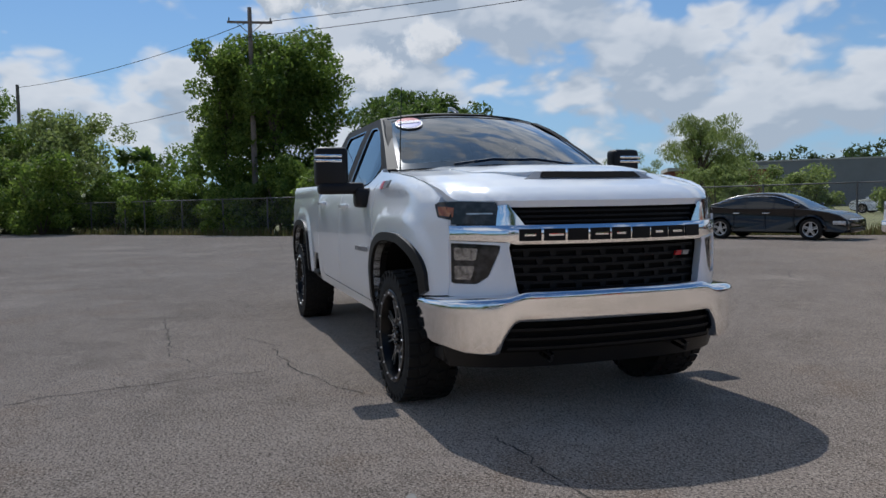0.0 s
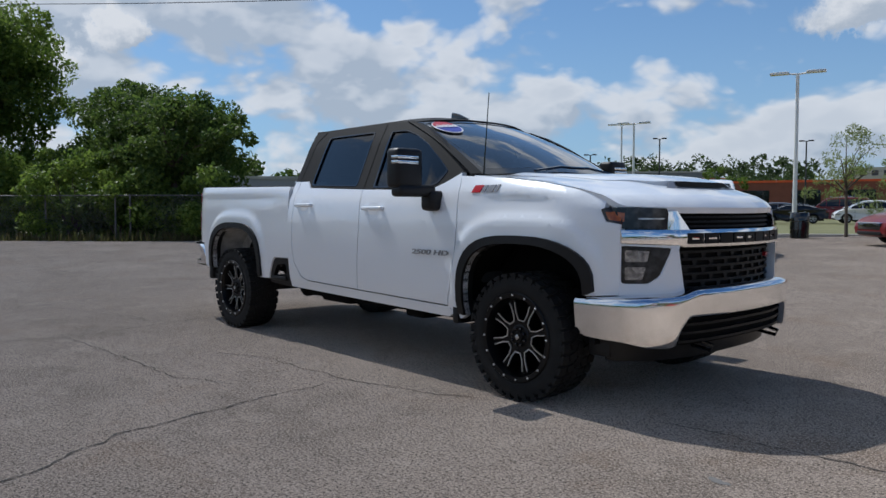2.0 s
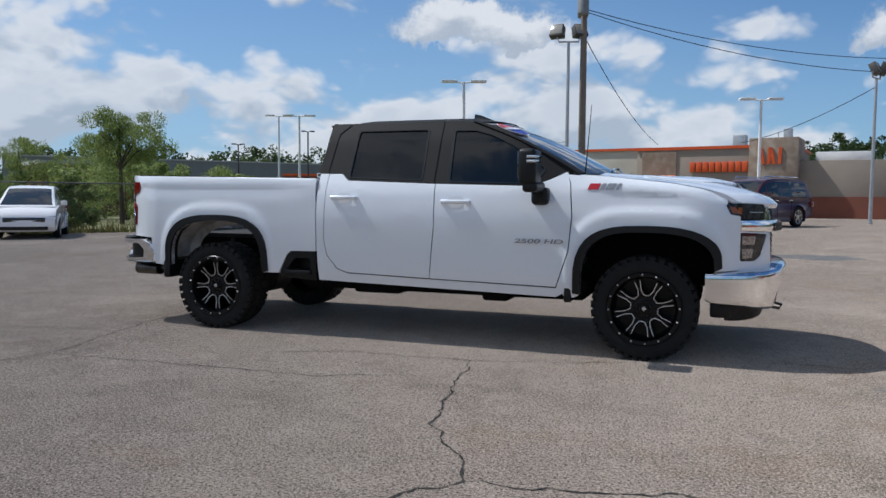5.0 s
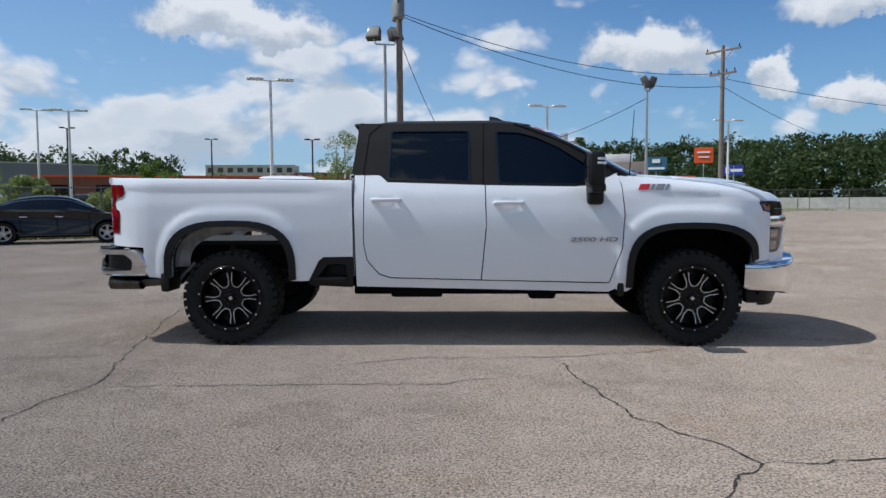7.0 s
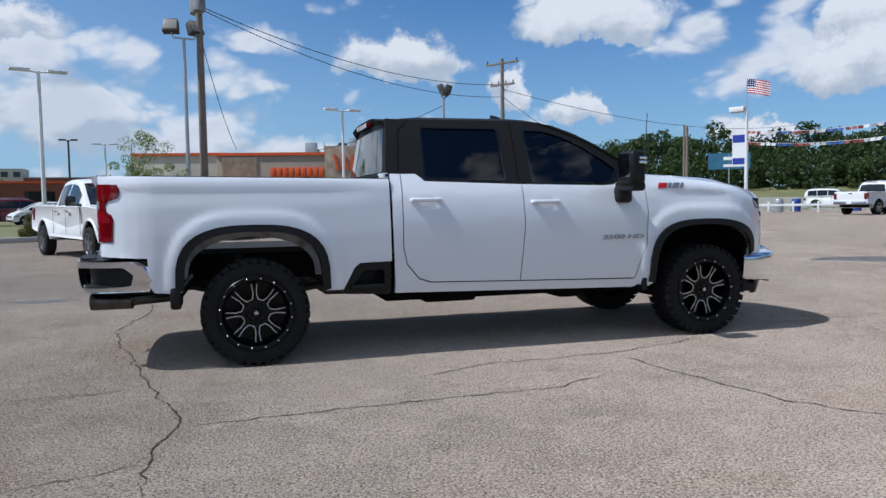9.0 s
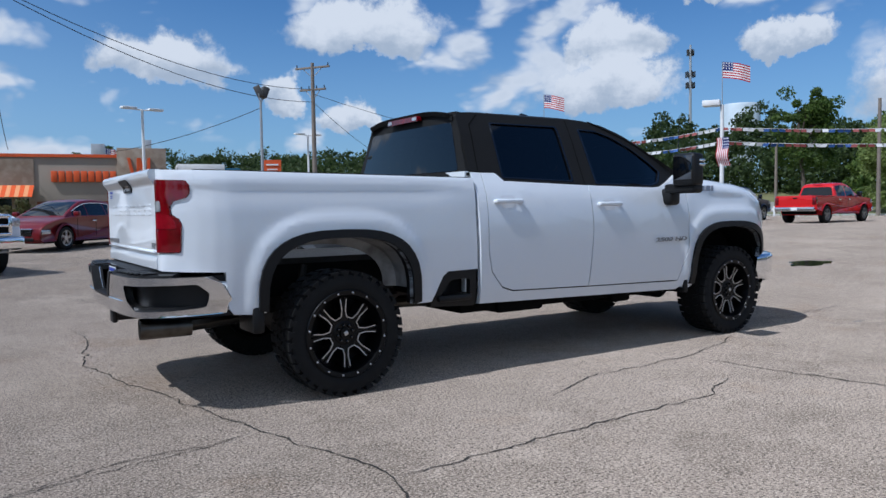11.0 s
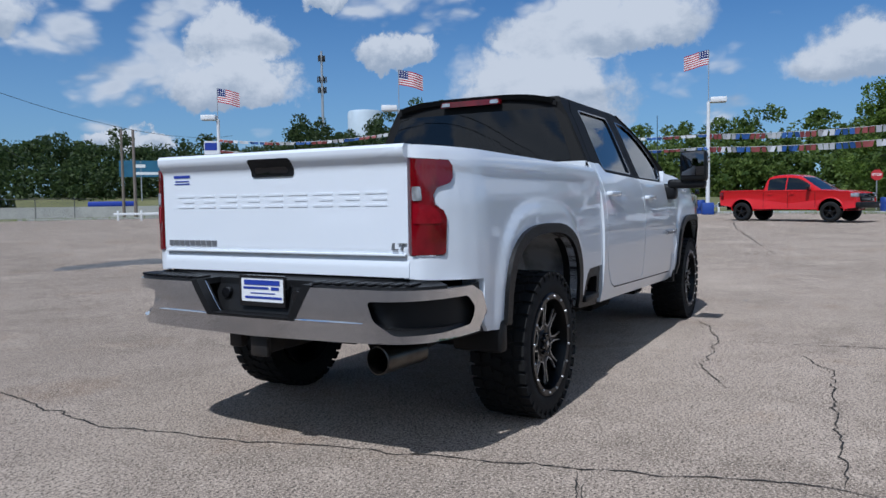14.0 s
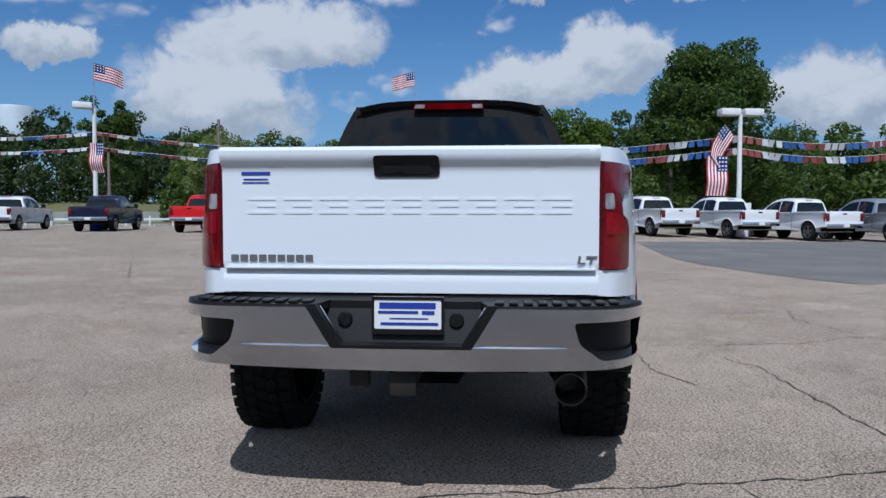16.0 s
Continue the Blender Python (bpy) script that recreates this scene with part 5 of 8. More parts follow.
for x, s, spin in ((AXLE_FRONT, 1, 8), (AXLE_REAR, 1, 20), (AXLE_FRONT, -1, 31), (AXLE_REAR, -1, 3)):
    wheel = child("wheel", rim_me, truck, pose(x, -HUB_Y * s, TYRE, 0, 0, 0 if s > 0 else 180) @ pose(0, 0, 0, 0, spin, 0), "black deep-dish alloy wheel with milled spoke edges")
    tyre = child("tyre", tyre_me, wheel, None, "black mud terrain tyre")
    tagged(child("tread", tread_me, tyre), kind="stuff")
    child("spokes", spoke_me, wheel)
    child("milled_edge", mill_me, wheel, None, "bright milled spoke edges")
    child("cap_mark", cap_me, wheel, pose(0, -0.129, 0, 0, 45, 0))
    for k in range(16):
        child("rim_bolt", bolt_me, wheel, Matrix.Rotation(2 * math.pi * (k + 0.5) / 16, 4, "Y") @ pose(0, -0.156, 0.272))
    for k in range(8):
        child("lug_nut", nut_me, wheel, Matrix.Rotation(2 * math.pi * (k + 0.25) / 8, 4, "Y") @ pose(0, -0.106, 0.055))

# ---- parked vehicles ----


def paint(name, colour, rough=0.25, metal=0.0):
    return material(name, colour, rough, metal, coat=0.45, spec=0.35, fine=0.03, fine_scale=200)


PAINTS = {
    "black": material("black_car_paint", (0.004, 0.0045, 0.007), 0.22, coat=0.35, spec=0.3, fine=0.03, fine_scale=200),
    "blue": paint("bright_blue_paint", (0.004, 0.085, 0.34), 0.3, 0.3),
    "white": paint("parked_white_paint", (0.78, 0.78, 0.78)),
    "maroon": paint("maroon_paint", (0.05, 0.004, 0.010), 0.28, 0.1),
    "dark_red": paint("dark_red_paint", (0.15, 0.007, 0.010), 0.28, 0.1),
    "red": paint("bright_red_paint", (0.56, 0.012, 0.014)),
    "silver": paint("silver_paint", (0.45, 0.46, 0.48), 0.32, 0.6),
    "grey": paint("grey_paint", (0.16, 0.165, 0.175), 0.32, 0.5),
    "navy": paint("navy_paint", (0.012, 0.016, 0.04), 0.3, 0.2),
}
ALLOY = material("wheel_alloy", (0.5, 0.5, 0.52), 0.3, 0.9, vary=0.3, scale=12)


def small_wheel_meshes(r, w, dark):
    tyre = bmesh.new()
    lathe(tyre, [(-w / 2 + 0.01, r * 0.66), (-w / 2, r * 0.74), (-w / 2 + 0.005, r * 0.9), (-w / 2 + 0.03, r), (w / 2 - 0.03, r), (w / 2 - 0.005, r * 0.9), (w / 2, r * 0.74), (w / 2 - 0.01, r * 0.66)], 28, "Y", True)
    rim = bmesh.new()
    lathe(rim, [(-w / 2 + 0.008, r * 0.68), (-w / 2 + 0.012, r * 0.62), (0.0, r * 0.58)], 28, "Y")
    lathe(rim, [(-w / 2 + 0.02, r * 0.2), (-w / 2 + 0.015, r * 0.001)], 16, "Y")
    for k in range(5):
        m = Matrix.Rotation(2 * math.pi * k / 5, 4, "Y")
        for s in (-1, 1):
            box(rim, (s * 0.018 - 0.016, -w / 2 + 0.02, 0.05), (s * 0.03 + 0.014, -w / 2 + 0.05, r * 0.64), m)
    disc = bmesh.new()
    lathe(disc, [(0.0, r * 0.62), (0.01, 0.001)], 20, "Y")
    return mesh_of(tyre, "tyre", RUBBER), mesh_of(rim, "rim", GLOSS_BLACK if dark else ALLOY), mesh_of(disc, "brake_disc", DARK_VOID)


WHEELS = {}


def add_wheels(root, fx, rx, half, r, w=0.22, dark=False):
    key = (r, w, dark)
    if key not in WHEELS:
        WHEELS[key] = small_wheel_meshes(r, w, dark)
    tyre, rim, disc = WHEELS[key]
    for x in (fx, rx):
        for s in (1, -1):
            wheel = child("wheel", rim, root, pose(x, -(half - w / 2) * s, r, 0, 0, 0 if s > 0 else 180))
            child("tyre", tyre, wheel)
            child("brake_disc", disc, wheel)


def notch(c, r, z0, n=10):
    """A wheel opening in a side outline, from the front foot to the rear foot."""
    return [(c + r * math.cos(math.pi * k / n), z0 + r * math.sin(math.pi * k / n) * 1.02) for k in range(n + 1)]


def shell(outline, half, y_fn):
    """A body drawn out of a side outline, its edges rolled inwards; y_fn narrows it by place."""
    n = len(outline)
    area = sum(outline[i - 1][0] * outline[i][1] - outline[i][0] * outline[i - 1][1] for i in range(n))
    turn = 1.0 if area > 0 else -1.0
    inward = []
    for i in range(n):
        d = Vector(outline[(i + 1) % n]) - Vector(outline[i - 1])
        inward.append(Vector((-d.y, d.x)).normalized() * turn)
    bm = bmesh.new()
    rings = []
    for q, inset in ((-0.965, 0.075), (-0.99, 0.04), (-1.0, 0.018), (-0.97, 0.004), (-0.90, 0.0), (-0.45, -0.012), (0.0, -0.016), (0.45, -0.012), (0.90, 0.0), (0.97, 0.004), (1.0, 0.018), (0.99, 0.04), (0.965, 0.075)):
        ring = []
        for p, m in zip(outline, inward):
            c = Vector(p) + m * inset
            ring.append(bm.verts.new((c.x, q * half * y_fn(c.x, c.y), c.y)))
        rings.append(ring)
    for r0, r1 in zip(rings, rings[1:]):
        for i in range(n):
            bm.faces.new((r0[i], r0[(i + 1) % n], r1[(i + 1) % n], r1[i]))
    for ring in (rings[0], rings[-1]):
        bm.faces.new(ring)
    bmesh.ops.recalc_face_normals(bm, faces=bm.faces)
    return bm


def curve(points, n=2):
    """A polyline smoothed by cutting its corners, its ends kept."""
    for _ in range(n):
        out = [points[0]]
        for p, q in zip(points, points[1:]):
            out += [(p[0] * 0.75 + q[0] * 0.25, p[1] * 0.75 + q[1] * 0.25), (p[0] * 0.25 + q[0] * 0.75, p[1] * 0.25 + q[1] * 0.75)]
        points = out + [points[-1]]
    return points


def greenhouse(root, mat, roofline, zb, wb, wr, splits, screen, rear, trim=None):
    """A curved cabin over the belt line; roofline: (x, z) from its rear foot to its front foot; splits: where the side
    panes part; screen and rear: the stretches of x that the windscreen and the rear window take."""
    table = curve(roofline)
    top = max(z for _, z in table)
    xs = sorted({round(table[0][0] + (table[-1][0] - table[0][0]) * k / 30, 3) for k in range(31)} | set(splits) | {x + 0.05 for x in splits[1:-1]} | set(screen) | set(rear))
    levels = [0.0, 0.07, 0.3, 0.6, 0.85, 0.93, 1.0]
    across = [1.0, 0.97, 0.9, 0.6, 0.3, 0.0]

    def spot(x, k, s):
        h = max(0.004, lerp_table(table, x) - zb)
        end = 1 - 0.05 * smoothstep(0.4, 1.6, abs(x - (table[0][0] + table[-1][0]) / 2))
        edge = (wb + (wr - wb) * min(1.0, h / (top - zb))) * end
        if k < len(levels):
            t = levels[k]
            y = wb * end + (edge - wb * end) * t ** 1.35
            return Vector((x, s * y, zb + (h - 0.035 * min(1.0, h / 0.3)) * t))
        q = across[k - len(levels) + 1]
        return Vector((x, s * edge * q, zb + h - 0.035 * min(1.0, h / 0.3) * (1 - (1 - q ** 2) ** 0.5 if q > 0.9 else q ** 6)))

    rows = len(levels) + len(across) - 1
    meshes = {}
    for s in (-1, 1):
        for x0, x1 in zip(xs, xs[1:]):
            mid = (x0 + x1) / 2
            for k in range(rows - 1):
                name = ("cabin", 0)
                if 1 <= k <= 3 and splits[0] < mid < splits[-1]:
                    j = sum(mid > v for v in splits[:-1])
                    if not any(v < mid < v + 0.05 for v in splits[1:-1]):
                        name = ("side_window", s * j)
                elif k >= len(levels) + 1 and screen[0] < mid < screen[1]:
                    name = ("windscreen", 0)
                elif k >= len(levels) + 1 and rear[0] < mid < rear[1]:
                    name = ("rear_window", 0)
                meshes.setdefault(name, bmesh.new())
                bm = meshes[name]
                bm.faces.new([bm.verts.new(spot(x, i, s)) for x, i in ((x0, k), (x1, k), (x1, k + 1), (x0, k + 1))])
    cabin = None
    for (name, _), bm in sorted(meshes.items()):
        bmesh.ops.remove_doubles(bm, verts=bm.verts, dist=0.0005)
        bmesh.ops.recalc_face_normals(bm, faces=bm.faces)
        if name == "cabin":
            cabin = part(name, bm, mat, root, angle=50)
        else:
            part(name, bm, CAR_GLASS, cabin, angle=50)
    if trim:
        for s in (-1, 1):
            line = [spot(x, 4, s) + Vector((0, 0.006 * s, 0)) for x in xs if splits[0] <= x <= splits[-1]]
            part("window_trim", tube(bmesh.new(), line, 0.012, 5), trim, cabin, "chrome window trim")
    return cabin


def lamp_box(root, name, lo, hi, mat, bevel=0.02):
    bm = bmesh.new()
    box(bm, lo, hi, bevel=bevel)
    return part(name, bm, mat, root)


def door_lines(root, half, xs, z0, z1):
    for x in xs:
        for s in (-1, 1):
            bm = bmesh.new()
            box(bm, (x - 0.006, s * half - 0.003, z0), (x + 0.006, s * half + 0.003, z1))
            part("door_gap", bm, DARK_VOID, root, smooth=False)


def passenger_car(name, label, category, mat, m, kind):
    """A saloon, hatchback or tall wagon, nose along +x."""
    root = thing(name, label, category, m)
    if kind == "sedan":
        L, half, belt, fx, rx, r = 4.9, 0.92, 0.95, 1.42, -1.40, 0.335
        nose = [(-2.38, 0.42), (-2.42, 0.62), (-2.42, 0.82), (-2.36, 1.04), (-2.1, 1.07), (-1.75, 1.06), (-1.0, 0.99), (0.9, 0.97), (1.4, 0.93), (1.9, 0.85), (2.22, 0.75), (2.40, 0.62), (2.45, 0.45), (2.43, 0.32), (2.3, 0.23)]
        roofline = [(-2.12, 1.03), (-1.75, 1.13), (-1.2, 1.36), (-0.6, 1.465), (0.0, 1.475), (0.45, 1.42), (0.95, 1.18), (1.38, 0.94)]
        splits, screen, rear, wr = [-1.55, -0.62, 0.28, 0.98], (0.42, 1.30), (-2.0, -1.02), 0.60
    elif kind == "hatch":
        L, half, belt, fx, rx, r = 4.15, 0.90, 0.98, 1.30, -1.28, 0.33
        nose = [(-2.0, 0.40), (-2.06, 0.6), (-2.06, 0.85), (-1.98, 1.06), (-1.2, 1.04), (0.9, 1.01), (1.4, 0.96), (1.75, 0.87), (1.98, 0.72), (2.07, 0.55), (2.06, 0.36), (1.95, 0.23)]
        roofline = [(-2.0, 1.0), (-1.9, 1.25), (-1.6, 1.52), (-0.9, 1.605), (-0.1, 1.61), (0.4, 1.52), (0.95, 1.26), (1.52, 0.95)]
        splits, screen, rear, wr = [-1.45, -0.55, 0.30, 1.02], (0.36, 1.42), (-1.96, -1.55), 0.62
    else:
        L, half, belt, fx, rx, r = 5.2, 1.01, 1.16, 1.52, -1.43, 0.40
        nose = [(-2.5, 0.45), (-2.56, 0.65), (-2.57, 0.95), (-2.52, 1.17), (1.2, 1.17), (1.9, 1.12), (2.35, 1.05), (2.53, 0.94), (2.58, 0.75), (2.58, 0.48), (2.4, 0.32)]
        roofline = [(-2.53, 1.13), (-2.47, 1.45), (-2.32, 1.80), (-1.9, 1.88), (-0.5, 1.905), (0.4, 1.86), (0.75, 1.70), (1.42, 1.12)]
        splits, screen, rear, wr = [-2.2, -1.35, -0.35, 0.55, 1.05], (0.62, 1.36), (-2.5, -2.36), 0.74
    outline = nose + [(fx + r + 0.06, 0.26)] + notch(fx, r + 0.055, r - 0.03) + [(fx - r - 0.06, 0.24), (rx + r + 0.06, 0.24)] + notch(rx, r + 0.055, r - 0.03) + [(rx - r - 0.06, 0.27)]
    slim = lambda x, z: 1 - 0.10 * smoothstep(L / 2 - 0.95, L / 2, abs(x)) ** 1.5 - 0.055 * smoothstep(0.72, belt + 0.04, z) - 0.03 * smoothstep(0.45, 0.25, z) + 0.012 * smoothstep(0.5, 0.62, z) * smoothstep(0.8, 0.68, z)
    part("body", shell(outline, half, slim), mat, root)
    greenhouse(root, mat, roofline, belt - 0.03, half * 0.925, wr, splits, screen, rear, CHROME if kind == "sedan" else None)
    cab = (roofline[0][0], roofline[-1][0])
    bm = bmesh.new()
    box(bm, (-L / 2 + 0.35, -half + 0.2, 0.2), (L / 2 - 0.35, half - 0.2, 0.75))
    part("floor_pan", bm, DARK_VOID, root, smooth=False)
    add_wheels(root, fx, rx, half - 0.01, r)
    f, b = nose[-3][0], nose[1][0]
    for s in (-1, 1):
        lamp_box(root, "headlamp", (f - 0.42, s * (half - 0.22) - 0.16, nose[-3][1] + 0.02), (f - 0.06, s * (half - 0.22) + 0.16, nose[-3][1] + 0.14), CLEAR_LENS)
        lamp_box(root, "tail_lamp", (b - 0.01, s * (half - 0.2) - 0.17, 0.80), (b + 0.2, s * (half - 0.2) + 0.17, 0.98), RED_LENS)
        bm = bmesh.new()
        box(bm, (cab[1] - 0.38, s * (half + 0.09) - 0.09, belt + 0.02), (cab[1] - 0.24, s * (half + 0.09) + 0.09, belt + 0.16), bevel=0.03)
        part("wing_mirror", bm, mat, root)
        for x in (0.1, -0.85):
            lamp_box(root, "door_handle", (x - 0.11, s * half * 0.985 - 0.012, belt - 0.14), (x + 0.11, s * half * 0.985 + 0.012, belt - 0.11), CHROME if kind != "hatch" else mat, 0.008)
    if kind == "hatch":
        lamp_box(root, "nose_panel", (f - 0.08, -0.55, 0.50), (f + 0.012, 0.55, 0.64), GLOSS_BLACK)
    else:
        lamp_box(root, "grille", (f - 0.12, -0.58, 0.42), (f + 0.02, 0.58, 0.62 if kind == "sedan" else 0.86), GLOSS_BLACK)
        lamp_box(root, "grille_strip", (f - 0.1, -0.6, 0.60 if kind == "sedan" else 0.72), (f + 0.03, 0.6, 0.635 if kind == "sedan" else 0.78), CHROME)
    lamp_box(root, "bumper_intake", (f - 0.12, -0.62, 0.27), (f + 0.012, 0.62, 0.38), BLACK_PLASTIC)
    lamp_box(root, "number_plate", (b - 0.016, -0.15, 0.62), (b + 0.02, 0.15, 0.74), WHITE_PLATE, 0.004)
    door_lines(root, half * 0.992, (fx - r - 0.16, 0.05 if kind != "hatch" else 0.0, rx + r + 0.14), 0.36, belt - 0.04)
    if kind == "suv":
        for s in (-1, 1):
            part("roof_rail", tube(bmesh.new(), [(-2.0, 0.6 * s, 1.88), (-1.9, 0.62 * s, 1.95), (0.3, 0.62 * s, 1.95), (0.45, 0.6 * s, 1.89)], 0.02, 6), CHROME, root)
    return root


def parked_pickup(label, mat, m, dark_wheels=False, chrome=True, big=False, group=""):
    """A crew cab pickup, nose along +x."""
    root = thing("parked_pickup", label, "pickup truck", m, group)
    half, r, fx, rx = 1.0, 0.40, 1.88, -1.86
    z = 0.06 if big else 0.0
    outline = [(-2.86, 0.62), (-2.90, 0.80), (-2.90, 1.24), (-0.86, 1.24), (1.05, 1.22), (1.6, 1.22), (2.5, 1.16), (2.78, 1.08), (2.86, 0.85), (2.86, 0.50), (2.5, 0.45)]
    outline = outline + [(fx + r + 0.1, 0.42)] + notch(fx, r + 0.085, r - 0.02) + [(fx - r - 0.1, 0.42), (rx + r + 0.1, 0.45)] + notch(rx, r + 0.085, r - 0.02) + [(rx - r - 0.1, 0.55)]
    slim = lambda x, q: 1 - 0.06 * smoothstep(2.2, 2.9, x) - 0.05 * smoothstep(1.0 + z, 1.24 + z, q) - 0.04 * smoothstep(0.6, 0.4, q)
    part("body", shell([(x, q + z) for x, q in outline], half, slim), mat, root)
    bm = bmesh.new()
    box(bm, (-2.82, -0.82, 0.9 + z), (-0.93, 0.82, 1.247 + z), bevel=0.01)
    part("bed_liner", bm, BED_LINER, root)
    for s in (-1, 1):
        bm = bmesh.new()
        box(bm, (-2.88, s * 0.88 - 0.06, 1.235 + z), (-0.88, s * 0.88 + 0.06, 1.275 + z), bevel=0.015)
        part("bed_rail", bm, mat, root)
    lamp_box(root, "tailgate", (-2.905, -0.80, 0.80 + z), (-2.83, 0.80, 1.285 + z), mat)
    greenhouse(root, mat, [(x, q + z) for x, q in ((-0.94, 1.18), (-0.90, 1.5), (-0.80, 1.82), (-0.4, 1.90), (0.1, 1.905), (0.55, 1.84), (0.9, 1.62), (1.55, 1.17))], 1.2 + z, 0.93, 0.70, [-0.75, 0.02, 0.98], (0.62, 1.44), (-0.93, -0.84))
    bm = bmesh.new()
    box(bm, (-2.7, -0.75, 0.42 + z), (2.5, 0.75, 0.75 + z))
    part("chassis", bm, DARK_VOID, root, smooth=False)
    add_wheels(root, fx, rx, half + (0.03 if big else 0), r, 0.28, dark_wheels)
    shine = CHROME if chrome else BLACK_PLASTIC
    lamp_box(root, "rear_bumper", (-3.02, -0.94, 0.56 + z), (-2.86, 0.94, 0.76 + z), shine, 0.03)
    lamp_box(root, "front_bumper", (2.80, -0.96, 0.48 + z), (2.98, 0.96, 0.72 + z), shine, 0.05)
    lamp_box(root, "grille", (2.82, -0.66, 0.74 + z), (2.89, 0.66, 1.06 + z), GLOSS_BLACK, 0.02)
    lamp_box(root, "grille_bar", (2.84, -0.64, 0.87 + z), (2.91, 0.64, 0.93 + z), shine, 0.01)
    lamp_box(root, "number_plate", (-3.03, -0.15, 0.60 + z), (-3.01, 0.15, 0.73 + z), WHITE_PLATE, 0.004)
    lamp_box(root, "gate_handle", (-2.915, -0.11, 1.14 + z), (-2.89, 0.11, 1.20 + z), GLOSS_BLACK, 0.01)
    lamp_box(root, "brake_lamp", (-0.86, -0.2, 1.84 + z), (-0.80, 0.2, 1.87 + z), RED_LENS, 0.006)
    for s in (-1, 1):
        lamp_box(root, "tail_lamp", (-2.93, s * 0.885 - 0.085, 0.86 + z), (-2.74, s * 0.885 + 0.085, 1.20 + z), RED_LENS, 0.02)
        lamp_box(root, "headlamp", (2.62, s * 0.80 - 0.14, 0.92 + z), (2.86, s * 0.80 + 0.14, 1.08 + z), CLEAR_LENS, 0.02)
        bm = bmesh.new()
        box(bm, (1.0, s * 1.12 - 0.11, 1.22 + z), (1.12, s * 1.12 + 0.11, 1.46 + z), bevel=0.03)
        box(bm, (1.02, s * 0.96 - 0.06, 1.22 + z), (1.10, s * 0.96 + 0.06, 1.28 + z), bevel=0.01)
        part("wing_mirror", bm, GLOSS_BLACK, root)
        for x in (-0.62, 0.32):
            lamp_box(root, "door_handle", (x - 0.1, s * 0.985 - 0.015, 1.08 + z), (x + 0.1, s * 0.985 + 0.015, 1.115 + z), mat if not chrome else CHROME, 0.008)
    door_lines(root, 0.996, (1.28, 0.16, -0.88), 0.52 + z, 1.16 + z)
    return root


def at(x, y, heading):
    return pose(x, y, ground_height(x, y), 0, 0, heading)


passenger_car("sedan", "glossy black sedan parked on the lot by the grass verge", "car", PAINTS["black"], at(-12.8, 15.6, 25), "sedan")
passenger_car("hatchback", "bright blue electric hatchback parked by the fence", "car", PAINTS["blue"], at(-19.8, 8.9, -62), "hatch")
passenger_car("hatchback", "white hatchback with a black nose panel beside the fence", "car", PAINTS["white"], at(-17.8, 10.9, -48), "hatch")
passenger_car("sedan", "dark red sedan parked near the burger restaurant", "car", PAINTS["dark_red"], at(-1.05, 20.4, -133), "sedan")
passenger_car("suv", "large maroon suv with chrome roof rails and grille", "car", PAINTS["maroon"], at(3.97, 24.8, -125), "suv")
ROW = "pickups parked along the road side of the lot"
ram = parked_pickup("white heavy duty pickup with a broad chrome grille", PAINTS["white"], at(-5.1, 13.8, -64), False, True, True)
for lo, hi in (((2.86, -0.72, 0.80), (2.94, 0.72, 0.86)), ((2.84, -0.72, 1.14), (2.93, 0.72, 1.22)), ((2.86, -0.10, 0.84), (2.95, 0.10, 1.16)), ((2.86, -0.72, 0.97), (2.93, 0.72, 1.03)),
               ((2.85, -0.74, 0.82), (2.93, -0.66, 1.2)), ((2.85, 0.66, 0.82), (2.93, 0.74, 1.2))):
    lamp_box(ram, "grille_surround", lo, hi, CHROME, 0.02)
lamp_box(ram, "grille_mesh", (2.85, -0.68, 0.84), (2.912, 0.68, 1.16), DARK_VOID, 0.01)
lamp_box(ram, "number_plate", (3.03, -0.16, 0.60), (3.05, 0.16, 0.74), BLUE_INK, 0.004)
for y in (-0.5, -0.25, 0.0, 0.25, 0.5):
    lamp_box(ram, "roof_lamp", (0.56, y - 0.06, 1.95), (0.66, y + 0.06, 1.985), AMBER, 0.01)
parked_pickup("white pickup parked facing the road", PAINTS["white"], at(33.9, 27.2, 12), group=ROW)
parked_pickup("navy blue pickup parked facing the road", PAINTS["navy"], at(32.8, 21.1, 10), group=ROW)
parked_pickup("red pickup parked facing the road", PAINTS["red"], at(31.6, 15.0, 4), group=ROW)
parked_pickup("black pickup parked facing the road", PAINTS["black"], at(32.0, 9.7, 4), group=ROW)
parked_pickup("silver pickup parked facing the road", PAINTS["silver"], at(32.2, 5.6, 4), group=ROW)
parked_pickup("bright red lifted pickup with black wheels and bumpers", PAINTS["red"], at(29.2, -0.2, -112), True, False, True)
for x, y, c, h in ((31.6, -7.3, "white", 20), (30.9, -10.6, "white", 20), (30.0, -13.8, "white", 20), (29.0, -16.8, "silver", 20)):
    parked_pickup(f"{c} used pickup parked in a row", PAINTS[c], at(x, y, h), group=ROW)

# ---- poles, lamps, wires ----


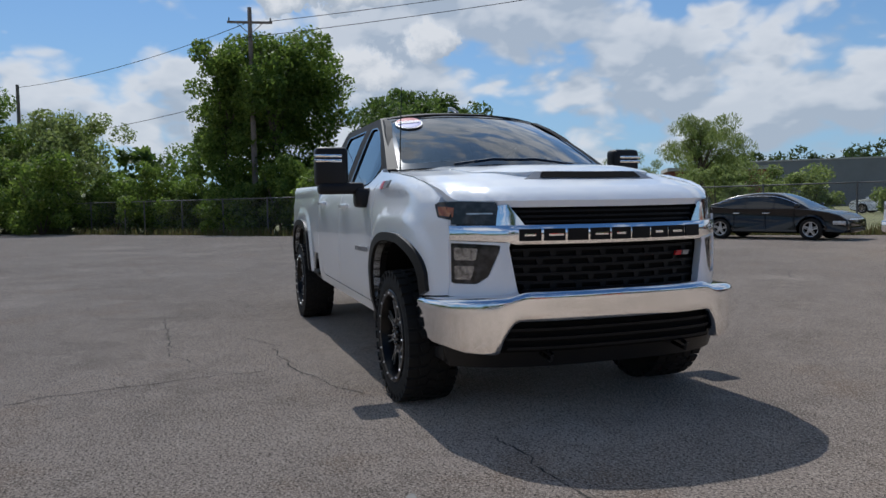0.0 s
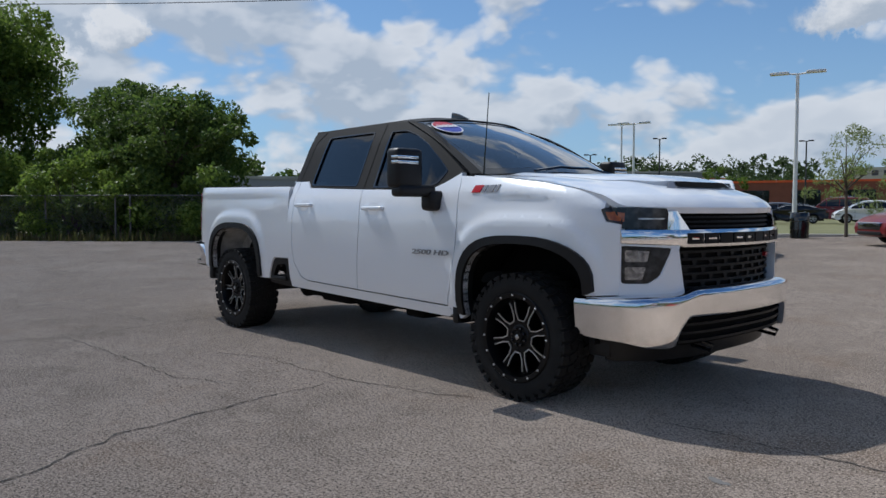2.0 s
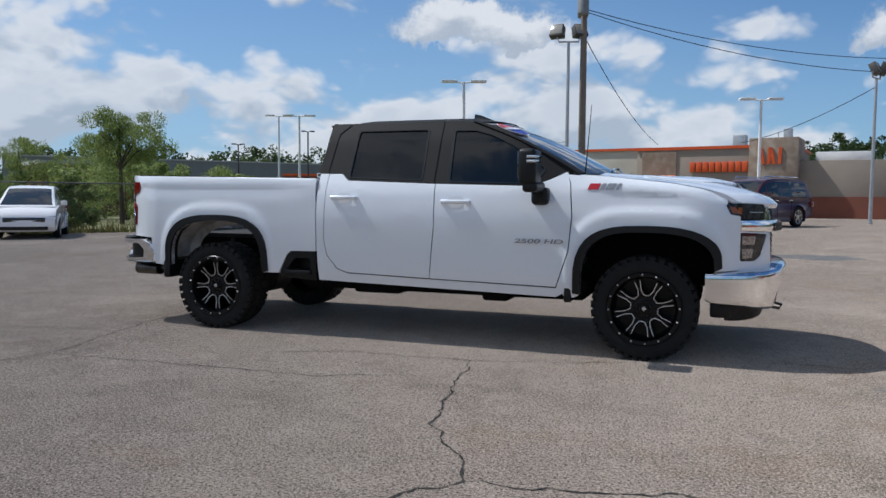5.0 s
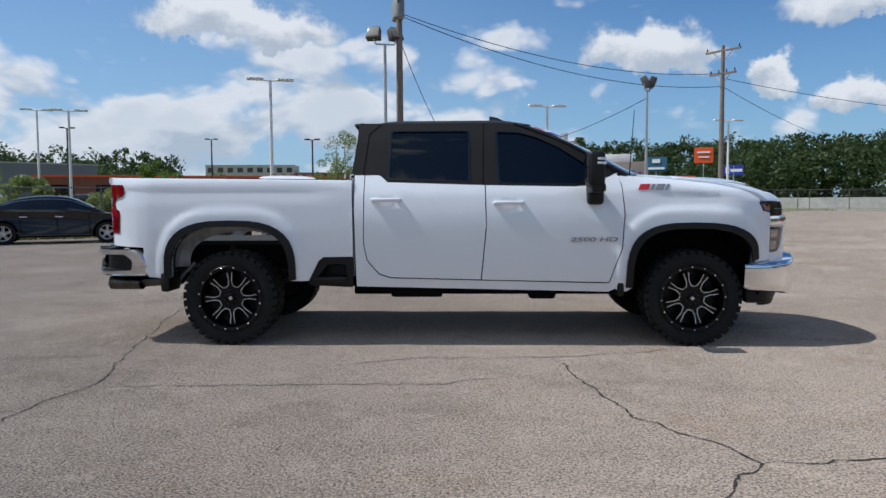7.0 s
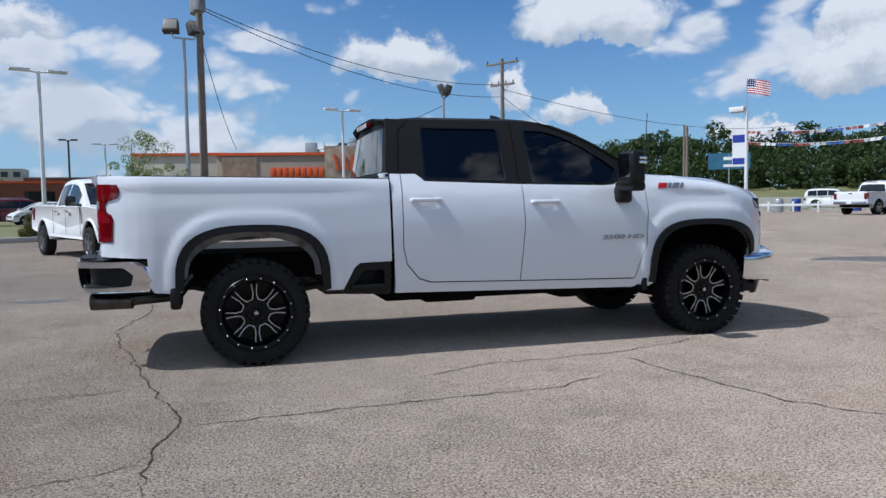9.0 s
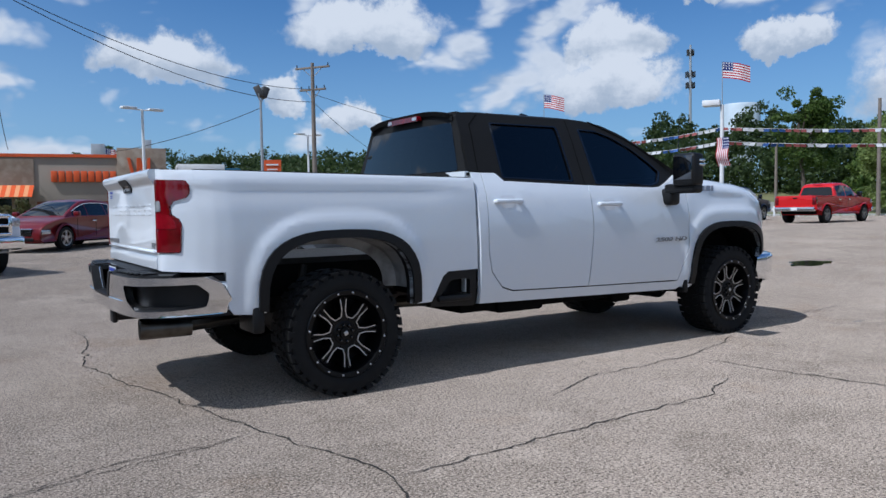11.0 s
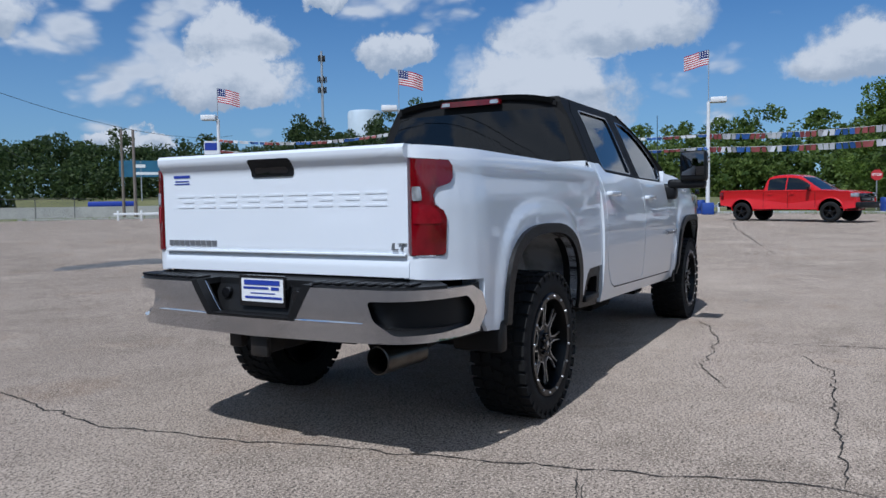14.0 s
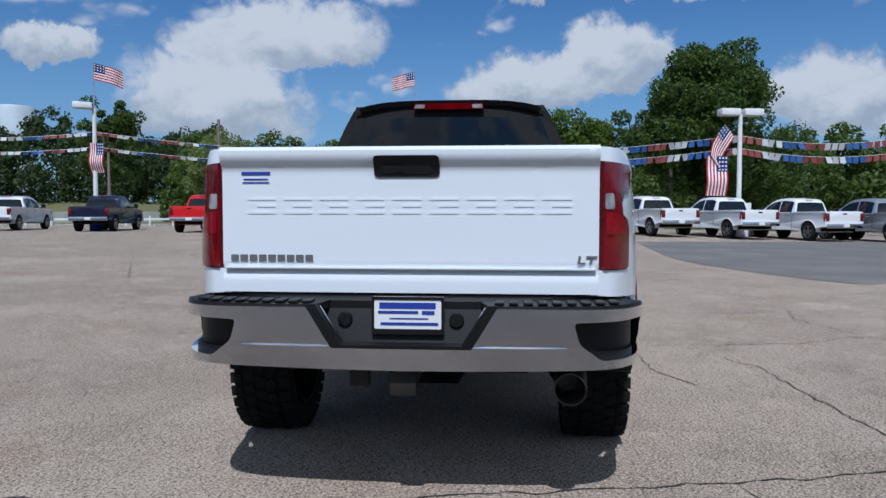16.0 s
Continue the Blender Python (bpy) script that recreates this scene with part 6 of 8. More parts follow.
def street_lamp(x, y, h, heading, heads=2, mat=WHITE_METAL, arm=1.0):
    root = thing("street_lamp", "tall white steel lamp post with flat twin heads" if mat is WHITE_METAL else "tall dark steel lamp post", "street lamp", at(x, y, heading), "lamp posts")
    part("pole", tube(bmesh.new(), [(0, 0, 0), (0, 0, h)], [0.10, 0.07], 8), mat, root)
    for s in ((-1, 1) if heads == 2 else (1,)):
        part("arm", tube(bmesh.new(), [(0, 0, h - 0.05), (0.4 * s * arm, 0, h)], 0.04, 6), mat, root)
        bm = bmesh.new()
        box(bm, (min(0.35 * s * arm, 1.15 * s * arm), -0.18, h - 0.03), (max(0.35 * s * arm, 1.15 * s * arm), 0.18, h + 0.09), bevel=0.03)
        part("lamp_head", bm, mat, root)
    return root


for x, y, h, a in ((-9.8, 30.0, 7.1, 20), (-33.0, 49.4, 8.3, 30), (-26.0, 41.0, 7.2, 25), (4.7, 37.4, 6.5, 15), (19.3, 49.3, 6.8, 10), (-12.2, 66.8, 6.8, 10)):
    street_lamp(x, y, h, a)
DARK_POLE = material("bronze_lamp_post", (0.03, 0.028, 0.026), 0.5, vary=0.3)
for x, y, h, a in ((-38.2, 63.3, 8.3, 30), (-46.0, 62.0, 7.0, 30), (-28.0, 74.0, 8.0, 10), (-14.0, 60.0, 6.6, 0)):
    street_lamp(x, y, h, a, 2, DARK_POLE, 0.6)


def crossarm(root, z, length, insulators):
    arm = bmesh.new()
    box(arm, (-length / 2, -0.06, z - 0.06), (length / 2, 0.06, z + 0.06), bevel=0.01)
    arm = part("crossarm", arm, TIMBER, root)
    for k in range(insulators):
        x = -length / 2 + 0.1 + (length - 0.2) * k / (insulators - 1)
        part("insulator", lathe(bmesh.new(), [(0, 0.03), (0.06, 0.05), (0.1, 0.03), (0.16, 0.045), (0.2, 0.01)], 8, "Z"), GLOSS_BLACK, arm, m=pose(x, 0, z + 0.06))
    for s in (-1, 1):
        part("brace", tube(bmesh.new(), [(s * length * 0.28, 0, z - 0.05), (0, 0, z - 0.65)], 0.025, 5), STEEL, arm)


def utility_pole(x, y, h, heading, arms, label, lean=0.0):
    root = thing("utility_pole", label, "utility pole", at(x, y, heading) @ pose(0, 0, 0, lean, 0, 0))
    part("pole", tube(bmesh.new(), [(0, 0, 0), (0, 0, h * 0.5), (0, 0, h)], [0.17, 0.145, 0.11], 10), TIMBER, root)
    for z, ln, n in arms:
        crossarm(root, z, ln, n)
    return root


utility_pole(-36.3, 1.4, 12.2, 80, [(11.4, 2.4, 3)], "weathered timber utility pole with one crossarm", 1.2)
utility_pole(-54.4, -13.4, 10.4, 80, [], "weathered timber utility pole among the trees")
tp = utility_pole(-2.9, 25.2, 11.6, 100, [], "timber utility pole carrying two transformers")
for s, z in ((-1, 9.1), (1, 9.2)):
    bm = lathe(bmesh.new(), [(0, 0.001), (0.0, 0.2), (0.05, 0.24), (0.75, 0.24), (0.82, 0.2), (0.86, 0.001)], 14, "Z")
    part("transformer", bm, material("transformer_grey", (0.22, 0.23, 0.235), 0.5, vary=0.4, scale=4), tp, "grey pole transformer", m=pose(0.45 * s, 0.05, z - 0.4))
    part("bracket", box(bmesh.new(), (-0.1, -0.04, -0.04), (0.25, 0.04, 0.04)), STEEL, tp, m=pose(0.1 if s > 0 else -0.25, 0, z))
    part("fuse_cutout", tube(bmesh.new(), [(0.7 * s, 0.05, z + 0.6), (0.75 * s, 0.1, z + 0.2)], 0.04, 6), GLOSS_BLACK, tp)
utility_pole(15.7, 39.9, 10.4, 125, [(10.1, 2.5, 3), (8.7, 1.9, 4)], "timber utility pole with two crossarms")


def flood_light(x, y, h, heading, heads, label):
    root = thing("flood_light", label, "flood light", at(x, y, heading))
    part("pole", tube(bmesh.new(), [(0, 0, 0), (0, 0, h - 0.5)], [0.09, 0.06], 8), STEEL, root)
    part("bracket", tube(bmesh.new(), [(-0.5, 0, h - 0.25), (-0.4, 0, h - 0.5), (0.4, 0, h - 0.5), (0.5, 0, h - 0.25)], 0.035, 6), STEEL, root)
    for s, tilt in heads:
        bm = bmesh.new()
        prism(bm, [(-0.32, 0), (0.32, 0), (0.26, 0.55), (-0.26, 0.55)], -0.16, 0.16, 0.03)
        head = part("lamp_head", bm, material("flood_housing", (0.05, 0.047, 0.042), 0.5), root, m=pose(0.5 * s, 0, h - 0.3, tilt, 0, 25 * s))
        bm = bmesh.new()
        box(bm, (-0.25, -0.175, 0.06), (0.25, -0.16, 0.49), bevel=0.005)
        part("lamp_glass", bm, material("flood_glass", (0.28, 0.26, 0.22), 0.15, spec=0.8), head, "dull flood lamp glass")


flood_light(-3.5, 25.0, 8.2, 15, ((-1, -25), (1, -25)), "galvanised pole with two square flood lights")
flood_light(9.1, 31.3, 7.0, 60, ((0.3, -25), (1, 20)), "galvanised pole with two tilted flood lights")

WIRES = [((-36.3, 1.4, 11.5), (-54.4, -13.4, 10.2), 0.5), ((-36.0, 2.4, 11.5), (-9.0, 33.6, 12.9), 0.5), ((-36.6, 0.6, 10.6), (-9.6, 31.8, 12.2), 0.5), ((-36.3, 1.4, 7.6), (-70, -22, 7.2), 0.7),
         ((-2.9, 25.2, 9.3), (15.7, 39.9, 9.0), 0.9), ((-2.9, 25.2, 9.2), (15.7, 39.9, 8.2), 1.0), ((-2.9, 25.2, 8.2), (-1.2, 45.0, 5.0), 0.5),
         ((15.7, 39.9, 8.7), (60, 62, 9.5), 1.4), ((15.7, 39.9, 8.2), (46, 80, 7.0), 0.8), ((9.1, 31.3, 6.4), (4.0, 43.5, 4.9), 0.3)]
for a, b, sag in WIRES:
    a, b = Vector(a), Vector(b)
    bm = tube(bmesh.new(), [a.lerp(b, t) - Vector((0, 0, 4 * sag * t * (1 - t))) for t in [k / 16 for k in range(17)]], 0.018, 5)
    tagged(new("overhead_wire", mesh_of(bm, "overhead_wire", CABLE)), "thin black sagging overhead wire between poles", "wire", "overhead wires")

# ---- flags, pennants, banners ----
FLAG = [material("flag_red", (0.42, 0.02, 0.03), 0.8), material("flag_white", (0.75, 0.75, 0.75), 0.8), material("flag_blue", (0.02, 0.03, 0.14), 0.8)]


def flag(m, w, h, label, droop=0.25, parent=None):
    """A striped flag that hangs from its hoist at x = 0."""
    bm = bmesh.new()
    cols = 20
    grid = [[bm.verts.new((w * i / cols * (1 - 0.1 * droop), 0.10 * w * math.sin(7 * i / cols + 0.6) * i / cols, -h * j / 13 - droop * w * (i / cols) ** 1.4)) for j in range(14)] for i in range(cols + 1)]
    for i in range(cols):
        for j in range(13):
            f = bm.faces.new((grid[i][j], grid[i + 1][j], grid[i + 1][j + 1], grid[i][j + 1]))
            f.material_index = 2 if (i < 8 and j < 7) else j % 2
    stars = []
    for i in range(1, 8, 2):
        for j in range(1, 7, 2):
            p = grid[i][j].co
            for off in (-0.006, 0.006):
                stars.append([bm.verts.new(p + Vector((dx, off, dz))) for dx, dz in ((-0.02 * w, -0.02 * w), (0.02 * w, -0.02 * w), (0.02 * w, 0.02 * w), (-0.02 * w, 0.02 * w))])
    for q in stars:
        bm.faces.new(q).material_index = 1
    ob = new("flag", mesh_of(bm, "flag", FLAG))
    ob.matrix_basis = m
    return tagged(ob, label, "flag", "flags on lamp posts")


def lot_lamp(x, y, h, heading, heads, flag_top=None, flag_turn=0.0, banner=None):
    """A white lamp post of the lot, with boxy heads, and what it carries."""
    g = ground_height(x, y)
    root = thing("lot_lamp", "white square lamp post with boxy heads", "street lamp", at(x, y, heading), "white lamp posts")
    part("pole", tube(bmesh.new(), [(0, 0, 0), (0, 0, h)], [0.13, 0.10], 8), WHITE_METAL, root)
    for s in heads:
        bm = bmesh.new()
        box(bm, (min(0.1 * s, 1.05 * s), -0.3, h - 0.05), (max(0.1 * s, 1.05 * s), 0.3, h + 0.27), bevel=0.03)
        head = part("lamp_head", bm, WHITE_METAL, root)
        bm = bmesh.new()
        box(bm, (min(0.16 * s, 0.99 * s), -0.24, h - 0.07), (max(0.16 * s, 0.99 * s), 0.24, h - 0.045))
        part("diffuser", bm, material("lamp_diffuser", (0.6, 0.6, 0.58), 0.3), head)
    bm = bmesh.new()
    box(bm, (-0.35, -0.35, 0), (0.35, 0.35, 0.75), bevel=0.04)
    part("base", bm, WHITE_METAL if flag_top is None else material("blue_base", (0.02, 0.06, 0.28), 0.6), root)
    if flag_top:
        part("flag_staff", tube(bmesh.new(), [(0, 0, h), (0, 0, flag_top)], 0.025, 6), STEEL, root)
        flag(pose(x, y, g + flag_top, 0, 0, flag_turn), 1.5, 0.9, "striped red, white and blue flag flying from a post")


pole = thing("flag_pole", "thin steel flag pole by the restaurant", "flag pole", at(7.9, 70.3, 0))
part("pole", tube(bmesh.new(), [(0, 0, -0.1), (0, 0, 7.4)], [0.06, 0.035], 8), STEEL, pole)
flag(pose(7.9, 70.3, 7.3, 0, 0, -15), 1.75, 1.0, "striped red, white and blue flag by the restaurant")
lot_lamp(32.8, 21.8, 6.6, -60, (-1,), 9.0, -62)
lot_lamp(30.1, 34.0, 6.6, -60, (-1,), 8.6, -70)
lot_lamp(43.3, 5.7, 7.0, -75, (1,), 10.2, 100)
lot_lamp(31.4, -11.6, 5.9, -80, (-1, 1))
lot_lamp(33.0, -20.5, 5.9, -80, (-1, 1))
flag(pose(31.4, -10.9, 5.6, 0, 35, 100), 1.6, 0.85, "striped red, white and blue flag hanging at an angle", 0.5)
for x, y, z, w, h in ((31.2, -11.0, 4.0, 1.0, 1.9), (32.6, 21.2, 5.0, 0.8, 1.6)):
    flag(pose(x, y, z - 0.0, 0, 90, 0) @ pose(0, 0, 0, 90, 0, 0), h, w, "striped flag hanging down from a lamp post", 0.0)
bm = bmesh.new()
box(bm, (-0.5, -0.02, 0), (0.5, 0.02, 2.1))
banner = thing("banner", "white and blue banner strapped to a lamp post", "banner", pose(30.1, 34.6, 3.4, 0, 0, -52))
part("cloth", bm, WHITE_PLATE, banner, smooth=False)
for z0, z1 in ((0.1, 0.5), (1.5, 2.0)):
    bm = bmesh.new()
    box(bm, (-0.47, -0.03, z0), (0.47, 0.03, z1))
    part("blue_bar", bm, BLUE_INK, banner, smooth=False)
PENNANT = [material("pennant_red", (0.22, 0.05, 0.045), 0.7), material("pennant_white", (0.5, 0.5, 0.5), 0.7), material("pennant_blue", (0.03, 0.09, 0.28), 0.7)]
STRINGS = [((43.3, 5.7, 5.3), (31.4, -11.6, 5.0)), ((43.3, 5.7, 4.5), (31.4, -11.6, 4.4)), ((31.4, -11.6, 5.0), (33, -20.5, 5.1)), ((31.4, -11.6, 4.4), (33, -20.5, 4.4)),
           ((32.8, 21.8, 5.6), (43.3, 5.7, 5.3)), ((32.8, 21.8, 4.8), (43.3, 5.7, 4.5)), ((30.1, 34, 5.6), (32.8, 21.8, 5.6)), ((30.1, 34, 4.9), (32.8, 21.8, 4.8))]
for a, b in STRINGS:
    a, b = Vector(a), Vector(b)
    n = int((b - a).length / 0.36)
    drop = 0.32 if a.y < 10 and b.y < 10 else 0.17
    string = thing("pennant_string", "string of red, white and blue pennants between posts", "pennants", Matrix.Translation(a), "pennant strings")
    pts = [(b - a) * (k / n) - Vector((0, 0, 1.6 * (k / n) * (1 - k / n))) for k in range(n + 1)]
    part("cord", tube(bmesh.new(), pts, 0.012, 4), WHITE_METAL, string)
    bm = bmesh.new()
    for k in range(n):
        p, q = pts[k], pts[k + 1]
        p2, q2 = p.lerp(q, 0.1), p.lerp(q, 0.9)
        lean = Vector((random.uniform(-0.1, 0.1), random.uniform(-0.1, 0.1), 0))
        f = bm.faces.new([bm.verts.new(v) for v in (p2, q2, q2 - Vector((0, 0, drop)) + lean, p2 - Vector((0, 0, drop)) + lean)])
        f.material_index = (k // 3) % 3
    tagged(part("pennants", bm, PENNANT, string, smooth=False), kind="stuff")

# ---- road side: rails, barrels, signs ----
for x, y, n, a in ((30, 44, 9, -52), (42, 34, 8, -60), (46.5, 12, 6, -85), (45.5, -2.5, 5, -100)):
    root = thing("parking_rail", "low white painted rail along the lot's edge", "rail", at(x, y, a), "white rails")
    for k in range(n):
        part("post", box(bmesh.new(), (1.6 * k - 0.06, -0.06, 0), (1.6 * k + 0.06, 0.06, 0.75), bevel=0.01), WHITE_METAL, root)
    part("rail", box(bmesh.new(), (-0.3, -0.04, 0.42), (1.6 * n - 1.3, 0.04, 0.58), bevel=0.01), WHITE_METAL, root)
BLUE_DRUM = material("blue_drum", (0.015, 0.05, 0.26), 0.5, vary=0.3, scale=3)
for x, y, mat, lab in ((41.5, 36.5, BLUE_DRUM, "blue plastic barrel"), (38.0, 38.5, BLUE_DRUM, "blue plastic barrel"), (36.2, 38.2, STEEL, "grey ribbed barrel"), (45.8, 6.6, BLUE_DRUM, "blue plastic barrel"), (45.2, -4.0, BLUE_DRUM, "blue plastic barrel"), (-6.5, 22.9, GLOSS_BLACK, "black plastic drum")):
    bm = lathe(bmesh.new(), [(0, 0.001), (0, 0.30), (0.03, 0.32), (0.3, 0.31), (0.32, 0.325), (0.6, 0.31), (0.62, 0.325), (0.9, 0.31), (0.93, 0.29), (0.93, 0.001)], 16, "Z")
    ob = new("barrel", mesh_of(bm, "barrel", mat))
    ob.matrix_basis = at(x, y, 0)
    tagged(ob, lab + " standing at the edge of the lot", "barrel", "barrels")
cone = thing("traffic_cone", "orange traffic cone standing on the lot", "traffic cone", at(0.2, 12.6, 0))
ORANGE = material("cone_orange", (0.70, 0.10, 0.03), 0.6, vary=0.3)
part("cone", lathe(bmesh.new(), [(0.02, 0.11), (0.35, 0.025), (0.36, 0.001)], 16, "Z"), ORANGE, cone)
part("base", box(bmesh.new(), (-0.14, -0.14, 0), (0.14, 0.14, 0.03), bevel=0.01), ORANGE, cone)


def sign_post(x, y, h, w, hgt, mat, label, heading, bars=(), shape=4):
    root = thing("sign", label, "sign", at(x, y, heading))
    part("post", tube(bmesh.new(), [(0, 0, 0), (0, 0, h)], 0.04 if w < 2 else 0.12, 6), STEEL, root)
    pts = [(w / 2 * math.cos(2 * math.pi * (k + 0.5) / shape) / math.cos(math.pi / shape), h - hgt / 2 + hgt / 2 * math.sin(2 * math.pi * (k + 0.5) / shape) / math.cos(math.pi / shape)) for k in range(shape)]
    part("panel", prism(bmesh.new(), pts, -0.10 if w > 2 else -0.06, 0.0), mat, root, smooth=False)
    for x0, x1, z0, z1, m2 in bars:
        part("lettering_bar", box(bmesh.new(), (x0, -0.13, h - hgt + z0), (x1, -0.09, h - hgt + z1)), m2, root, smooth=False)
    return root


RED_SIGN, TEAL, ORANGE_SIGN = material("sign_red", (0.45, 0.02, 0.025), 0.5), material("billboard_teal", (0.03, 0.14, 0.24), 0.6, vary=0.5, scale=0.5), material("sign_orange", (0.72, 0.10, 0.015), 0.5, vary=0.2)
stop = sign_post(56.0, -3.7, 2.9, 0.75, 0.75, RED_SIGN, "red eight-sided stop sign on a post", -85, shape=8)
me = text_mesh("STOP", 0.26, 0.004, WHITE_PLATE, "stop_letters", 0, 0.004)
ob = new("stop_letters", me)
ob.parent, ob.matrix_basis = stop, pose(0, -0.066, 2.53)
sign_post(57.0, -5.4, 2.4, 0.8, 0.7, RED_SIGN, "red and white triangular yield sign", -85, shape=3)
sign_post(22.8, 66.5, 6.0, 1.75, 1.5, ORANGE_SIGN, "orange restaurant sign with white shapes on a tall post", -20, ((-0.6, 0.6, 0.95, 1.1, WHITE_PLATE), (-0.5, 0.5, 0.5, 0.62, WHITE_PLATE)))
sign_post(17.4, 63, 4.9, 1.9, 1.35, TEAL, "teal roadside sign with pale lettering on a post", -20, ((-0.35, 0.35, 0.8, 1.15, WHITE_PLATE), (-0.75, 0.75, 0.2, 0.4, WHITE_PLATE)))
sign_post(45.9, 124.9, 6.9, 3.2, 1.8, BLUE_INK, "dark blue roadside billboard with white lettering", -20, ((-1.3, -0.7, 0.3, 1.4, WHITE_PLATE), (-0.5, 1.4, 0.6, 1.1, WHITE_PLATE)))
sign_post(89, 113.4, 9.6, 7.4, 3.0, TEAL, "wide blue roadside billboard before the woods", -42, ((-1, 3, 0.4, 0.9, WHITE_PLATE), (-1, 0.8, 1.7, 2.3, WHITE_PLATE)))
for x, y, h in ((49.1, 21.3, 8.0), (43.4, 60.4, 8.6), (60, 36, 6.5), (51, -12.5, 6.0), (38, 52, 7.6)):
    root = thing("post", "bare weathered timber post by the road", "post", at(x, y, 0), "timber posts")
    part("pole", tube(bmesh.new(), [(0, 0, 0), (0, 0, h)], [0.15, 0.11], 8), TIMBER, root)
bm = bmesh.new()
box(bm, (-0.6, -0.4, 0), (0.6, 0.4, 1.7), bevel=0.03)
ob = new("utility_cabinet", mesh_of(bm, "utility_cabinet", WHITE_METAL))
ob.matrix_basis = at(44.0, -15.4, -70)
tagged(ob, "grey utility cabinet behind the parked pickups", "cabinet")

# far masts
mast = thing("cell_tower", "tall grey mobile phone mast with antennas", "mast", pose(199.2, 156.6, 0))
part("pole", tube(bmesh.new(), [(0, 0, 0), (0, 0, 53)], [0.6, 0.35], 8), STEEL, mast)
for z, r in ((43.5, 1.4), (40.0, 1.3), (50.5, 1.0)):
    for k in range(6):
        a = math.pi * k / 3
        part("antenna", box(bmesh.new(), (-0.2, -0.15, -1.0), (0.2, 0.15, 1.0)), DARK_POLE, mast, m=pose(r * math.cos(a), r * math.sin(a), z, 0, 0, math.degrees(a)))
tank = thing("water_tower", "pale blue water tank above the far trees", "water tower", pose(323, 225, 0))
PALE_BLUE = material("tank_paint", (0.50, 0.57, 0.63), 0.6, vary=0.25, scale=0.2)
part("tank", lathe(bmesh.new(), [(33, 0.1), (33, 9.0), (49, 9.0), (50, 8.4), (51, 0.1)], 32, "Z"), PALE_BLUE, tank)
part("leg", lathe(bmesh.new(), [(0, 6), (33, 6)], 24, "Z"), PALE_BLUE, tank)

# ---- buildings ----
STUCCO = material("beige_stucco", (0.50, 0.46, 0.39), 0.9, vary=0.3, scale=0.6, fine=0.15, fine_scale=25, bump=0.2)
TAN_STUCCO = material("tan_stucco", (0.31, 0.26, 0.21), 0.9, vary=0.3, scale=0.6, fine=0.15, fine_scale=25, bump=0.2)
STONE_CLAD = material("tan_stone_cladding", (0.27, 0.20, 0.145), 0.9, vary=0.6, scale=2.0, dark=(0.42, 0.36, 0.29), bump=0.6, fine_scale=8)
BROWN_BASE = material("red_brown_base", (0.22, 0.075, 0.045), 0.85, vary=0.3, scale=1.0)


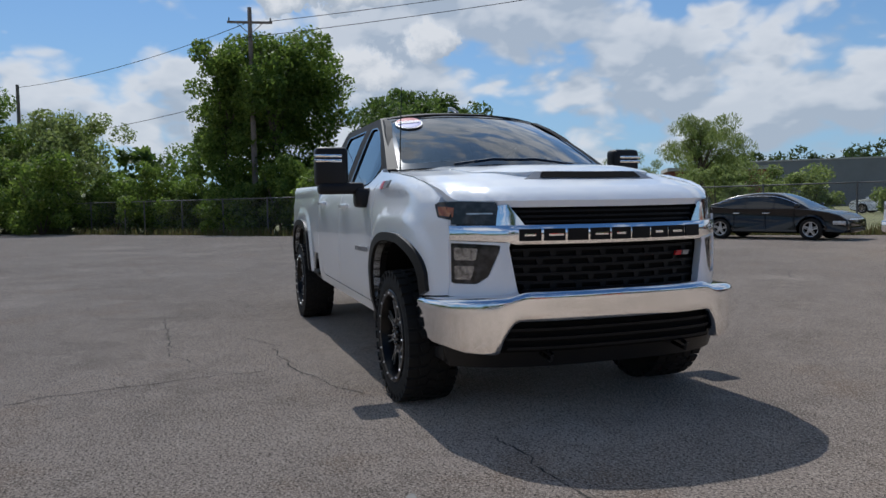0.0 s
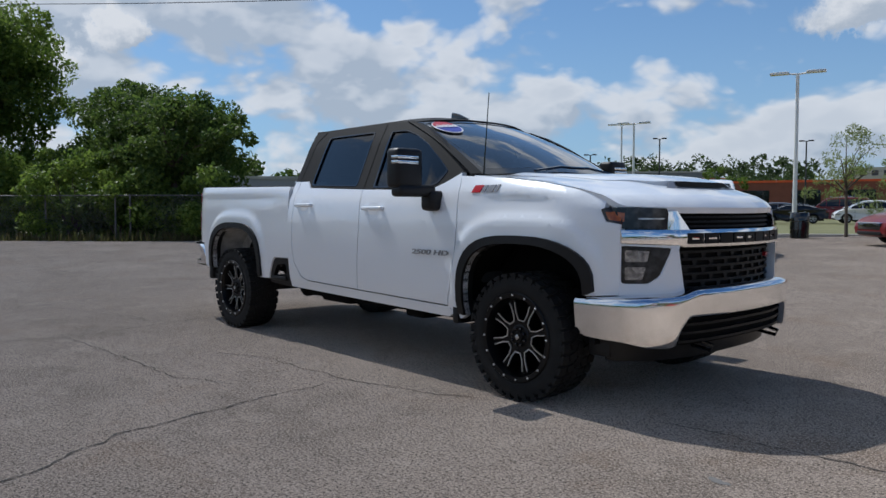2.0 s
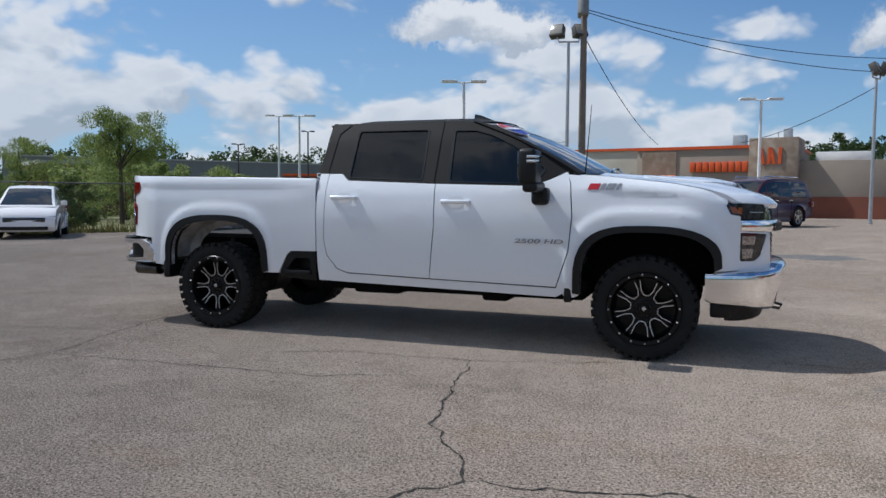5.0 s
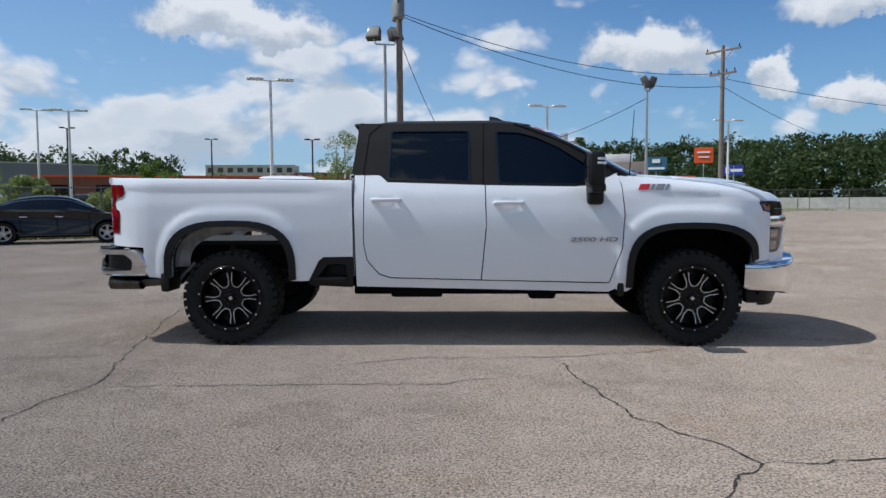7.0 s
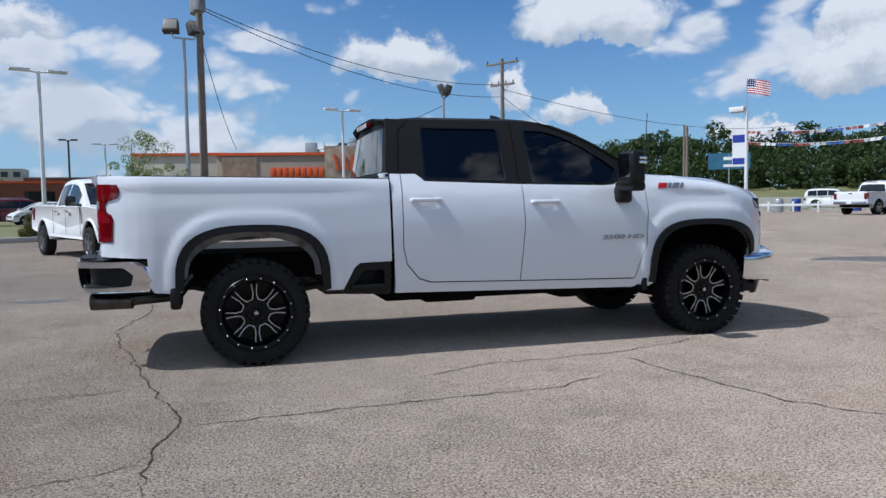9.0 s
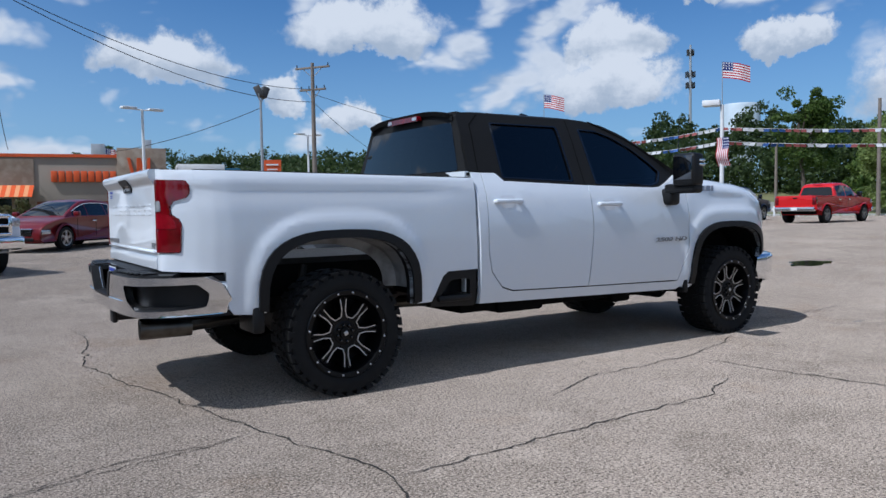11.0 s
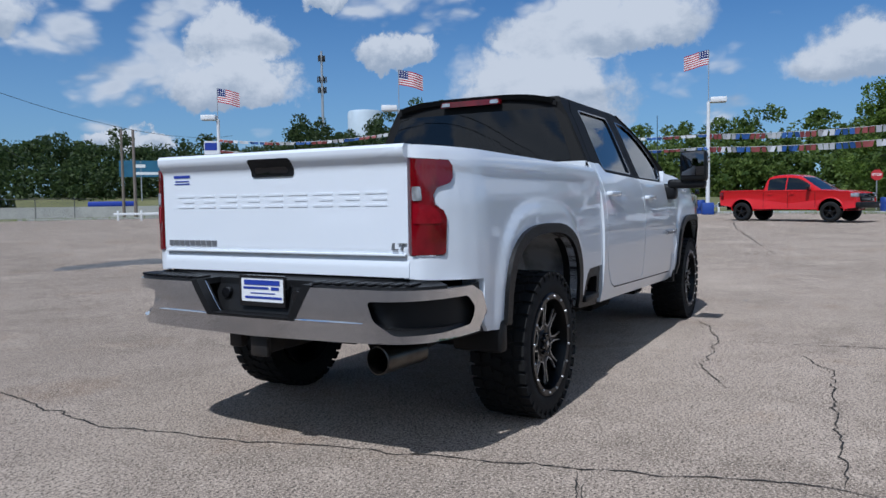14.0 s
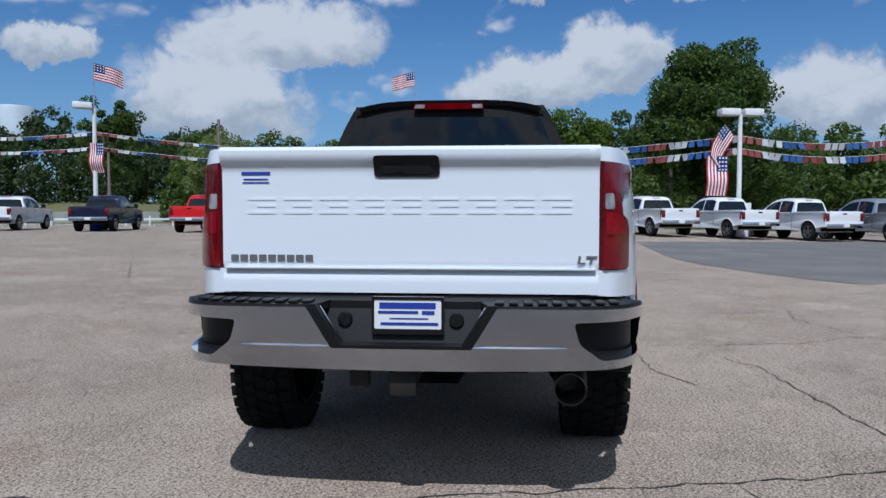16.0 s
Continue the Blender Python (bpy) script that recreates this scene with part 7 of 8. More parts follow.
def restaurant():
    """A flat-roofed burger restaurant; its front runs along local x."""
    root = thing("restaurant", "beige flat-roofed burger restaurant with orange trim", "building", at(-2.5, 45.2, -12))
    part("wall", box(bmesh.new(), (0, 0, 0), (9.6, 8.5, 4.35), bevel=0.02), TAN_STUCCO, root)
    part("roof", box(bmesh.new(), (-0.08, -0.08, 4.32), (9.68, 8.58, 4.5)), ORANGE_SIGN, root, "orange roof coping")
    part("roof_deck", box(bmesh.new(), (0.2, 0.2, 4.46), (9.4, 8.3, 4.53)), CONCRETE, root)
    part("side_wing", box(bmesh.new(), (-6.5, 3.2, 0), (0.0, 8.0, 4.6), bevel=0.02), STUCCO, root)
    part("wing_coping", box(bmesh.new(), (-6.58, 3.1, 4.58), (0.05, 8.08, 4.75)), ORANGE_SIGN, root)
    part("corner_stone", box(bmesh.new(), (0.35, -0.06, 0), (2.6, 0.2, 4.2)), STONE_CLAD, root)
    part("wall_base", box(bmesh.new(), (-0.03, -0.04, 0), (9.63, 0.3, 0.95)), BROWN_BASE, root)
    part("wall_band", box(bmesh.new(), (2.7, -0.05, 1.35), (7.0, 0.1, 1.7)), BROWN_BASE, root)
    part("corner_tower", box(bmesh.new(), (7.1, -0.25, 0), (9.9, 3.0, 4.9), bevel=0.02), STONE_CLAD, root)
    part("tower_base", box(bmesh.new(), (7.05, -0.3, 1.1), (9.95, 0.4, 2.0)), BROWN_BASE, root)
    for k in range(9):
        part("sign_bar", box(bmesh.new(), (3.5 + 0.40 * k, -0.14, 2.85), (3.83 + 0.40 * k, -0.02, 3.5), bevel=0.02), ORANGE_SIGN, root, "orange sign shape")
    for k in range(4):
        part("tower_sign", prism(bmesh.new(), [(7.88 + 0.30 * k, 3.3), (8.06 + 0.30 * k, 3.3), (8.1 + (0.30 * k if k % 2 else 0.30 * k - 0.25), 4.3), (7.92 + (0.30 * k if k % 2 else 0.30 * k - 0.25), 4.3)], -0.32, -0.24), ORANGE_SIGN, root)
    part("east_wing", box(bmesh.new(), (9.9, 0.6, 0), (14.6, 7.0, 3.5), bevel=0.02), TAN_STUCCO, root)
    part("wing_base", box(bmesh.new(), (9.9, 0.5, 0), (14.65, 0.7, 1.3)), BROWN_BASE, root)
    part("roof_hood", box(bmesh.new(), (10.6, 2.2, 3.5), (13.6, 5.0, 4.1), bevel=0.02), WHITE_METAL, root)
    for x0, w in ((0.3, 2.3),):
        for k in range(10):
            part("awning_strip", prism(bmesh.new(), [(0, 0), (w / 10 - 0.005, 0), (w / 10 - 0.005, 0.03), (0, 0.03)], 0, 1.3), ORANGE_SIGN if k % 2 else material("awning_light", (0.75, 0.3, 0.12), 0.6), root, m=pose(x0 + k * w / 10, -1.2, 1.95, 32, 0, 0))
    for x0, x1 in ((0.7, 1.4), (1.6, 2.3)):
        w = part("window", box(bmesh.new(), (x0, -0.09, 0.3), (x1, 0.0, 1.9)), CAR_GLASS, root, "dark window")
        part("window_frame", box(bmesh.new(), (x0 - 0.06, -0.08, 1.9), (x1 + 0.06, -0.02, 1.98)), STEEL, w)
    for x in (-5.2, -1.6):
        part("wall_lamp", box(bmesh.new(), (x - 0.15, 3.0, 2.6), (x + 0.15, 3.2, 3.0), bevel=0.02), CONCRETE, root)
    for x, y, w, h in ((5.5, 3, 0.8, 0.9), (7.4, 4, 0.7, 0.7), (8.6, 3, 0.5, 1.2)):
        part("roof_vent", box(bmesh.new(), (x, y, 4.5), (x + w, y + w, 4.5 + h), bevel=0.02), STEEL, root)


restaurant()


def plain_building(x, y, heading, w, d, h, mat, label, floors=1, bays=6, glass=True, coping=None):
    root = thing("building", label, "building", pose(x, y, 0, 0, 0, heading), "far buildings")
    part("wall", box(bmesh.new(), (-w / 2, 0, 0), (w / 2, d, h)), mat, root, smooth=False)
    part("roof", box(bmesh.new(), (-w / 2 - 0.1, -0.1, h), (w / 2 + 0.1, d + 0.1, h + 0.25)), coping or CONCRETE, root, smooth=False)
    if glass:
        for f in range(floors):
            for b in range(bays):
                bx, fh = -w / 2 + w * (b + 0.5) / bays, h / floors
                win = part("window", box(bmesh.new(), (bx - w / bays * 0.28, -0.06, f * fh + fh * 0.3), (bx + w / bays * 0.28, 0.02, f * fh + fh * 0.78)), CAR_GLASS, root, smooth=False)
                part("sill", box(bmesh.new(), (bx - w / bays * 0.3, -0.12, f * fh + fh * 0.26), (bx + w / bays * 0.3, 0.0, f * fh + fh * 0.3)), CONCRETE, win, smooth=False)


GREY_WALL = material("grey_metal_siding", (0.20, 0.205, 0.21), 0.7, vary=0.25, scale=0.3)
plain_building(-92, 112, 48, 62, 30, 8.2, GREY_WALL, "long grey flat-roofed store far beyond the car park", 1, 6, False)
plain_building(-74, 150, 35, 50, 20, 6.0, material("blue_wall", (0.02, 0.03, 0.10), 0.7, vary=0.3, scale=0.2), "long dark blue building beyond the car park", 1, 5, False)
plain_building(-84.8, 282, 5, 34, 14, 15, STUCCO, "four-storey beige hotel far off", 4, 9)
plain_building(-56, 282, 5, 22, 14, 12, BROWN_BASE, "brown hotel wing far off", 3, 6)
plain_building(-52.0, 27.5, 62, 16, 8, 3.7, material("pale_grey_wall", (0.33, 0.34, 0.36), 0.8, vary=0.2, scale=0.4), "low grey building behind the fence", 1, 3, False)
plain_building(-37.5, 33.5, 60, 7, 5, 3.4, BROWN_BASE, "low red brick building behind the fence", 1, 2, False)
plain_building(-30, 86, 20, 44, 10, 4.2, BROWN_BASE, "low shop row with orange trim beyond the car park", 1, 8, True, ORANGE_SIGN)
plain_building(15, 78, -10, 20, 10, 3.6, STUCCO, "low beige shop behind the restaurant", 1, 5, True, ORANGE_SIGN)
for i in range(14):
    x, y = -40 + 5.1 * (i % 7), 52 + 5 * (i // 7)
    key = ("white", "grey", "dark_red", "silver", "black")[i % 5]
    passenger_car("parked_car", f"{key.replace('_', ' ')} car in the far car park", "car", PAINTS[key], pose(x - 4 * (i // 7), y, ground_height(x, y), 0, 0, 200 + (i % 3) * 4), ("suv", "sedan", "hatch")[i % 3])
passenger_car("suv", "white suv driving road beyond the grass", "car", PAINTS["white"], at(58, 56, -52), "suv")

# ---- fence ----
WIRE = material("weathered_fence_wire", (0.13, 0.13, 0.125), 0.6, 0.3, vary=0.4, scale=2)


def chain_fence(points, label, h=1.75):
    """A chain link fence through points, with posts, a top rail and woven wire."""
    root = thing("fence", label, "fence", None, "chain link fences")
    for (x0, y0), (x1, y1) in zip(points, points[1:]):
        a, b = Vector((x0, y0, ground_height(x0, y0))), Vector((x1, y1, ground_height(x1, y1)))
        ln = (b - a).length
        for k in range(int(ln / 3.0) + 1):
            p = a.lerp(b, k * 3.0 / ln)
            part("post", tube(bmesh.new(), [p, p + Vector((0, 0, h + 0.05))], 0.035, 6), WIRE, root)
        part("top_rail", tube(bmesh.new(), [a + Vector((0, 0, h)), b + Vector((0, 0, h))], 0.024, 6), WIRE, root)
        bm = bmesh.new()
        d, up = (b - a).normalized(), Vector((0, 0, 1))
        k = -h
        while k < ln:
            for s in (1, -1):
                s0, s1 = (k, k + h) if s > 0 else (k + h, k)
                z0, z1 = 0.03, h - 0.01
                if min(s0, s1) < 0 or max(s0, s1) > ln:
                    continue
                p, q = a + d * s0 + up * z0, a + d * s1 + up * z1
                w = d * 0.0035
                bm.faces.new([bm.verts.new(v) for v in (p - w, p + w, q + w, q - w)])
            k += 0.11
        tagged(part("woven_wire", bm, WIRE, root, smooth=False), kind="stuff")


chain_fence([(-47, -13.2), (-36.6, -4.4), (-24.6, 5.6), (-17.8, 15.6), (-10.6, 22.4)], "galvanised chain link fence along the lot's edge")
chain_fence([(20, 52), (29, 57.5), (36, 55)], "galvanised chain link fence before the woods")

# ---- plants ----


def leaf_material(name, a, b):
    m = bpy.data.materials.new(name)
    m.use_nodes = True
    nt = m.node_tree
    p = nt.nodes["Principled BSDF"]
    geo = nt.nodes.new("ShaderNodeNewGeometry").outputs["Random Per Island"]
    mix = nt.nodes.new("ShaderNodeMix")
    mix.data_type = "RGBA"
    mix.inputs[6].default_value, mix.inputs[7].default_value = (*a, 1), (*b, 1)
    nt.links.new(geo, mix.inputs[0])
    nt.links.new(mix.outputs[2], p.inputs["Base Color"])
    p.inputs["Roughness"].default_value, p.inputs["Specular IOR Level"].default_value = 0.55, 0.3
    thin = nt.nodes.new("ShaderNodeBsdfTranslucent")
    nt.links.new(mix.outputs[2], thin.inputs[0])
    add = nt.nodes.new("ShaderNodeMixShader")
    add.inputs[0].default_value = 0.5
    out = nt.nodes["Material Output"]
    nt.links.new(p.outputs[0], add.inputs[1])
    nt.links.new(thin.outputs[0], add.inputs[2])
    nt.links.new(add.outputs[0], out.inputs[0])
    return m


LEAF = leaf_material("green_leaves", (0.07, 0.125, 0.02), (0.20, 0.28, 0.05))
LEAF_DARK = leaf_material("dark_green_leaves", (0.045, 0.088, 0.018), (0.125, 0.18, 0.038))
LEAF_PALE = leaf_material("pale_green_leaves", (0.14, 0.195, 0.05), (0.28, 0.33, 0.11))
LEAF_DRY = leaf_material("dry_stems", (0.14, 0.11, 0.05), (0.10, 0.12, 0.035))
BARK = material("tree_bark", (0.10, 0.08, 0.06), 0.9, vary=0.6, scale=3, bump=0.6, fine_scale=14)


def leaves_mesh(name, clumps, per, size, mat, rng, hang=0.0):
    """Many small leaves round the clumps (centre, radius), as one mesh."""
    centres = np.array([c for c, _ in clumps])
    radii = np.array([r for _, r in clumps])
    n = len(clumps) * per
    idx = np.repeat(np.arange(len(clumps)), per)
    d = rng.normal(size=(n, 3))
    d /= np.linalg.norm(d, axis=1)[:, None]
    rad = radii[idx] * rng.uniform(0.35, 1.08, n) ** 0.6
    pos = centres[idx] + d * rad[:, None] * np.array([1, 1, 0.8])
    u = rng.normal(size=(n, 3))
    u[:, 2] -= hang * 2.5
    u /= np.linalg.norm(u, axis=1)[:, None]
    w = np.cross(u, d + rng.normal(size=(n, 3)) * 0.7)
    w /= np.linalg.norm(w, axis=1)[:, None] + 1e-9
    ln = (size * rng.uniform(0.6, 1.3, n))[:, None]
    wd = ln * (0.55 if hang == 0 else 0.22)
    quad = np.stack([pos - u * ln, pos + w * wd, pos + u * ln, pos - w * wd], 1).reshape(-1, 3)
    me = bpy.data.meshes.new(name)
    me.from_pydata(quad.tolist(), [], np.arange(4 * n).reshape(-1, 4).tolist())
    me.materials.append(mat)
    return me


def make_tree(label, x, y, h, r, seed, mat=LEAF, clumps=70, per=110, leaf=0.16, base=0.25, trunk=0.2, hang=0.0, name="tree", category="tree", group=""):
    """A tapered trunk, limbs, and a crown of uneven clumps of leaves."""
    rng = np.random.default_rng(seed)
    root = thing(name, label, category, at(x, y, 0), group)
    bm = bmesh.new()
    bend = Vector((rng.normal() * 0.05 * h, rng.normal() * 0.05 * h, 0))
    spine = [Vector((0, 0, -0.1)), bend * 0.4 + Vector((0, 0, h * 0.3)), bend + Vector((0, 0, h * 0.62)), bend * 1.2 + Vector((0, 0, h * 0.9))]
    tube(bm, spine, [trunk, trunk * 0.75, trunk * 0.45, trunk * 0.1], 8)
    tips = []
    lobes = [(rng.uniform(0, 2 * math.pi), rng.uniform(0.35, 0.9), rng.uniform(0.45, 1.0)) for _ in range(11)]
    for a, z, ext in lobes:
        p = spine[1].lerp(spine[2], z * 0.8)
        shape = math.sin(math.pi * min(1.0, 0.22 + 0.78 * z)) ** 0.6
        q = Vector((math.cos(a) * r * ext * shape, math.sin(a) * r * ext * shape, h * (base + (0.95 - base) * z)))
        tube(bm, [p, p.lerp(q, 0.5) + Vector((0, 0, 0.05 * h)), q], [trunk * 0.4, trunk * 0.22, trunk * 0.06], 6)
        tips.append(q)
    part("trunk", bm, BARK, root)
    cl = []
    for k in range(clumps):
        if k % 3:
            q = tips[k % len(tips)]
            c = q + Vector(rng.normal(size=3)) * r * 0.22
        else:
            z = rng.uniform(base, 0.93)
            a, e = rng.uniform(0, 2 * math.pi), rng.uniform(0.1, 0.85)
            w = math.sin(math.pi * min(1.0, 0.25 + 0.75 * (z - base) / (1 - base))) ** 0.6
            c = Vector((math.cos(a) * r * e * w, math.sin(a) * r * e * w, h * z))
        c.z = min(max(c.z, h * base * 0.8), h * 0.97)
        cl.append((tuple(c), r * rng.uniform(0.14, 0.27)))
    crown = new("crown", leaves_mesh("crown", cl, int(per * 2.1), leaf * 0.64, mat, rng, hang))
    crown.parent = root
    return root


def thicket(label, pts, seed, mat, per=60, leaf=0.14, name="bush", group="bushes along the fence"):
    """A hedge-like bush: stems and clumps along a line of (x, y, height, radius)."""
    rng = np.random.default_rng(seed)
    for x, y, h, r in pts:
        root = thing(name, label, "bush", at(x, y, 0), group)
        bm = bmesh.new()
        for k in range(7):
            a = 2 * math.pi * k / 7
            tube(bm, [(0.1 * math.cos(a), 0.1 * math.sin(a), 0), (r * 0.5 * math.cos(a), r * 0.5 * math.sin(a), h * rng.uniform(0.5, 0.9))], [0.04, 0.012], 5)
        part("trunk", bm, BARK, root)
        cl = []
        for k in range(26):
            z = rng.uniform(0.1, 0.92)
            a, e = rng.uniform(0, 2 * math.pi), math.sqrt(rng.uniform(0.02, 1))
            w = math.sqrt(max(0.1, 1 - (z * 1.02 - 0.25) ** 2 * 1.3))
            cl.append(((r * e * w * math.cos(a), r * e * w * math.sin(a), h * z), r * rng.uniform(0.22, 0.36)))
        crown = new("foliage", leaves_mesh("foliage", cl, int(per * 2.1), leaf * 0.64, mat, rng))
        crown.parent = root


# the tree line behind the fence, seen past the truck's nose
make_tree("broad leafy tree behind the chain link fence", -37.6, 3.6, 11.0, 4.4, 3, LEAF, 170, 140, 0.18, 0.16, 0.28)
make_tree("leafy tree crowding the utility pole", -38.3, 0.4, 10.6, 3.4, 5, LEAF, 130, 130, 0.17, 0.16, 0.2)
make_tree("leafy tree behind the fence", -50.0, -15.5, 9.4, 5.0, 7, LEAF, 120, 110, 0.2, 0.12, 0.25)
make_tree("leafy tree behind the fence", -54.0, -22.0, 10.6, 5.5, 8, LEAF, 120, 110, 0.2, 0.1, 0.25)
make_tree("leafy tree behind the fence", -46.5, -9.5, 7.2, 4.0, 9, LEAF_PALE, 90, 110, 0.17, 0.08, 0.2)
make_tree("leafy tree behind the fence", -34.5, 9.8, 7.4, 3.7, 10, LEAF_DARK, 100, 110, 0.17, 0.12, 0.2)
make_tree("leafy tree behind the fence", -40.0, 10.5, 8.6, 3.6, 11, LEAF_DARK, 90, 110, 0.18, 0.15, 0.2)
make_tree("dense dark tree behind the fence", -31.8, 10.3, 6.8, 3.2, 12, LEAF_DARK, 110, 110, 0.17, 0.08, 0.2)
make_tree("dense dark tree behind the fence", -26.3, 8.4, 6.0, 2.7, 13, LEAF_DARK, 110, 110, 0.15, 0.06, 0.2)
make_tree("feathery willow-like tree beyond the fence", -24.6, 22.0, 5.4, 2.4, 14, LEAF_PALE, 70, 120, 0.13, 0.12, 0.12, 0.7)
make_tree("feathery willow-like tree beyond the fence", -29.0, 20.6, 4.1, 2.0, 15, LEAF_PALE, 50, 110, 0.12, 0.1, 0.1, 0.7)
make_tree("young tree by the restaurant", -5.4, 24.2, 3.9, 1.5, 16, LEAF_PALE, 30, 60, 0.11, 0.2, 0.07, 0.2)
make_tree("small round tree beyond the car park", -23.5, 48.5, 4.5, 1.7, 17, LEAF, 40, 70, 0.14, 0.25, 0.1)
make_tree("tall broad oak towering over the far row", 52.5, -15.0, 13.9, 4.9, 18, LEAF_DARK, 210, 130, 0.24, 0.16, 0.45)
make_tree("leafy tree beyond the road", 58.0, -6.4, 9.2, 4.2, 19, LEAF, 110, 100, 0.22, 0.1, 0.3)
make_tree("leafy tree beyond the road", 62.0, -22.0, 9.0, 5.0, 20, LEAF_DARK, 110, 100, 0.22, 0.1, 0.3)
make_tree("tall thin tree rising over the woods", 108, 62, 19, 5.5, 21, LEAF_DARK, 80, 70, 0.4, 0.35, 0.4)
make_tree("wide bush-like tree by the road", 64, 27, 8.2, 4.4, 22, LEAF_PALE, 110, 100, 0.22, 0.05, 0.25)
thicket("overgrown green bush behind the fence", [(-41.9 + 2.6 * i + 0.4 * (i % 2), -6.3 + 2.15 * i, 3.4 + 0.9 * math.sin(i * 1.7), 1.9) for i in range(8)], 30, LEAF, 120, 0.15)
thicket("dark tangled bush behind the fence", [(-48.4 + 1.75 * i + 0.3 * (i % 2), -11.2 + 1.44 * i, 2.1 + 0.5 * math.sin(i * 2.3), 1.5) for i in range(14)], 34, LEAF_DARK, 70, 0.15)
thicket("overgrown bush behind the fence", [(-60 + 3.2 * i, -22 + 2.0 * i, 4.6 + 0.8 * math.sin(i * 2.1), 2.6) for i in range(7)], 31, LEAF, 110, 0.18)
thicket("pale wild bush beyond the fence", [(-21.5, 16.0, 2.4, 1.2), (-19.5, 18.8, 2.9, 1.3), (-16.4, 20.4, 2.2, 1.2), (-14.4, 23.2, 2.0, 1.1), (-28, 26, 3.6, 2.2), (-32.0, 28.5, 3.8, 2.4), (-23.6, 27, 3.0, 1.8)], 32, LEAF_PALE, 110, 0.12)
thicket("dry weeds along the kerb", [(-2.2, 30.0, 1.3, 0.7), (-1.0, 33.5, 1.7, 0.8), (-12.0, 22.4, 1.0, 0.8), (-9.0, 24.6, 0.9, 0.8), (0.6, 34.6, 1.2, 0.6)], 33, LEAF_DRY, 90, 0.08, group="weeds")


def weeds(points, seed, mat, label, n=900, width=0.5, height=0.35):
    """A ragged strip of grass blades along a line."""
    rng = np.random.default_rng(seed)
    verts, faces = [], []
    for (x0, y0), (x1, y1) in zip(points, points[1:]):
        for t, o, h, a in zip(rng.uniform(0, 1, n), rng.normal(0, width, n), rng.uniform(0.3, 1.2, n) * height, rng.uniform(0, 6.28, n)):
            d = math.hypot(x1 - x0, y1 - y0)
            x, y = x0 + (x1 - x0) * t - (y1 - y0) / d * o, y0 + (y1 - y0) * t + (x1 - x0) / d * o
            g, k = ground_height(x, y) - 0.05, len(verts)
            verts += [(x - 0.03 * math.cos(a), y - 0.03 * math.sin(a), g), (x + 0.03 * math.cos(a), y + 0.03 * math.sin(a), g), (x + 0.1 * math.sin(a), y + 0.1 * math.cos(a), g + h)]
            faces.append((k, k + 1, k + 2))
    me = bpy.data.meshes.new("weeds")
    me.from_pydata(verts, [], faces)
    me.materials.append(mat)
    tagged(new("weeds", me), label, "weeds", kind="stuff")


weeds([(-46.5, -13.8), (-36.4, -4.8), (-24.3, 5.2), (-17.3, 15.3), (-10.2, 22)], 40, LEAF_DRY, "dry weeds along the foot of the fence", 1400, 0.35, 0.45)
weeds([(-3.4, 26.4), (-2.8, 39.6), (14, 47.6)], 41, LEAF_DRY, "dry weeds along the kerb by the restaurant", 900, 0.4, 0.4)
weeds([(30, 56.5), (45, 45.5), (50.4, 22), (46.4, 0), (41.4, -10), (41.4, -30)], 42, LEAF_PALE, "long grass at the road side of the lot", 900, 1.0, 0.3)


def woods(label, spans, seed, mat, leaf, per, size=3.4):
    """Woods of many crowns, each a dome of leaf clumps; spans of (bearing from, to, distance, height, depth)."""
    rng = np.random.default_rng(seed)
    clumps = []
    for b0, b1, dist, h, depth in spans:
        rows = max(2, int(depth / (size * 1.35)))
        for row in range(rows):
            d0 = dist + depth * row / rows
            n = max(2, int(radians(abs(b1 - b0)) * d0 / (size * 0.95)))
            for i in range(n):
                b = radians(min(b0, b1) + abs(b1 - b0) * (i + rng.uniform(0, 1)) / n)
                d = d0 + rng.uniform(-0.5, 0.5) * size
                drift = noise.noise(Vector((math.degrees(b) * 0.30, d * 0.03, seed)))
                top = h * (0.55 + 0.45 * row / (rows - 1)) * (0.96 + 0.17 * drift + rng.uniform(-0.10, 0.12))
                r = size * rng.uniform(0.7, 1.25)
                x, y = d * math.cos(b), d * math.sin(b)
                for _ in range(9):
                    u, v = rng.uniform(0, 2 * math.pi), rng.uniform(0.0, 1.0)
                    e = r * math.sqrt(1 - v * v) * 0.8
                    clumps.append(((x + e * math.cos(u), y + e * math.sin(u), top - r * 1.15 * (1 - v) - r * 0.3), r * rng.uniform(0.32, 0.5)))
                if row < 3:
                    z = top - r * 1.5
                    while z > 0.4:
                        for _ in range(3):
                            u = rng.uniform(0, 2 * math.pi)
                            clumps.append(((x + 0.7 * r * math.cos(u), y + 0.7 * r * math.sin(u), z), r * rng.uniform(0.35, 0.5)))
                        z -= r * 0.55
    tagged(new("woods", leaves_mesh("woods", clumps, per, leaf, mat, rng)), label, "woods", kind="stuff")


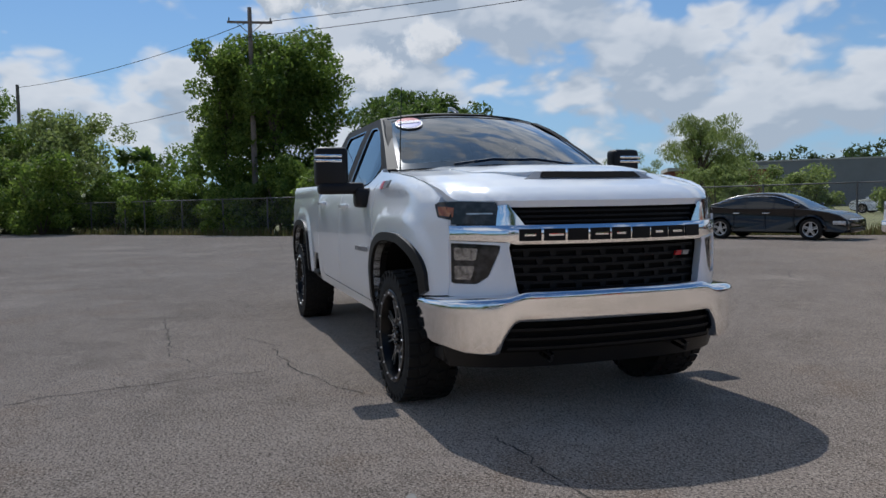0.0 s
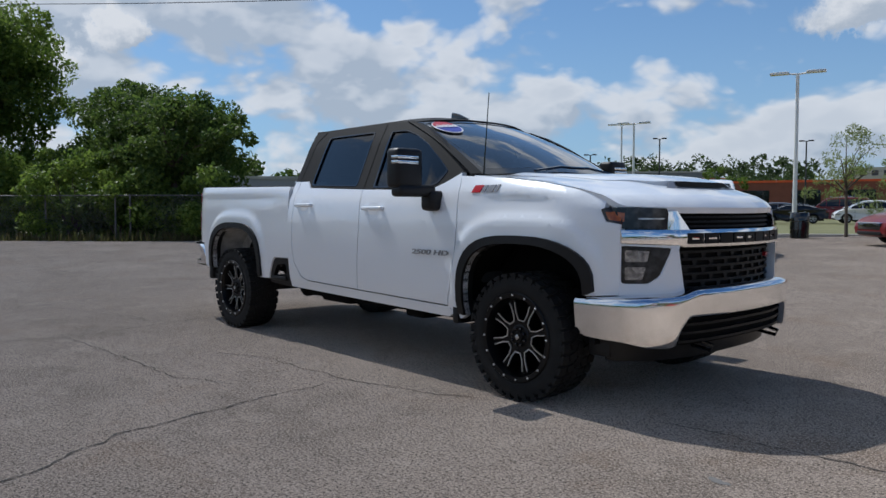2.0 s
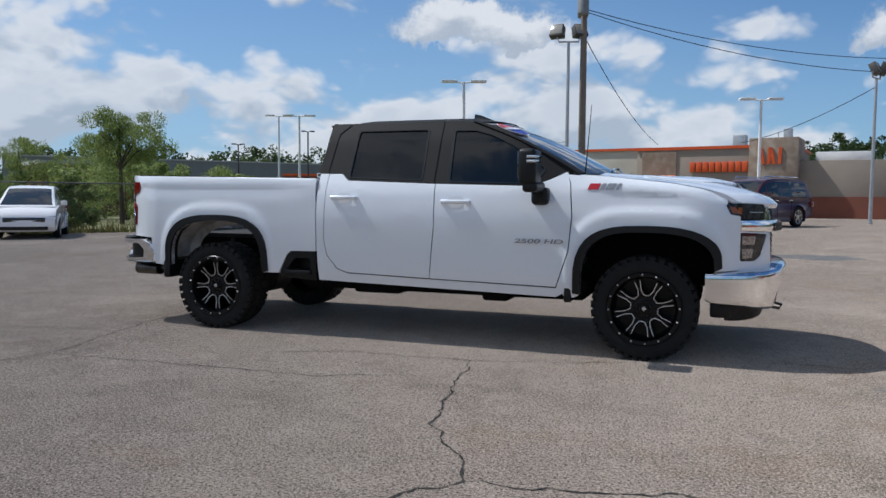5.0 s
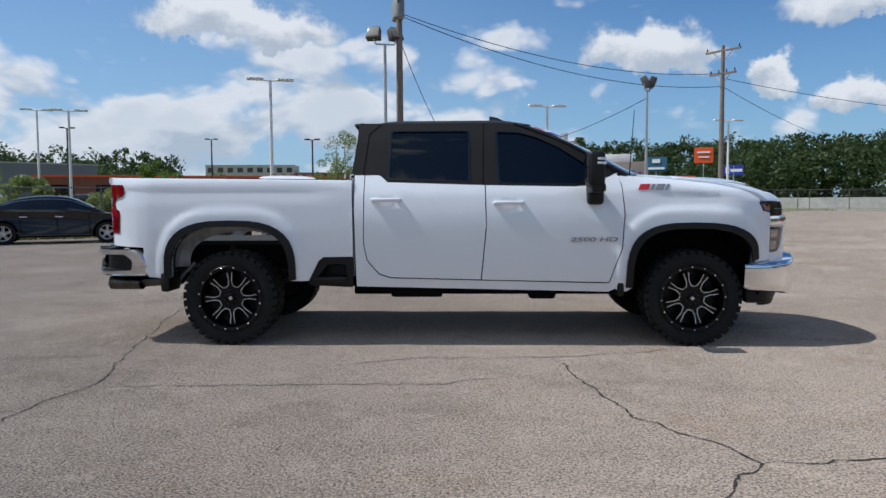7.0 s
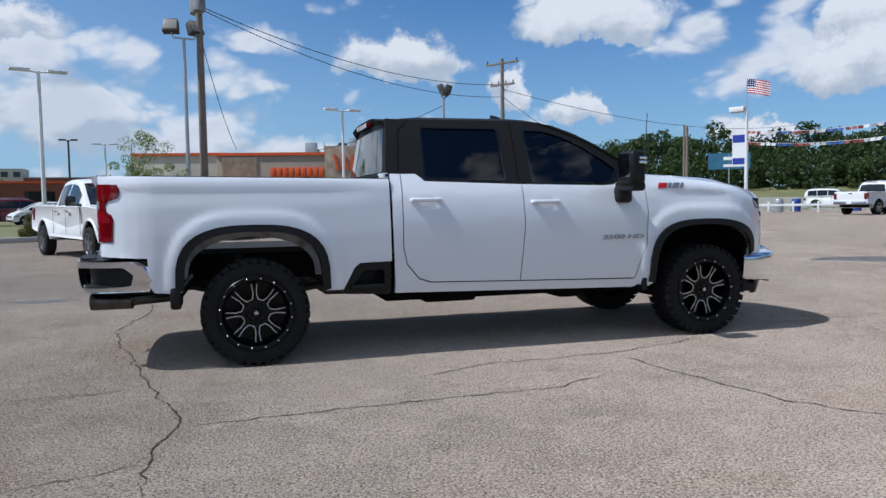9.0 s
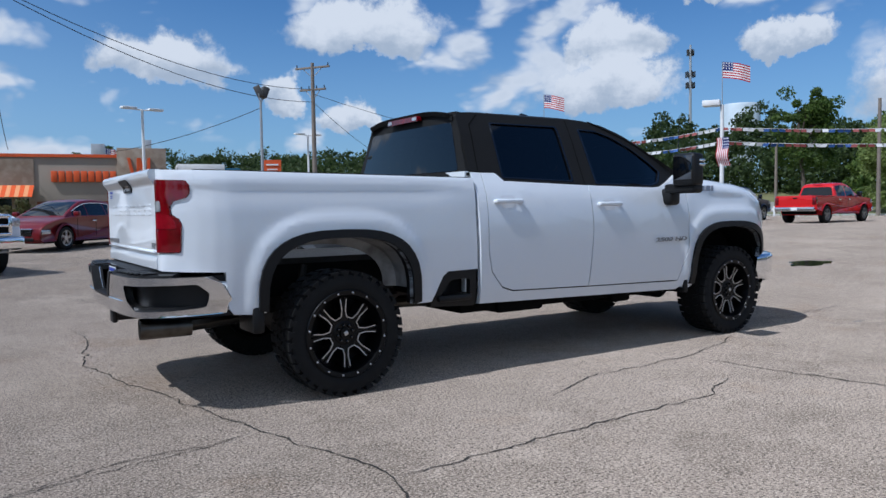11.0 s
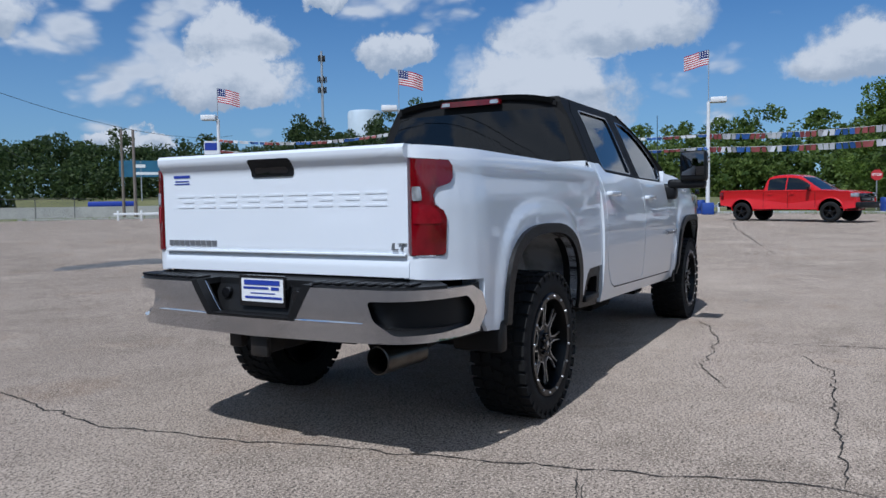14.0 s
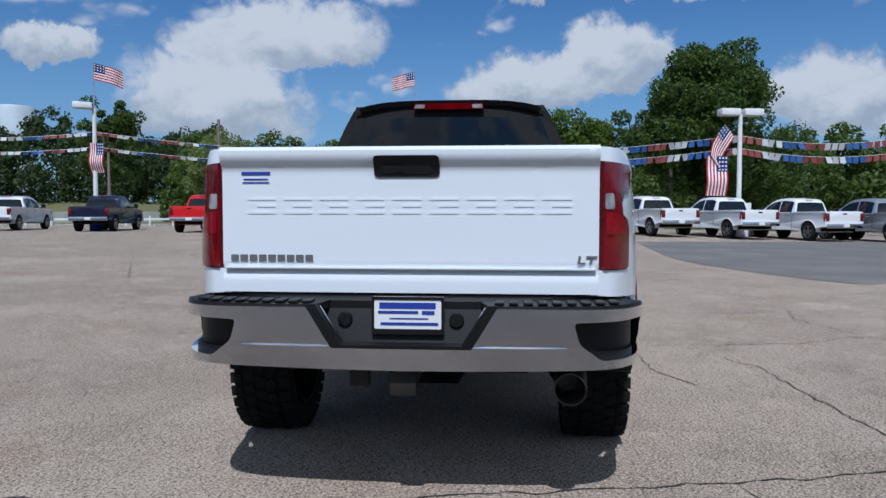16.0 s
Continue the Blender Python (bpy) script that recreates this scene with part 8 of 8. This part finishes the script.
LEAF_MIX = leaf_material("roadside_leaves", (0.055, 0.100, 0.022), (0.17, 0.23, 0.05))
LEAF_WOOD = leaf_material("woodland_leaves", (0.03, 0.055, 0.02), (0.085, 0.12, 0.036))
woods("dark wooded hill beyond the road", [(84, 68, 190, 18.5, 40), (70, 55, 150, 17.0, 40), (56, 40, 150, 17.5, 40), (41, 20, 150, 22, 40)], 50, LEAF_WOOD, 0.44, 34, 3.8)
woods("green wood along the road", [(26, -3, 88, 12, 16), (-2, -40, 74, 10.5, 14)], 51, LEAF_MIX, 0.27, 62, 2.7)
woods("far tree line beyond the roofs", [(150, 100, 170, 8.0, 25), (178, 150, 95, 8.0, 14), (205, 178, 70, 8, 12)], 52, LEAF_DARK, 0.45, 24, 3.2)
woods("low trees beyond the shops", [(100, 82, 240, 8.5, 30)], 53, LEAF_DARK, 0.7, 18, 4.5)
woods("wooded hill behind the store", [(140, 112, 330, 25, 60)], 55, LEAF_WOOD, 0.9, 20, 7.0)
woods("trees around the rest of the lot", [(340, 205, 110, 10, 14)], 54, LEAF_DARK, 0.9, 8, 3.8)



def bank(b0, b1, d0, d1, rise):
    """A grassy bank that climbs away from the lot between two bearings."""
    bm = bmesh.new()
    rows = []
    for i in range(25):
        b = radians(b0 + (b1 - b0) * i / 24)
        rows.append([bm.verts.new(((d0 + (d1 - d0) * q) * math.cos(b), (d0 + (d1 - d0) * q) * math.sin(b), -0.05 + rise * q * q * (3 - 2 * q) + 0.25 * noise.noise(Vector((i * 0.4, q * 3, 1.0))) * q)) for q in (0, 0.2, 0.4, 0.6, 0.8, 1.0, 1.3)])
    for r0, r1 in zip(rows, rows[1:]):
        for k in range(6):
            bm.faces.new((r0[k], r0[k + 1], r1[k + 1], r1[k]))
    bmesh.ops.recalc_face_normals(bm, faces=bm.faces)
    tagged(new("grass_bank", mesh_of(bm, "grass_bank", GRASS)), "yellow-green grass bank below the woods", "ground", kind="structure")


bank(60, 24, 128, 152, 3.4)
bank(26, -40, 66, 84, 1.5)
# ---- road and kerbs ----
bm = sheet([(20, 95), (118, 12), (122, 20), (26, 104)], lambda u, v: Vector((u, v, 0.28)), 20)
tagged(new("road", mesh_of(bm, "road", CONCRETE)), "pale concrete road beyond the grass", "road", kind="structure")
bm = bmesh.new()
box(bm, (0, -0.2, 0), (130, 0.2, 1.2))
ob = new("road_barrier", mesh_of(bm, "road_barrier", CONCRETE, False))
ob.matrix_basis = pose(18, 93, 0.2, 0, 0, -40.3)
tagged(ob, "long pale concrete road barrier before the woods", "barrier")
trailer = thing("flatbed_trailer", "long trailer under a bright blue tarpaulin", "trailer", at(66.3, 91.9, -45))
part("bed", box(bmesh.new(), (-3.4, -1.2, 0.9), (3.4, 1.2, 1.15)), DARK_VOID, trailer)
part("tarpaulin", box(bmesh.new(), (-3.2, -1.1, 1.15), (3.2, 1.1, 1.9), bevel=0.15), material("blue_tarp", (0.02, 0.05, 0.35), 0.5, vary=0.3, scale=1.0), trailer, "bright blue tarpaulin")
for x in (-2.6, -1.5, 2.4):
    for s in (-1, 1):
        part("wheel", lathe(bmesh.new(), [(-0.15, 0.001), (-0.15, 0.48), (0.15, 0.48), (0.15, 0.001)], 16, "Y"), RUBBER, trailer, m=pose(x, 1.0 * s, 0.48))


def kerb(points, label):
    bm = bmesh.new()
    for (x0, y0), (x1, y1) in zip(points, points[1:]):
        ln, a = math.hypot(x1 - x0, y1 - y0), math.atan2(y1 - y0, x1 - x0)
        g = ground_height((x0 + x1) / 2, (y0 + y1) / 2)
        box(bm, (0, -0.08, -0.05), (ln, 0.08, 0.13), pose(x0, y0, g, 0, 0, math.degrees(a)), 0.02, 1)
    tagged(new("kerb", mesh_of(bm, "kerb", CONCRETE)), label, "kerb", kind="structure")


kerb([(-10, 21.5), (-4, 26), (-3, 40)], "worn concrete kerb")
kerb([(30, 56), (45, 45), (50, 22), (46, 0), (41, -10), (41, -45)], "worn concrete kerb on the road side")

NEW_ASPHALT = material("newer_dark_asphalt", (0.15, 0.138, 0.126), 0.9, vary=0.8, scale=0.5, dark=(0.23, 0.21, 0.19), fine=0.4, fine_scale=70, bump=0.3)
bm = sheet(rounded([(24.4, -5.5), (28.3, -17.0), (6.6, -6.6), (9.2, -5.6), (13.6, -4.8)], 1.5), lambda u, v: (u, v, ground_height(u, v) + 0.006), 2.0)
tagged(new("asphalt_patch", mesh_of(bm, "asphalt_patch", NEW_ASPHALT)), "darker newer asphalt before the parked row", "pavement", kind="structure")

# ---- cracks in the asphalt ----
CRACK = material("crack_dirt", (0.022, 0.019, 0.016), 0.95, vary=0.6, scale=9, dark=(0.07, 0.06, 0.048))
SEAL = material("tar_stain", (0.10, 0.095, 0.088), 0.8, vary=0.7, scale=5, dark=(0.2, 0.19, 0.175))


def crack(points, width, seed):
    """A ragged crack along a line of plan points: a thin strip of dirt that lies in it."""
    rng = np.random.default_rng(seed)
    pts = [Vector((*p, 0)) for p in points]
    fine = []
    for a, b in zip(pts, pts[1:]):
        n = max(2, int((b - a).length / 0.035))
        side = Vector((-(b - a).y, (b - a).x, 0)).normalized()
        drift = 0.0
        for k in range(n):
            drift = drift * 0.86 + rng.normal() * 0.012
            fade = min(1.0, 3 * min(k / n, 1 - k / n))
            fine.append(a.lerp(b, k / n) + side * drift * fade)
    fine.append(pts[-1])
    bm = bmesh.new()
    prev = None
    for i, p in enumerate(fine):
        d = (fine[min(i + 1, len(fine) - 1)] - fine[max(i - 1, 0)]).normalized()
        side = Vector((-d.y, d.x, 0))
        w = width * 0.78 * rng.uniform(0.2, 1.0) * min(1.0, 0.3 + 8 * min(i, len(fine) - 1 - i) / len(fine))
        g = Vector((0, 0, ground_height(p.x, p.y) + 0.004))
        pair = (bm.verts.new(p + side * w + g), bm.verts.new(p - side * w + g))
        if prev:
            bm.faces.new((prev[0], prev[1], pair[1], pair[0]))
        prev = pair
    ob = new("crack", mesh_of(bm, "crack", CRACK, False))
    return tagged(ob, "ragged dark crack in the asphalt", "crack", "cracks in the asphalt", "structure")


CRACKS = [
    ([(1.87, -1.12), (1.13, -1.39), (0.75, -1.5), (0.1, -1.53), (-0.36, -1.55), (-0.95, -1.82)], 0.009),
    ([(0.75, -1.5), (0.83, -2.03), (0.94, -2.6), (1.03, -3.06), (1.18, -3.39), (1.36, -3.6), (1.49, -3.93), (1.19, -4.34), (0.9, -4.9)], 0.012),
    ([(1.49, -3.93), (1.73, -3.93), (2.12, -3.84), (2.7, -3.7), (3.6, -3.9)], 0.011),
    ([(0.38, -2.17), (-0.08, -2.4), (-0.79, -2.41), (-1.4, -2.45), (-1.93, -2.48), (-2.5, -2.5)], 0.010),
    ([(-3.15, 3.47), (-3.12, 2.32), (-3.32, 1.16), (-3.2, 0.5), (-3.04, -0.1), (-2.89, -0.8), (-2.77, -1.45), (-2.6, -2.0), (-2.52, -2.5), (-2.62, -3.1), (-2.6, -3.6)], 0.011),
    ([(-2.77, -1.43), (-3.38, -1.53), (-4.1, -1.76)], 0.007),
    ([(-6.5, -2.36), (-4.1, -1.76), (-2.86, -1.5)], 0.006),
    ([(2.88, -0.74), (3.22, -0.69), (3.6, -0.7), (4.7, -0.6)], 0.009),
    ([(-4.21, 7.9), (-2.81, 6.75), (-2.56, 5.76)], 0.012),
    ([(14.2, -0.8), (8.7, -1.9), (7.0, -3.2), (4.9, -4.1)], 0.012),
    ([(30, 2.4), (22, 1.2), (16.4, 0.0), (9, -1.5)], 0.03),
    ([(-2.62, -3.1), (-3.3, -3.35), (-4.2, -3.5)], 0.007),
    ([(-12, 2), (-9, 3.2), (-5, 3.0), (-3.2, 3.5)], 0.010),
    ([(-18, -6), (-13, -3.5), (-9, -3.0), (-6.5, -2.4)], 0.014),
    ([(-22, 1), (-14, 0.2), (-9.5, 3.0)], 0.016),
    ([(6, 6), (11, 8.5), (17, 8.0)], 0.014),
    ([(3.5, 14), (7, 10), (11, 8.5)], 0.014),
]
for i, (line, w) in enumerate(CRACKS):
    crack(line, w, 100 + i)


def stain(x, y, r, seed, label, mat):
    """A flat irregular stain on the asphalt."""
    rng = np.random.default_rng(seed)
    ph = rng.uniform(0, 6.28, 4)
    loop = []
    for k in range(36):
        a = 2 * math.pi * k / 36
        q = r * (1 + 0.25 * math.sin(2 * a + ph[0]) + 0.15 * math.sin(3 * a + ph[1]) + 0.08 * math.sin(7 * a + ph[2]))
        loop.append((x + q * math.cos(a), y + 0.6 * q * math.sin(a)))
    bm = sheet(loop, lambda u, v: Vector((u, v, ground_height(u, v) + 0.0025)), 0.5)
    tagged(new("stain", mesh_of(bm, "stain", mat)), label, "stain", "stains on the asphalt", "structure")


for x, y, r, sd in ((-4.6, 4.2, 0.35, 60), (4.2, 10.5, 1.1, 61), (2.5, 17.5, 1.6, 62), (9.5, 4.6, 0.8, 63), (12.5, 6.5, 0.5, 64)):
    stain(x, y, r, sd, "dark oil stain on the asphalt", SEAL)
WATER = material("puddle_water", (0.02, 0.018, 0.016), 0.04, spec=0.6)
stain(9.9, 2.9, 0.62, 65, "shallow puddle on the asphalt", WATER)
stain(3.61, -1.37, 0.05, 67, "small dark spot on the asphalt", SEAL)
